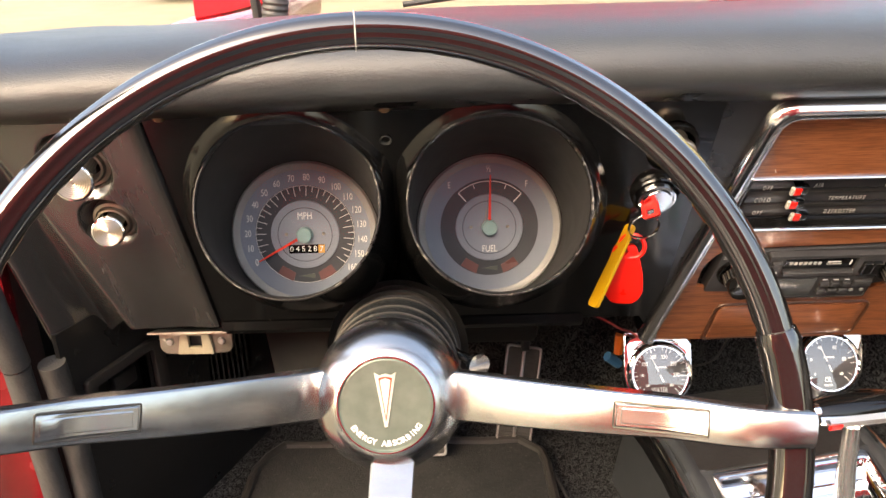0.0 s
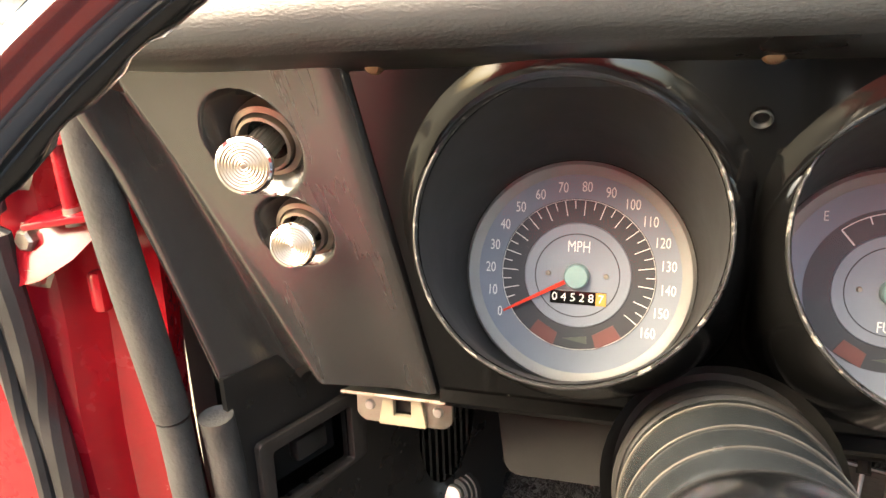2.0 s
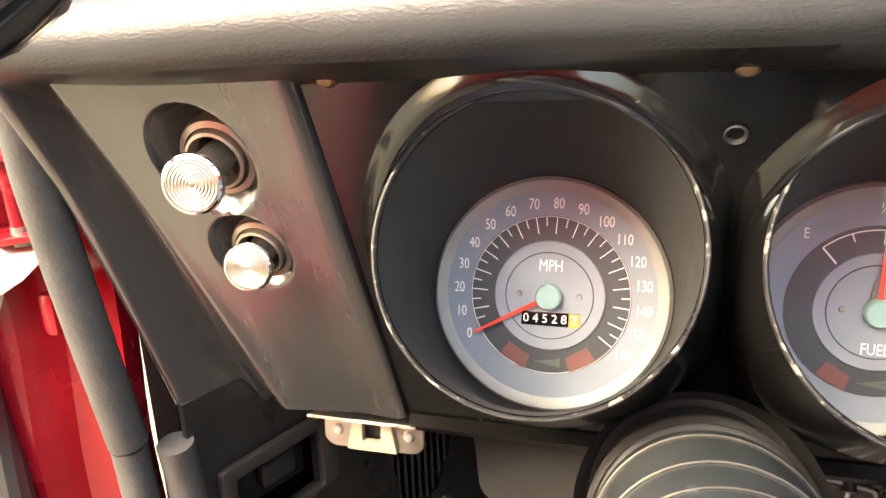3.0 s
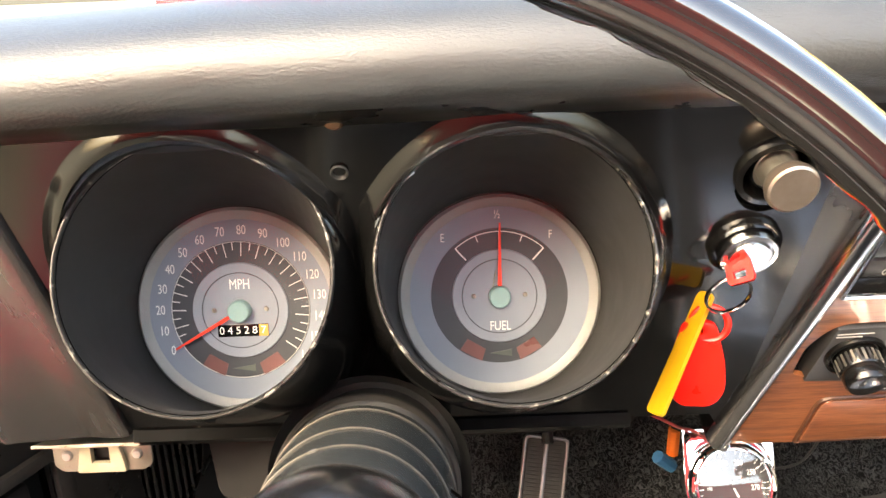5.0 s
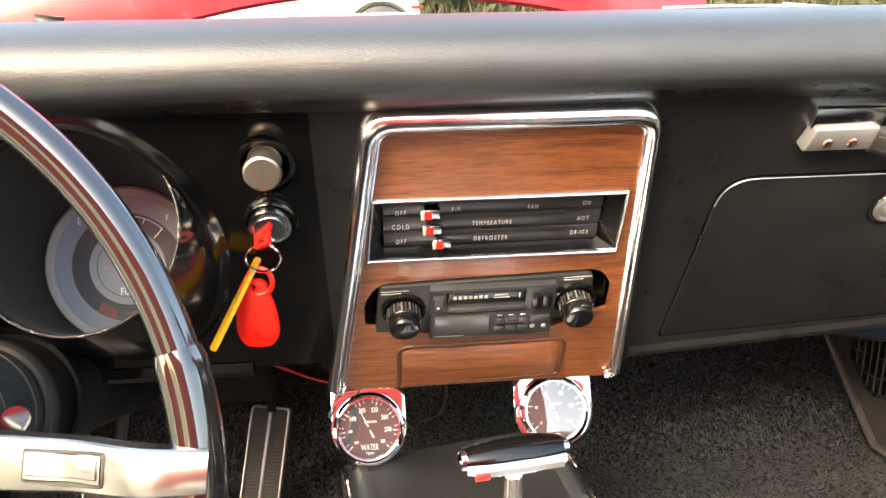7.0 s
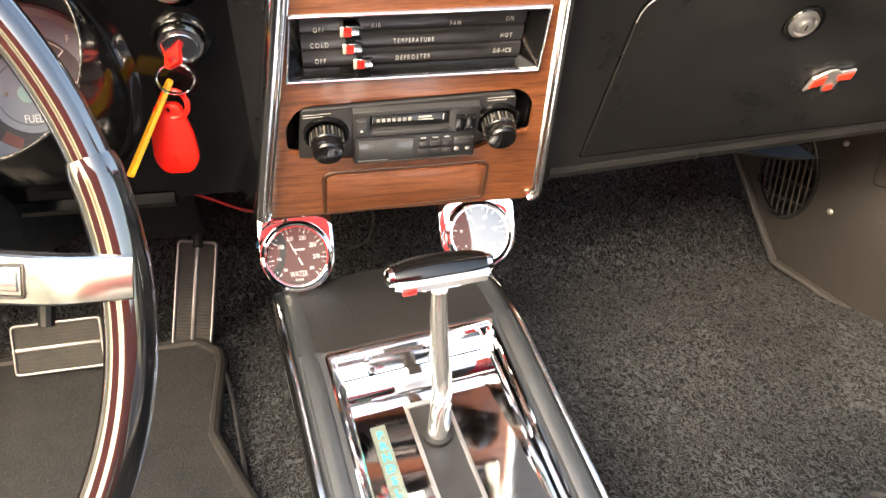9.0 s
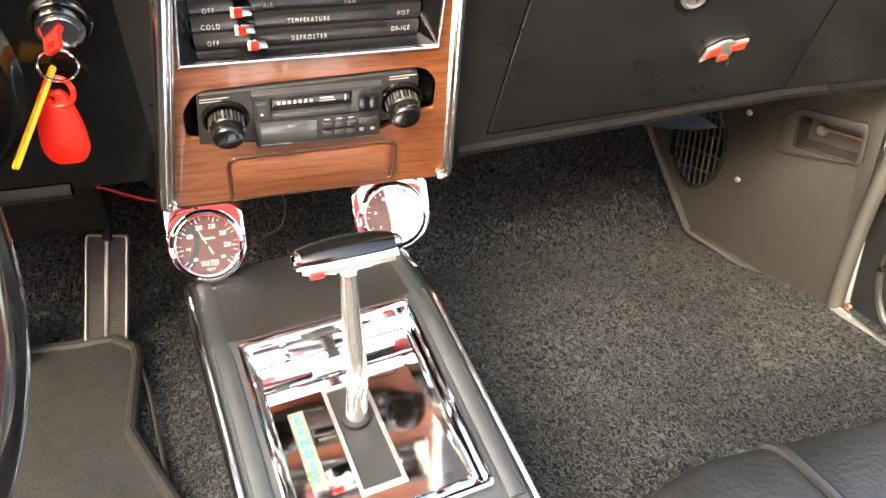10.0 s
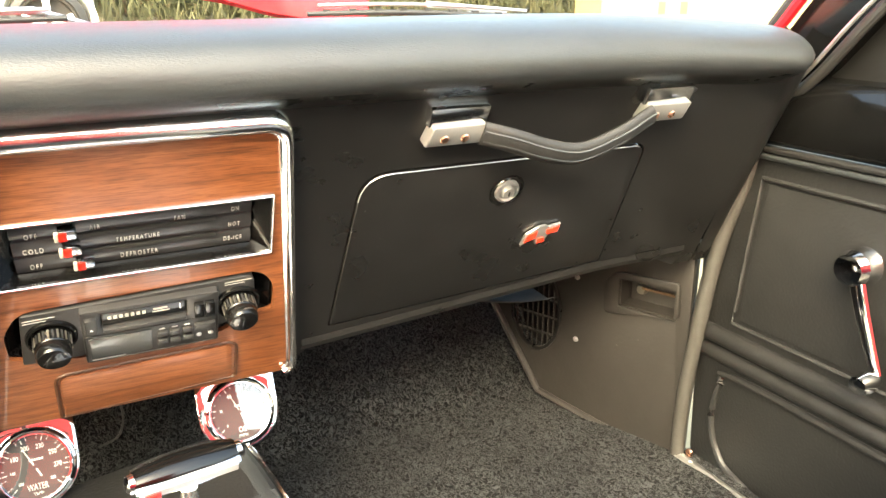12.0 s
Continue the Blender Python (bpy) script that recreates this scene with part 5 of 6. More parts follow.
def rim(a0, a1, r, steps, bumps=False, step_ends=False):
    rows = []
    n = 44
    for i in range(steps + 1):
        a = lerp(a0, a1, i / steps)
        c, s = math.cos(a), math.sin(a)
        row = []
        for k in range(n):
            t = 2 * math.pi * k / n
            rad, ax = math.cos(t), math.sin(t)
            rr = r
            if bumps and ax < -0.2:
                rr = r * (1 + 0.13 * (1 if (i // 2) % 3 else -0.6) * min(1, (-ax - 0.2) * 1.6))
            deg = math.degrees(t)
            rr *= 1 - 0.05 * math.exp(-((deg - 42) / 5) ** 2) - 0.10 * math.exp(-((deg - 112) / 15) ** 2)
            if step_ends and i in (0, steps):
                rr = r * 0.9
            row.append(W((RIM_R + rr * rad) * c, (RIM_R + rr * rad) * s, rr * ax * 1.05))
        rows.append(row)
    return loft(rows, True, cap=True)


J = 0.362
part("rim", rim(J, math.pi - J, 0.0086, 150, True), surf("rim_black", (0.006, 0.006, 0.006), (0.013, 0.012, 0.012), 30, 0.09, 0.03, 0.03, 90, coat=1.0, spec=1.0), wheel, "glossy black hard rubber rim")
rimmat = wheel.children[0].data.materials[0]
part("rim", rim(-math.pi / 2 + 0.16, J, 0.0106, 70, False, True), rimmat, wheel, "thicker rim section at the spoke")
part("rim", rim(math.pi - J, math.pi * 1.5 - 0.16, 0.0106, 70, False, True), rimmat, wheel, "thicker rim section at the spoke")
part("rim", rim(-math.pi / 2 - 0.16, -math.pi / 2 + 0.16, 0.0112, 20, False, True), rimmat, wheel)
part("rim_seam", lathe([(0.0084, -0.0004), (0.0092, -0.0002), (0.0092, 0.0002), (0.0084, 0.0004)], Matrix.Translation(rim_point(math.pi / 2 + 0.13)) @ WHEEL.to_3x3().to_4x4() @ Matrix.Rotation(radians(97.5), 4, "Z") @ Matrix.Rotation(radians(90), 4, "X"), 36), LEGEND, wheel, "split at the top of the rim")


def spoke_z(x):
    """Depth of the dished spokes behind the rim, x out from the hub."""
    lap = min(1.0, max(0.0, (x - 0.140) / 0.045))
    return -0.104 * (1 - min(1.0, max(0.0, (x - 0.036) / (RIM_R - 0.031)))) ** 1.5 + 0.0160 * lap * lap * (3 - 2 * lap)


def spoke_at(side, x, y, lift):
    """A point on a side spoke's face: x out from the hub, y across it."""
    mid = 0.0118 + 0.083 * (x - 0.045) if side > 0 else 0.0078 + 0.005 * (x - 0.045)
    return W(side * x, mid + y, spoke_z(x) + lift)


def spoke(side):
    """A tapered satin metal spoke with a small pressed bar."""
    rows = []
    for x in np.linspace(0.030, RIM_R + 0.0030, 28):
        h = lerp(0.0152, 0.0086, (x - 0.030) / (RIM_R - 0.0225))
        q = [(h, -0.0160), (h, -0.0027), (h - 0.0010, -0.0013), (h * 0.55, -0.0003), (0, 0.0), (-h * 0.55, -0.0003), (-h + 0.0010, -0.0013), (-h, -0.0027), (-h, -0.0160)]
        rows.append([spoke_at(side, x, y, z) for y, z in q])
    sp = part("spoke", loft(rows, True, cap=True), SPOKE, wheel, "satin metal spoke", 30)
    for name, half, high, lift in (("press_bar", 0.0188, 0.0060, 0.0016), ("press_bar_face", 0.0168, 0.0040, 0.0026)):
        rows = [[spoke_at(side, 0.1415 + x, y, z) for y, z in ((high, -0.002), (high, lift - 0.0004), (high - 0.0005, lift), (-high + 0.0005, lift), (-high, lift - 0.0004), (-high, -0.002))] for x in np.linspace(-half, half, 9)]
        part(name, loft(rows, True, cap=True), SPOKE, sp, "pressed rectangular bar", 30)
    # a thin dull tube draws the shading line at the bar's foot
    part("bar_groove", tube([spoke_at(side, 0.1415 + x, y, -0.0002) for x, y in rect(-0.0196, -0.0068, 0.0196, 0.0068, 0.001, 3)], 0.0006, 6, closed=True), DULLRING, sp, "dull line painted as the shade round the bar")


spoke(1)
spoke(-1)
rows = []
for t in np.linspace(0, 1, 16):
    y = lerp(-0.012, -RIM_R - 0.006, t)
    h, z = lerp(0.0135, 0.0100, t), spoke_z(lerp(0.034, RIM_R, t))
    rows.append([W(lerp(0.010, 0.0, t) + a, y, z + b) for a, b in ((h, -0.014), (h, -0.002), (h - 0.0012, 0.0), (-h + 0.0012, 0.0), (-h, -0.002), (-h, -0.014))])
part("spoke", loft(rows, True, cap=True), SPOKE, wheel, "satin metal spoke", 30)
hub = part("hub", lathe([(0.0440, -0.036), (0.0465, -0.026), (0.0474, -0.014), (0.0465, -0.003), (0.0435, 0.0075), (0.0385, 0.0155), (0.0335, 0.0205), (0.0295, 0.0225), (0.0285, 0.0228), (0.0280, 0.0205)], HUB, 64), SPOKE, wheel, "domed satin metal hub")
part("emblem_disc", lathe([(0.0281, 0.0215)] + [(0.0268 * (1 - k / 30), 0.0222 + (0.00012 if k % 2 else 0)) for k in range(30)] + [(0, 0.0222)], HUB, 64), EMBLEM_GREEN, hub, "dark ringed emblem disc")
part("emblem_rim", lathe([(0.0290, 0.0220), (0.0286, 0.0236), (0.0279, 0.0236), (0.0275, 0.0222)], HUB, 64), CHROME, hub)
BADGE = HUB @ Matrix.Diagonal((1.12, 1.16, 1, 1))
part("arrowhead", plate([(-0.0058, 0.0165), (-0.0032, 0.0150), (0, 0.0158), (0.0032, 0.0150), (0.0055, 0.0165), (0.0008, -0.0110), (-0.0008, -0.0110)], (), 0.0008, BADGE, 0, 0.0232), PALE, hub, "plain silver arrowhead")
part("arrowhead_inlay", plate([(-0.0036, 0.0138), (0, 0.0146), (0.0036, 0.0138), (0.0, -0.0085)], (), 0.0006, BADGE, 0, 0.0236), REDINK, hub, "red enamel")
part("arrowhead_core", plate([(-0.0028, 0.0128), (0, 0.0138), (0.0028, 0.0128), (0.0, -0.0060)], (), 0.0006, BADGE, 0, 0.0239), PALE, hub)
txt = "ENERGY ABSORBING"
for k, ch in enumerate(txt):
    a = radians(-90 + (k - (len(txt) - 1) / 2) * 7.4)
    if ch != " ":
        part("letter", lettering(ch, 0.0047, at(HUB, 0.0232 * math.cos(a), 0.0228 * math.sin(a), 0.0225, math.degrees(a) + 90), 0.0001, bold=0.0001), WHITE, hub)

col = thing("steering_column", (-0.007, -0.1, 0.45), "black steering column shroud with worn metal rings", "steering column")
COL_END = Vector((-0.002, -0.0173, 0.4502))
CM = Matrix.Translation(HUB.translation) @ (HUB.translation - COL_END).normalized().to_track_quat("Z", "Y").to_matrix().to_4x4()
part("shroud", lathe([(0.0418, -0.026), (0.0438, -0.030), (0.0440, -0.045), (0.0448, -0.064), (0.0455, -0.0645), (0.0465, -0.093), (0.0474, -0.0935), (0.0490, -0.131), (0.0496, -0.1315), (0.0498, -0.14)], CM, 56), surf("column_black", (0.026, 0.029, 0.029), (0.044, 0.048, 0.047), 40, 0.24, 0.06, 0.06, 120, coat=0.3, wear=((0.12, 0.12, 0.11), 160, 0.72)), col)
for r, z in ((0.0450, -0.0642), (0.0469, -0.0932), (0.0492, -0.1312)):
    part("ring", lathe([(r + 0.0001 + 0.0005 * math.cos(a), z + 0.0006 * math.sin(a)) for a in np.linspace(0, 2 * math.pi, 8, endpoint=False)], CM, 56, True), DULLRING, col, "worn bare metal ring")
part("lower_collar", lathe([(0.0470, -0.14), (0.0470, -0.152), (0.0510, -0.154), (0.0520, -0.166), (0.0500, -0.174), (0.0500, -0.27), (0.044, -0.272), (0.044, -0.50)], CM, 48), DARK, col, "dark jacket tube")
part("collar_ring", lathe([(0.0505, -0.152), (0.0525, -0.155), (0.0530, -0.162), (0.0510, -0.168)], CM, 48), KICK, col, "grey plastic ring")
hz = Vector((0.062, -0.173, 0.514))
hb = HUB @ Vector((0.038, 0.012, -0.118))
hm = Matrix.Translation(hb) @ (hz - hb).normalized().to_track_quat("Z", "Y").to_matrix().to_4x4()
hl = (hz - hb).length
part("hazard_knob", lathe([(0.0035, 0.0), (0.0035, hl - 0.012), (0.0060, hl - 0.006), (0.0085, hl), (0.0082, hl + 0.002), (0.0, hl + 0.0025)], hm, 24), CHROME, col, "small chrome hazard knob")
part("column_boot", lathe([(0.060, 0.006), (0.058, 0.0), (0.054, -0.012), (0.050, -0.014)], CM @ Matrix.Translation((0, 0, -0.19)), 40), RUBBER, col, "black rubber collar at the dash")

# ---- console and shifter ----
CON = frame_m((0.373, -0.134, 0.299), (math.cos(radians(8)), math.sin(radians(8)) * 0.94, math.sin(radians(8)) * 0.34), (-math.sin(radians(8)), 0.94 * math.cos(radians(8)), 0.34 * math.cos(radians(8))))
K = lambda x, u, n=0.0: CON @ Vector((x, u, n))
con = thing("console", (0.38, -0.15, 0.18), "black grained centre console with chrome edges", "console")
HW = 0.104


def con_top(u):
    """How the console's top leaves its plane: it dips ahead and rises behind."""
    if u > 0.07:
        return -1.6 * (u - 0.07) ** 2 - 0.12 * (u - 0.07)
    return 0.0 if u > -0.14 else 0.03 * ((-0.14 - u) / 0.28)


rows = []
for u in np.linspace(0.205, -0.42, 26):
    top = con_top(u)
    rows.append([K(-HW - 0.004, u, top - 0.20), K(-HW - 0.002, u, top - 0.03), K(-HW, u, top - 0.006), K(-HW + 0.006, u, top), K(HW - 0.006, u, top), K(HW, u, top - 0.006), K(HW + 0.002, u, top - 0.03), K(HW + 0.004, u, top - 0.20)])
OPEN = round_poly([(-0.076, -0.105), (0.076, -0.105), (0.076, 0.085), (-0.076, 0.085)], 0.004)
side = [r[:4] for r in rows]
side2 = [r[4:] for r in rows]
part("side", loft(side), VINYL, con)
part("side", loft(side2), VINYL, con)
part("front", loft([[K(-HW, 0.205, -0.2), K(HW, 0.205, -0.2)], [K(-HW, 0.205, con_top(0.205)), K(HW, 0.205, con_top(0.205))]]), VINYL, con)
part("top", plate([(-HW + 0.005, -0.15), (HW - 0.005, -0.15), (HW - 0.005, 0.092), (-HW + 0.005, 0.092)], [OPEN], 0.004, CON, 0, 0.0005), VINYL, con, "grained black vinyl top")
part("pad", loft([[K(x, u, con_top(u) + 0.005 - 0.004 * (abs(x) / 0.097) ** 6 + (-0.004 if u < 0.089 else 0)) for x in np.linspace(-0.097, 0.097, 15)] for u in [0.088, 0.09, 0.095] + list(np.linspace(0.10, 0.205, 10))]), LEATHER, con, "smooth padded front section")
part("rear_pad", bm_join(loft([[K(x, u, n) for x in (-0.095, 0.095)] for u, n in ((-0.125, 0.002), (-0.135, 0.010), (-0.2, 0.02), (-0.3, 0.028), (-0.42, 0.034))])), LEATHER, con)
for s in (-1, 1):
    part("chrome_strip", tube([K(s * (HW + 0.001), u, con_top(u) - 0.002) for u in np.linspace(0.2, -0.42, 20)], 0.0028, 10), TRIM, con, "polished chrome edge strip")
    part("gloss_band", loft([[K(s * (HW + d), u, con_top(u) + n) for d, n in ((0.003, -0.006), (0.006, -0.012), (0.007, -0.026), (0.004, -0.032))] for u in np.linspace(0.2, -0.42, 14)]), GLOSS, con, "gloss black side band")
    part("edge_pad", tube([K(s * 0.090, u, con_top(u) + 0.001) for u in np.linspace(0.19, -0.12, 12)], 0.008, 10, flat=0.5, up=CON.to_3x3().col[2]), VINYL, con, "raised grained border")

bez = thing("shift_bezel", tuple(K(0, 0, 0)), "polished chrome shift plate with a teal lit gear indicator", "shift plate")
rim_o, rim_i = round_poly([(-0.078, -0.108), (0.078, -0.108), (0.078, 0.087), (-0.078, 0.087)], 0.005), round_poly([(-0.066, -0.088), (0.066, -0.088), (0.066, 0.055), (-0.066, 0.055)], 0.004)
sect = ((0.0, 0.001), (0.06, 0.0055), (0.2, 0.006), (0.32, 0.0045), (0.40, -0.006), (0.72, -0.010), (0.82, -0.0075), (1.0, -0.011))
part("frame", loft([[K(lerp(a[0], b[0], t), lerp(a[1], b[1], t), n) for a, b in zip(rim_o, rim_i)] for t, n in sect], True), CHROME, bez, "stepped chrome frame")
PL = CON @ Matrix.Translation((0, -0.088, -0.011)) @ Matrix.Rotation(radians(-8), 4, "X") @ Matrix.Translation((0, 0.088, 0))
part("floor_plate", plate(round_poly([(-0.066, -0.088), (0.066, -0.088), (0.066, 0.0505), (-0.066, 0.0505)], 0.003), [rect(-0.0175, -0.070, 0.0175, 0.036)], 0.002, PL), CHROME, bez, "mirror bright plate")
front = [(-0.066, 0.055, -0.0108), (0.066, 0.055, -0.0108)]
part("front_wall", loft([[K(*p) for p in front], [PL @ Vector((-0.066, 0.0535, 0.006)), PL @ Vector((0.066, 0.0535, 0.006))], [PL @ Vector((-0.066, 0.050, 0.0)), PL @ Vector((0.066, 0.050, 0.0))]]), CHROME, bez, "bright sloping front wall")
for s in (-1, 1):
    part("side_wall", loft([[K(s * 0.066, u, -0.0108) for u in (-0.088, 0.0, 0.055)], [PL @ Vector((s * 0.0655, u, -0.0005)) for u in (-0.088, 0.0, 0.0525)]]), CHROME, bez, "bright side wall")
part("slot_frame", plate(rect(-0.0195, -0.073, 0.0195, 0.038, 0.001), [rect(-0.016, -0.068, 0.016, 0.034)], 0.003, PL, 0.0006, 0.0015), ALU, bez, "bright slot frame")
part("slot_slide", plate(rect(-0.018, -0.071, 0.018, 0.036), (), 0.002, PL, 0, -0.001), RADIO, bez, "dark grey sliding cover")
ind = part("indicator", plate(rect(-0.0535, -0.055, -0.0405, 0.022, 0.0005), (), 0.003, PL, 0.0005, 0.0025), STRIP, bez, "pale gear indicator window")
for k, ch in enumerate("PRNDSL"):
    part("letter", lettering(ch, 0.0105, at(PL, -0.047, 0.012 - k * 0.0115, 0.0027), 0.0001, bold=0.0003), TEAL, ind)
for x, u in ((-0.04, 0.066), (0.015, 0.066), (-0.02, -0.098), (0.04, -0.098)):
    part("screw", lathe([(0, 0.0025), (0.0025, 0.002), (0.0035, 0)], at(CON, x, u, -0.006), 12), CHROME, bez)

sh = thing("gear_shifter", tuple(K(0, 0, 0)), "chrome shift lever with a black and chrome T handle", "gear shifter")
neck = Vector((0.378, -0.112, 0.414))
foot = PL @ Vector((0.0, 0.0, -0.002))
part("boot_ring", lathe([(0.013, -0.002), (0.0125, 0.002), (0.0085, 0.003), (0.008, -0.002)], at(PL, 0, 0, 0.001), 24), DARK, sh)
part("lever", tube(curve_pts([foot, foot.lerp(neck, 0.35) + Vector((0.002, -0.006, 0)), foot.lerp(neck, 0.7) + Vector((0.0, -0.003, 0)), neck], 6), [lerp(0.0098, 0.0066, k / 18) for k in range(19)], 18), PLATED, sh, "tapered chrome lever")
HM = frame_m((0.378, -0.115, 0.430), (0.99, 0.13, 0.0), (-0.12, 0.86, 0.42))
def handle_rows(parts_z):
    rows = []
    for x in np.linspace(-1, 1, 17):
        f = (1 - 0.30 * abs(x) ** 2.2)
        rows.append([HM @ Vector((x * 0.038, y * f, z * (1 - 0.35 * abs(x) ** 2))) for y, z in parts_z])
    return rows
ho = part("handle", loft(handle_rows([(-0.015, -0.003), (-0.0155, 0.003), (-0.011, 0.0055), (0.011, 0.0055), (0.0155, 0.003), (0.015, -0.003), (0.009, -0.009), (-0.009, -0.009)]), True, cap=True), CHROME, sh, "chrome lower half")
part("grip", loft(handle_rows([(-0.0095, 0.004), (-0.0092, 0.0075), (-0.006, 0.0105), (0.0, 0.0115), (0.006, 0.0105), (0.0105, 0.0075), (0.0115, 0.004)]), True, cap=True), GLOSS, ho, "black ridged grip")
part("button_lens", box(0.011, 0.003, 0.006, HM @ Matrix.Translation((-0.028, -0.0155, 0.001)), 0.0008), REDPLASTIC, ho, "small red insert")
for s in (-1, 1):
    part("end_button", lathe([(0, 0.003), (0.005, 0.002), (0.007, 0.0), (0.0075, -0.004)], HM @ Matrix.Translation((s * 0.041, 0, 0.001)) @ Matrix.Rotation(radians(90 * s), 4, "Y"), 18), CHROME, ho, "chrome end button")
part("brushed_face", loft([[HM @ Vector((x * 0.034, y, z)) for x in np.linspace(-1, 1, 9)] for y, z in ((-0.0160, 0.0005), (-0.0148, 0.0058), (-0.0105, 0.0078))]), CAPS, ho, "brushed grey face")
part("neck_collar", lathe([(0.0075, -0.002), (0.0095, 0.006), (0.012, 0.010), (0.010, 0.012)], Matrix.Translation(neck) @ (HM.translation - neck).normalized().to_track_quat("Z", "Y").to_matrix().to_4x4(), 20), CHROME, ho)

# ---- pedals ----
def pedal(name, m, w, h, split, label):
    """A rubber pedal pad with fine ribs in a bright frame."""
    p = thing(name, tuple(m.translation), label, "pedal")
    part("frame", plate(rect(-w / 2, -h / 2, w / 2, h / 2, 0.006), [rect(-w / 2 + 0.003, -h / 2 + 0.003, w / 2 - 0.003, h / 2 - 0.003, 0.004)], 0.008, m, 0.0012, 0.006), PEDALTRIM, p, "bright metal frame")
    pad = part("pad", plate(rect(-w / 2 + 0.0025, -h / 2 + 0.0025, w / 2 - 0.0025, h / 2 - 0.0025, 0.004), (), 0.008, m, 0, 0.003), PEDAL, p, "ribbed black rubber pad")
    n = int((h if split == "v" else h) / 0.0042)
    for k in range(n):
        y = -h / 2 + 0.005 + k * (h - 0.010) / (n - 1)
        part("rib", box(w - 0.009, 0.0019, 0.0018, m @ Matrix.Translation((0, y, 0.0036))), PEDAL, pad)
    if split == "v":
        part("centre_strip", box(0.0042, h - 0.006, 0.004, m @ Matrix.Translation((0, 0, 0.004)), 0.001), PEDALTRIM, p)
    else:
        part("centre_strip", box(w - 0.006, 0.0045, 0.004, m @ Matrix.Translation((0, 0, 0.004)), 0.001), PEDALTRIM, p)
    return p


tl, tr_, br = Vector((0.124, 0.245, 0.297)), Vector((0.171, 0.243, 0.290)), Vector((0.151, 0.190, 0.176))
bl = tl + br - tr_ + Vector((-0.004, 0, 0))
gm = frame_m((tl + tr_ + br + bl) / 4, tr_ - tl, tl - bl)
gas = pedal("accelerator_pedal", gm, 0.047, 0.128, "v", "long ribbed accelerator pedal in a bright frame")
part("arm", tube(curve_pts([(0.146, 0.235, 0.29), (0.15, 0.30, 0.36), (0.15, 0.36, 0.44)], 5), 0.006, 10), DARK, gas)
part("cable", tube(curve_pts([(0.142, 0.19, 0.176), (0.158, 0.16, 0.182), (0.176, 0.10, 0.182), (0.19, 0.02, 0.180), (0.205, -0.08, 0.179)], 6), 0.0022, 8), RUBBER, gas, "black edge cord below the pedal")
bm_ = frame_m((-0.010, 0.164, 0.2165), (0.995, -0.05, 0.06), (0, 0.45, 0.9))
brake = pedal("brake_pedal", bm_, 0.10, 0.058, "h", "wide ribbed brake pedal with bright trim")
part("arm", tube([(-0.02, 0.17, 0.24), (-0.012, 0.24, 0.36), (-0.01, 0.28, 0.46)], 0.009, 10), DARK, brake)

# driver's mat
rows = []
outline_x = lambda y: 0.165 - 0.05 * max(0, min(1, (0.22 - y) / 0.1)) * 0 + (0.05 * max(0, min(1, (0.02 - y) / 0.12)))
for i in range(40):
    y = lerp(0.19, -0.75, i / 39)
    r = outline_x(y) - (0.03 * max(0, (y - 0.15) / 0.04) ** 2 if y > 0.15 else 0)
    l = -0.20 + (0.03 * max(0, (y - 0.13) / 0.06) ** 2 if y > 0.13 else 0)
    rows.append([(lerp(l, r, k / 30), y, floor_z(lerp(l, r, k / 30), y) + 0.012 + 0.002 * noise.noise((k * 0.3, i * 0.3, 2))) for k in range(31)])
mat = thing("floor_mat", (0, -0.2, 0.175), "dusty charcoal carpet mat with a bound edge on the floor", "floor mat")
part("carpet_top", loft(rows), MAT, mat)
edge = [Vector(r[-1]) for r in rows][::-1] + [Vector(p) for p in rows[0]][::-1] + [Vector(r[0]) for r in rows]
part("binding", tube(edge, 0.006, 8), KICK, mat, "grey sewn binding")

# dimmer switch and under-dash parts
dim = thing("dimmer_switch", (-0.215, 0.18, 0.2), "floor dimmer button with ribbed rubber boot", "foot switch")
dmx = frame_m((-0.222, 0.19, 0.235), (1, 0, 0), (0, 0.5, 0.87))
part("boot", lathe([(0.024, -0.02), (0.022, -0.012), (0.020, -0.012), (0.019, -0.004), (0.017, -0.004), (0.016, 0.003), (0.0125, 0.004)], dmx, 28), RUBBER, dim)
part("button", lathe([(0.0115, 0.0), (0.0115, 0.009), (0.0095, 0.0115), (0, 0.012)], dmx, 24), ALU, dim, "bright metal button")
plt = thing("steering_cover_plate", (-0.05, 0.1, 0.4), "dark fabric faced plate below the column", "cover plate")
part("panel", plate(round_poly([(-0.075, -0.055), (0.06, -0.055), (0.08, 0.05), (-0.095, 0.05)], 0.012), (), 0.005, frame_m((-0.07, 0.10, 0.40), (1, 0, 0), (0, 0.35, 0.94)), 0.001), FELT, plt)
und = thing("heater_box", (0.1, 0.3, 0.4), "dark ribbed heater housing under the dash", "heater housing")
part("box", bm_join(box(0.20, 0.12, 0.09, pose(0.09, 0.28, 0.43, 12), 0.012), box(0.12, 0.08, 0.10, pose(0.10, 0.24, 0.37, 18), 0.01)), DARK, und)
for k in range(16):
    part("rib", box(0.004, 0.006, 0.05, pose(0.01 + k * 0.011, 0.215, 0.44, 12)), DARK, und)
part("bolt", lathe([(0, 0.006), (0.006, 0.005), (0.007, 0.0), (0.010, -0.001)], frame_m((0.115, 0.17, 0.405), (1, 0, 0), (0, 0.2, 1)), 12), KICK, und, "grey bolt head")
wires = thing("loose_wires", (0.2, 0.1, 0.4), "loose thin wires with coloured connectors under the dash", "wiring")
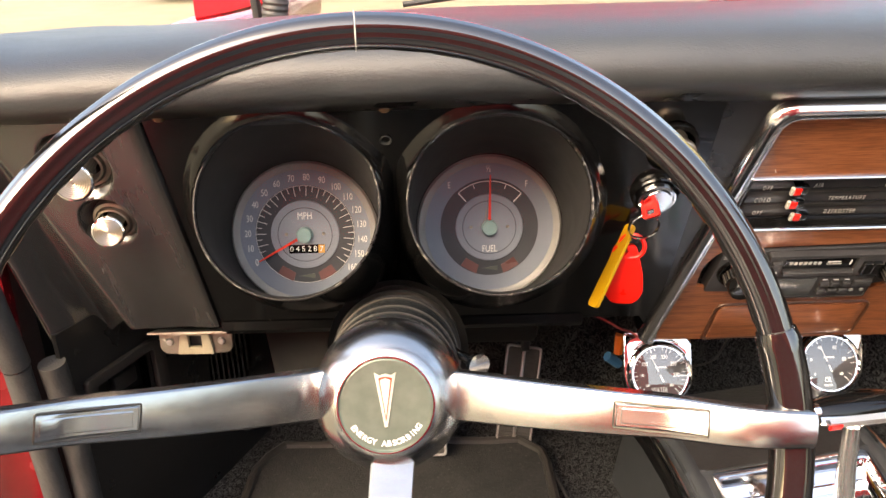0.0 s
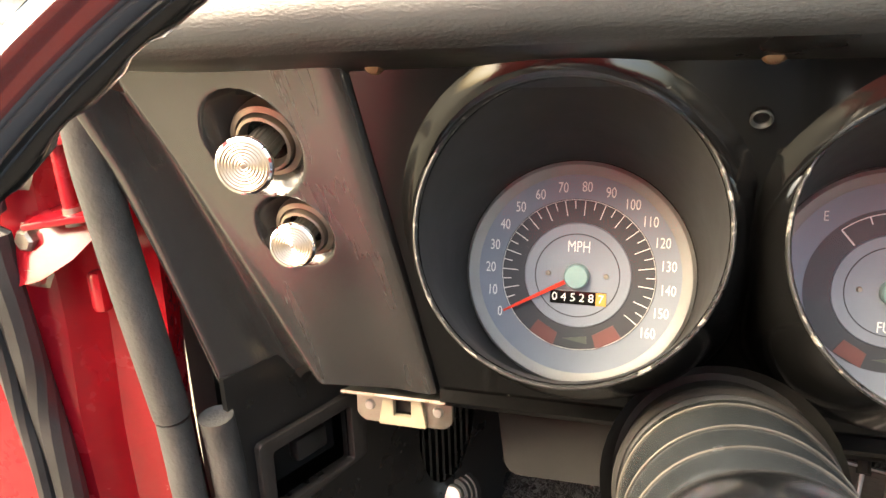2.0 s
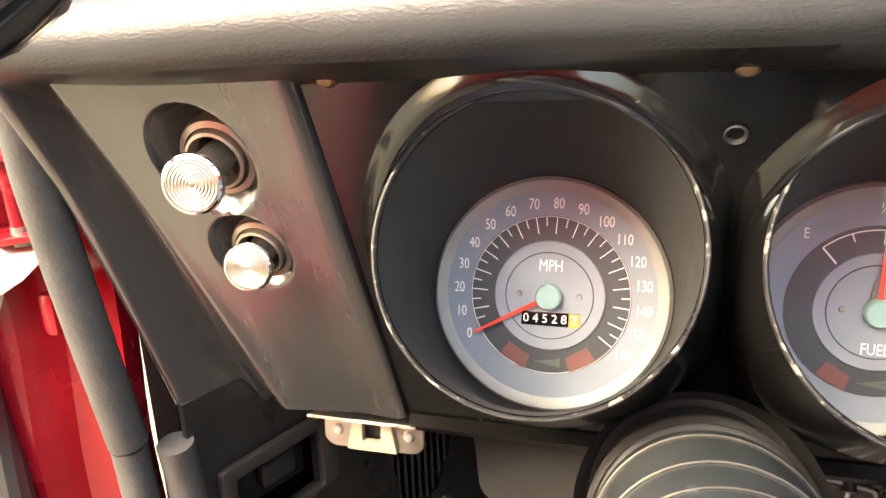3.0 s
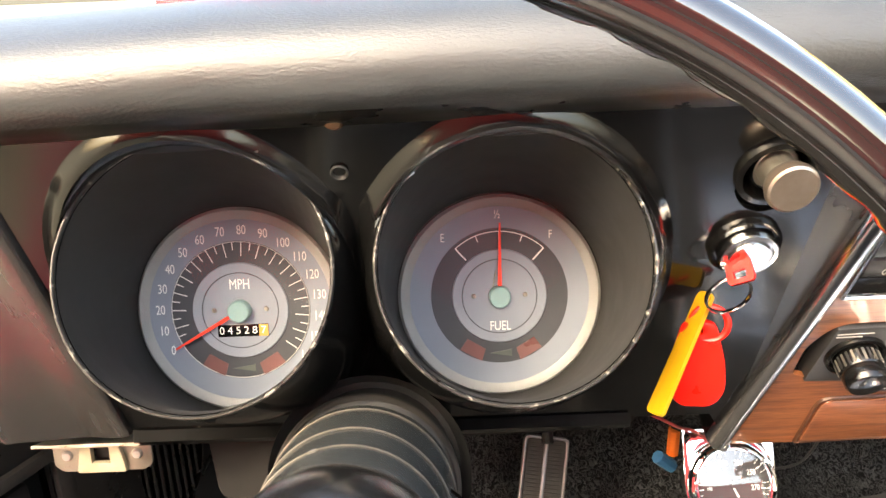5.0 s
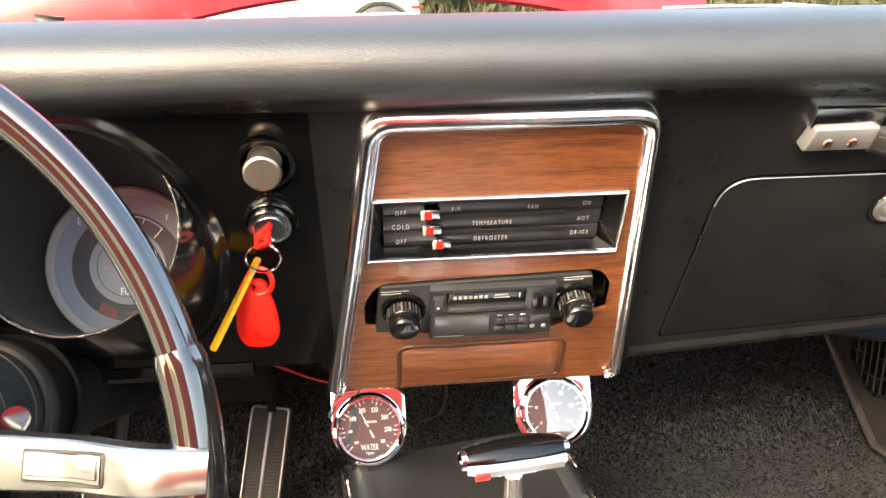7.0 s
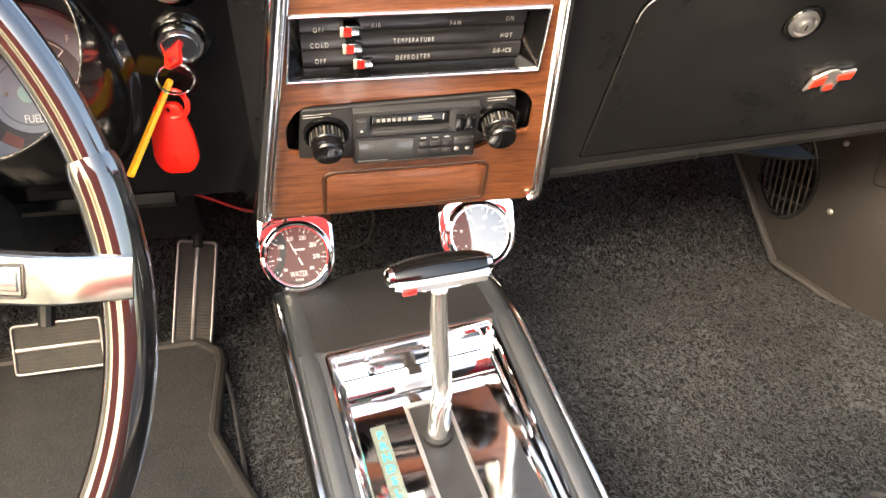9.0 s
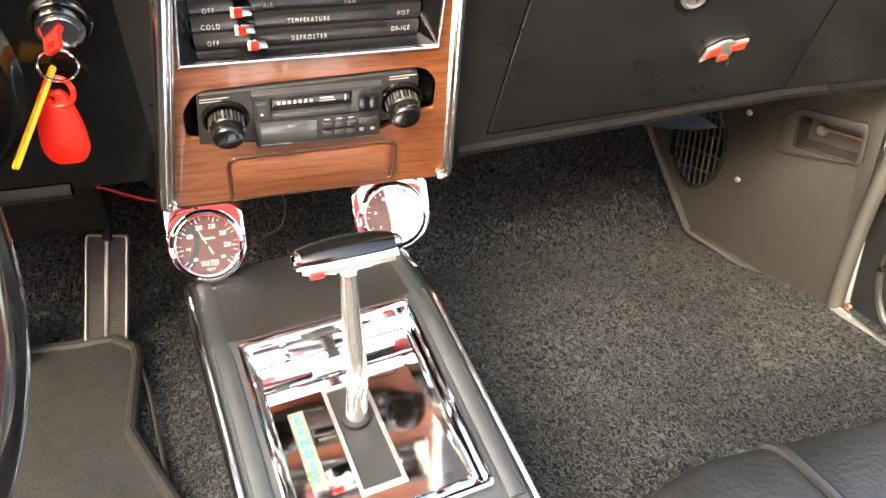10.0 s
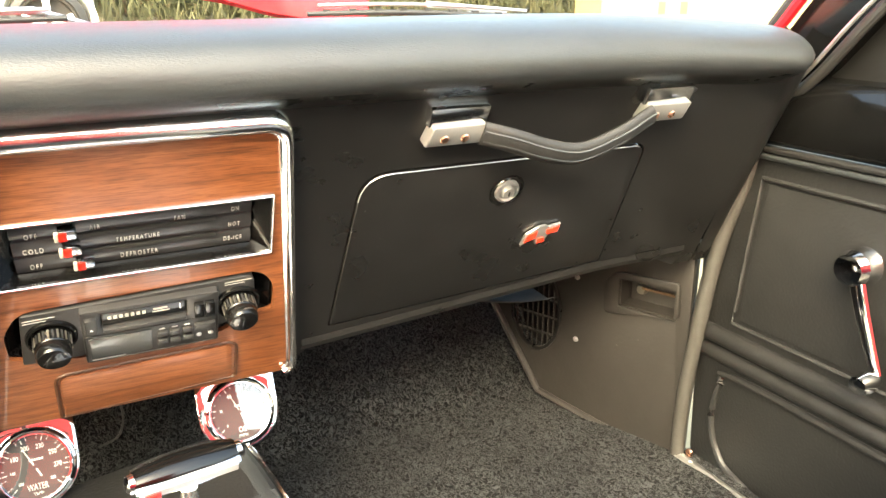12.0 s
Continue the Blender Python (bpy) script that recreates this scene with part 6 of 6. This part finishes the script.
part("wire", tube(curve_pts([(0.18, 0.02, 0.455), (0.20, 0.03, 0.44), (0.22, 0.05, 0.42), (0.235, 0.06, 0.41), (0.245, 0.05, 0.405)], 5), 0.0013, 6), surf("red_wire", (0.25, 0.01, 0.01), (0.3, 0.015, 0.015), 90, 0.4), wires)
part("wire", tube(curve_pts([(0.33, 0.06, 0.42), (0.345, 0.08, 0.39), (0.34, 0.10, 0.35), (0.32, 0.12, 0.33)], 5), 0.0013, 6), RUBBER, wires)
part("connector", tube([(0.237, 0.113, 0.379), (0.237, 0.115, 0.354)], 0.0053, 8), ORANGEWIRE, wires, "orange connector")
part("connector", tube([(0.227, 0.124, 0.345), (0.242, 0.129, 0.331)], 0.006, 8), BLUEWIRE, wires, "blue connector")

# ---- left kick panel, jamb and door opening ----
lk = thing("footwell_trim_panel", (-0.29, 0.05, 0.17), "black kick panel with pull pocket and slatted vent", "kick panel")
LK = frame_m((-0.312, -0.030, 0.0), (0.375, 0.927, 0), (0, 0, 1))    # x runs forward, y up, z into the cabin
part("panel", plate([(0.0, 0.13), (0.46, 0.13), (0.46, 0.47), (0.0, 0.47)], [rect(0.030, 0.352, 0.105, 0.402, 0.003), ellipse(0.235, 0.32, 0.042, 0.064, 36)], 0.005, LK), SATIN, lk)
part("pocket_rim", plate(round_poly([(0.016, 0.342), (0.122, 0.350), (0.122, 0.404), (0.105, 0.412), (0.016, 0.412)], 0.006), [rect(0.028, 0.353, 0.106, 0.401, 0.003)], 0.006, LK, 0.0015, 0.007), KICK, lk, "worn grey pocket rim")
part("pocket_back", box(0.10, 0.06, 0.003, LK @ Matrix.Translation((0.066, 0.377, -0.03))), DARK, lk)
part("pull_lever", box(0.032, 0.020, 0.012, LK @ Matrix.Translation((0.072, 0.382, -0.008)), 0.004), SATIN, lk)
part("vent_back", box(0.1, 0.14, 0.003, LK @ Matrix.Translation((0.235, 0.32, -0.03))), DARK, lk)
for k in range(8):
    x = 0.202 + k * 0.0095
    h = 0.062 * math.sqrt(max(0.04, 1 - ((x - 0.235) / 0.042) ** 2))
    part("louvre", box(0.0024, 2 * h, 0.012, LK @ Matrix.Translation((x, 0.32, -0.006)) @ Matrix.Rotation(radians(-30), 4, "Y")), SATIN, lk)
jl = [(-0.338, -0.085, 0.67), (-0.344, -0.075, 0.62), (-0.345, -0.062, 0.545), (-0.343, -0.047, 0.45)]
single("windlace_left", tube(curve_pts(jl, 8), 0.0125, 14), WINDLACE, "grey grained vinyl windlace with a cut end", "windlace", kind="structure")
single("windlace_left", tube(curve_pts([(-0.343, -0.047, 0.447), (-0.342, -0.045, 0.40), (-0.338, -0.045, 0.32), (-0.33, -0.05, 0.17)], 6), 0.0115, 14), WINDLACE, "grey grained vinyl windlace with a cut end", "windlace", kind="structure")
single("pillar_trim_left", tube(curve_pts([(-0.318, -0.035, 0.445), (-0.318, -0.03, 0.40), (-0.316, -0.03, 0.30), (-0.312, -0.04, 0.17)], 6), 0.012, 14), WINDLACE, "grey rounded trim beside the kick panel", "trim", kind="structure")

jamb = thing("door_jamb", (-0.40, -0.02, 0.3), "red painted door jamb with hinge brackets and bolts", "door jamb")
rows = []
for z in np.linspace(0.12, 0.78, 24):
    rows.append([Vector((x, y + 0.006 * noise.noise((x * 20, z * 8, 3)), z)) for x, y in ((-0.345, -0.035), (-0.352, -0.01), (-0.37, 0.0), (-0.40, 0.0), (-0.42, -0.006), (-0.435, -0.03), (-0.47, -0.04), (-0.56, -0.045))])
part("sheet", loft(rows), RED, jamb)
for z in (0.632, 0.582):
    hg = part("hinge_leaf", bm_join(box(0.055, 0.04, 0.005, pose(-0.405, -0.03, z, 4, -8, 10), 0.0015)), RED, jamb, "chipped red hinge leaf")
part("hinge_pin", tube([(-0.402, -0.038, 0.64), (-0.400, -0.038, 0.585)], 0.0055, 12), RED, jamb)
part("pin_head", tube([(-0.400, -0.038, 0.588), (-0.3995, -0.038, 0.576)], 0.0062, 12), ZINC, jamb)
part("hinge_arm", loft([[Vector((x, y, z)) for x, y, z in r] for r in (((-0.38, -0.035, 0.575), (-0.44, -0.035, 0.58)), ((-0.40, -0.045, 0.555), (-0.45, -0.045, 0.555)), ((-0.425, -0.05, 0.54), (-0.46, -0.05, 0.53)))]), RED, jamb, "worn red hinge arm")
for y, z in ((-0.036, 0.565), (-0.036, 0.608), (-0.036, 0.54)):
    part("bolt", lathe([(0, 0.009), (0.006, 0.009), (0.0078, 0.007), (0.0078, 0.001), (0.012, 0.0)], frame_m((-0.437, y - 0.002, z), (1, 0, 0), (0, 0, 1)), 6), ZINC, jamb, "hex bolt head", 20)
part("latch", bm_join(box(0.012, 0.012, 0.03, pose(-0.402, -0.025, 0.525), 0.004)), RED, jamb)
ws = curve_pts([(-0.455, -0.05, 0.62), (-0.455, -0.05, 0.54), (-0.452, -0.045, 0.45), (-0.445, -0.045, 0.38), (-0.435, -0.05, 0.2)], 6)
single("weatherstrip", tube(ws, 0.011, 10), RUBBER, "black rubber door weatherstrip", "weatherstrip", kind="structure")
single("weatherstrip", tube([p + Vector((-0.012, -0.01, 0)) for p in ws], 0.006, 8), RUBBER, "black rubber door weatherstrip", "weatherstrip", kind="structure")
single("pillar_left", tube(curve_pts([(-0.36, 0.0, 0.66), (-0.375, -0.10, 0.76), (-0.37, -0.24, 0.88), (-0.34, -0.42, 1.02), (-0.30, -0.53, 1.09)], 6), 0.034, 14, flat=0.7), SATIN, "black painted windscreen pillar", "pillar", kind="structure")
single("sill_left", box(0.10, 1.4, 0.06, pose(-0.39, -0.75, 0.14), 0.012), RED, "red painted door sill", "sill", kind="structure")

# ---- outside ----
GZ = -0.22


def ground_z(x, y):
    return GZ + max(0.0, y - 1.6) * 0.075 if y < 12 else GZ + 0.78 + (y - 12) * 0.004


ys = [-60, -20, -5, -2, 0, 1, 1.6, 2.5, 4, 6, 8, 10, 12, 20, 60, 200]
single("ground", loft([[(x, y, ground_z(x, y)) for x in np.linspace(-120, 120, 25)] for y in ys]), ASPHALT, "pale sunlit gravel yard", "ground", kind="structure")

# raised bonnet seen through the windscreen
hood = thing("bonnet", (0.33, 0.84, 0.7), "raised red car bonnet hinged at the cowl", "car bonnet")
edge = curve_pts([(-0.400, 0.83, 0.676), (-0.32, 0.83, 0.690), (-0.18, 0.84, 0.722), (0.10, 0.86, 0.783), (0.35, 0.87, 0.795), (0.60, 0.86, 0.768), (0.72, 0.84, 0.738), (0.838, 0.83, 0.723), (0.901, 0.83, 0.732)], 5)
rows = []
for t in np.linspace(0, 1, 10):
    rows.append([p + Vector(((p.x - 0.34) * 0.05 * t, 0.95 * t, 0.78 * t + 0.05 * math.sin(math.pi * t))) for p in edge])
part("skin", thicken(loft(rows), 0.012), REDPANEL, hood)
part("rear_flange", loft([[p + Vector((0, dy, dz)) for p in edge] for dy, dz in ((0.02, 0.12), (-0.004, 0.03), (-0.006, -0.010), (0.004, -0.016), (0.04, -0.010), (0.06, 0.06))]), REDPANEL, hood, "folded rear edge")
for x in (-0.325, 0.98):
    part("hinge", bm_join(box(0.012, 0.03, 0.16, pose(x + 0.06, 0.74, 0.65, 20), 0.003), box(0.010, 0.03, 0.16, pose(x + 0.095, 0.77, 0.65, -14), 0.003)), WINDLACE, hood, "grey hinge arm")
hose = thing("ribbed_hose", (-0.247, 0.72, 0.58), "grey ribbed hose behind the windscreen", "hose")
part("hose", lathe([(0.021 + (0.0022 if k % 2 else 0.0), 0.0048 * k) for k in range(38)], pose(-0.247, 0.72, 0.58, 0, 8, 0), 24), WINDLACE, hose)
body = thing("front_wings", (0.34, 0.9, 0.4), "red painted cowl and front wings of the car", "car body")
part("cowl", loft([[Vector((x, y, z)) for x in np.linspace(-0.45, 1.13, 12)] for y, z in ((0.46, 0.640), (0.52, 0.645), (0.60, 0.645), (0.64, 0.62))]), REDPANEL, body, "red cowl panel")
for x in (-0.42, 1.10):
    part("wing", box(0.16, 1.5, 0.10, pose(x, 1.35, 0.60), 0.03, 3), REDPANEL, body)
part("engine_bay", box(1.3, 1.3, 0.3, pose(0.34, 1.35, 0.42), 0.02), DARK, body, "dark engine bay")

screen_rows = [[Vector((x, y + 0.05 * (1 - ((x - 0.33) / 0.7) ** 2), z)) for x in np.linspace(-0.34, 0.99, 16)] for y, z in ((0.40, 0.66), (0.10, 0.80), (-0.22, 0.96), (-0.48, 1.09))]
ws_ob = single("windscreen", loft(screen_rows), GLASS, "clear curved windscreen glass", "windscreen", kind="structure")
ws_ob.visible_shadow = False


def wiper(p0, p1, p2):
    w = thing("wiper", p0, "black windscreen wiper with a bright arm", "wiper", group="wipers")
    a, b = Vector(p0), Vector(p1)
    part("blade", tube([a.lerp(b, t) + Vector((0, 0, 0.006 * math.sin(math.pi * t))) for t in np.linspace(0, 1, 8)], 0.004, 8), RUBBER, w)
    part("carrier", tube([a.lerp(b, t) + Vector((0, 0.004, 0.011 + 0.006 * math.sin(math.pi * t))) for t in np.linspace(0.05, 0.95, 8)], 0.0026, 8), ALU, w, "bright carrier")
    part("arm", tube([a.lerp(b, 0.5) + Vector((0, 0.004, 0.018)), a.lerp(b, 0.9) + Vector((0, 0.03, 0.012)), Vector(p2)], 0.0045, 8), ALU, w)
    for k in range(9):
        part("claw", box(0.010, 0.006, 0.004, Matrix.Translation(a.lerp(b, 0.08 + k * 0.105) + Vector((0, 0, 0.004 + 0.006 * math.sin(math.pi * (0.08 + k * 0.105)))))), RUBBER, w)


wiper((-0.005, 0.44, 0.712), (0.36, 0.46, 0.735), (0.46, 0.54, 0.70))
wiper((0.66, 0.44, 0.735), (1.0, 0.38, 0.722), (0.55, 0.52, 0.70))

# white car beyond
car = thing("parked_car", (-0.6, 7.6, 0.2), "white parked car with silver alloy wheels", "car")
side = round_poly([(-2.6, 0.36), (1.02, 0.36), (1.08, 0.55), (1.06, 0.95), (0.7, 1.05), (0.35, 1.5), (-1.6, 1.5), (-2.2, 1.05), (-2.6, 0.95)], 0.12)
cm = frame_m((-0.28, 7.45, -0.02), (1, 0, 0), (0, 0, 1))
part("body", plate(side, [ellipse(0.72 - 0.05, 0.545, 0.37, 0.37, 30)], 1.6, cm, 0.05), WHITECAR, car)
part("window", plate(round_poly([(-1.9, 1.02), (0.4, 1.02), (0.2, 1.42), (-1.5, 1.42)], 0.06), (), 0.01, cm, 0, 0.012), SMOKED, car)
wh = part("wheel", lathe([(0.33, -0.2), (0.345, -0.1), (0.33, -0.02), (0.27, -0.005), (0.25, -0.02)], at(cm, 0.67, 0.545, 0.0), 40), RUBBER, car, "black tyre")
part("rim", lathe([(0.255, -0.01), (0.25, -0.002), (0.235, -0.006), (0.225, -0.09), (0.0, -0.10)], at(cm, 0.67, 0.545, 0.0), 40), KICK, wh)
for k in range(5):
    part("rim_spoke", box(0.20, 0.06, 0.03, at(cm, 0.67, 0.545, -0.012) @ Matrix.Rotation(radians(90 + 72 * k), 4, "Z") @ Matrix.Translation((0.125, 0, 0)), 0.008), WHITECAR, wh, "silver spoke")
part("tail_light", box(0.12, 0.02, 0.14, at(cm, 1.03, 0.86, 0.0), 0.02), REDPLASTIC, car, "red tail light")

# hedge of many leaves and dry grass
rng = random.Random(4)
for nm, mat, x0, x1, y0, z0, z1, cnt, lab in (("hedge", HEDGE, 0.4, 12.0, 10.2, 0.45, 2.6, 2600, "unkempt green and brown hedge"), ("dry_grass", STRAW, 0.4, 12.0, 9.4, 0.40, 0.85, 3000, "dry yellow grass along the hedge")):
    vs, fs = [], []
    for k in range(cnt):
        c = Vector((rng.uniform(x0, x1), y0 + rng.uniform(-0.5, 0.9), rng.uniform(z0, z1)))
        d1 = Vector((rng.uniform(-1, 1), rng.uniform(-1, 1), rng.uniform(-0.3, 1) + (1.6 if nm == "dry_grass" else 0))).normalized()
        d2 = d1.cross(Vector((rng.uniform(-1, 1), rng.uniform(-1, 1), rng.uniform(-1, 1)))).normalized()
        a, b = (0.16, 0.09) if nm == "hedge" else (0.13, 0.009)
        i0 = len(vs)
        vs += [tuple(c - d1 * a), tuple(c + d2 * b), tuple(c + d1 * a), tuple(c - d2 * b)]
        fs.append((i0, i0 + 1, i0 + 2, i0 + 3))
    me = bpy.data.meshes.new(nm)
    me.from_pydata(vs, [], fs)
    me.materials.append(mat)
    tagged(new(nm, me), lab, "hedge" if nm == "hedge" else "grass", kind="stuff")
single("hedge_bank", box(13, 0.3, 2.6, pose(6.5, 11.3, 1.3)), HEDGE, "dense shaded hedge behind", "hedge", kind="structure")

# pale hoarding with upright lettering shown as bars
sign = thing("hoarding", (7.5, 7.0, 0.3), "pale yellow hoarding with two columns of upright writing", "hoarding")
sm = frame_m((6.55, 6.6, 0.2), (0.72, -0.69, 0), (0, 0, 1))
part("board", box(3.4, 3.2, 0.05, sm @ Matrix.Translation((0.9, 1.3, 0))), BUFF, sign)
part("edge_board", box(0.3, 3.2, 0.06, sm @ Matrix.Translation((-0.65, 1.3, 0.01))), BUFFTEXT, sign, "darker yellow edge")
for c, x in ((0, 0.18), (1, 0.42)):
    for k in range(9):
        part("writing_bar", box(0.075, 0.13, 0.01, sm @ Matrix.Translation((x, 0.2 + k * 0.19, 0.031))), BUFFTEXT, sign)
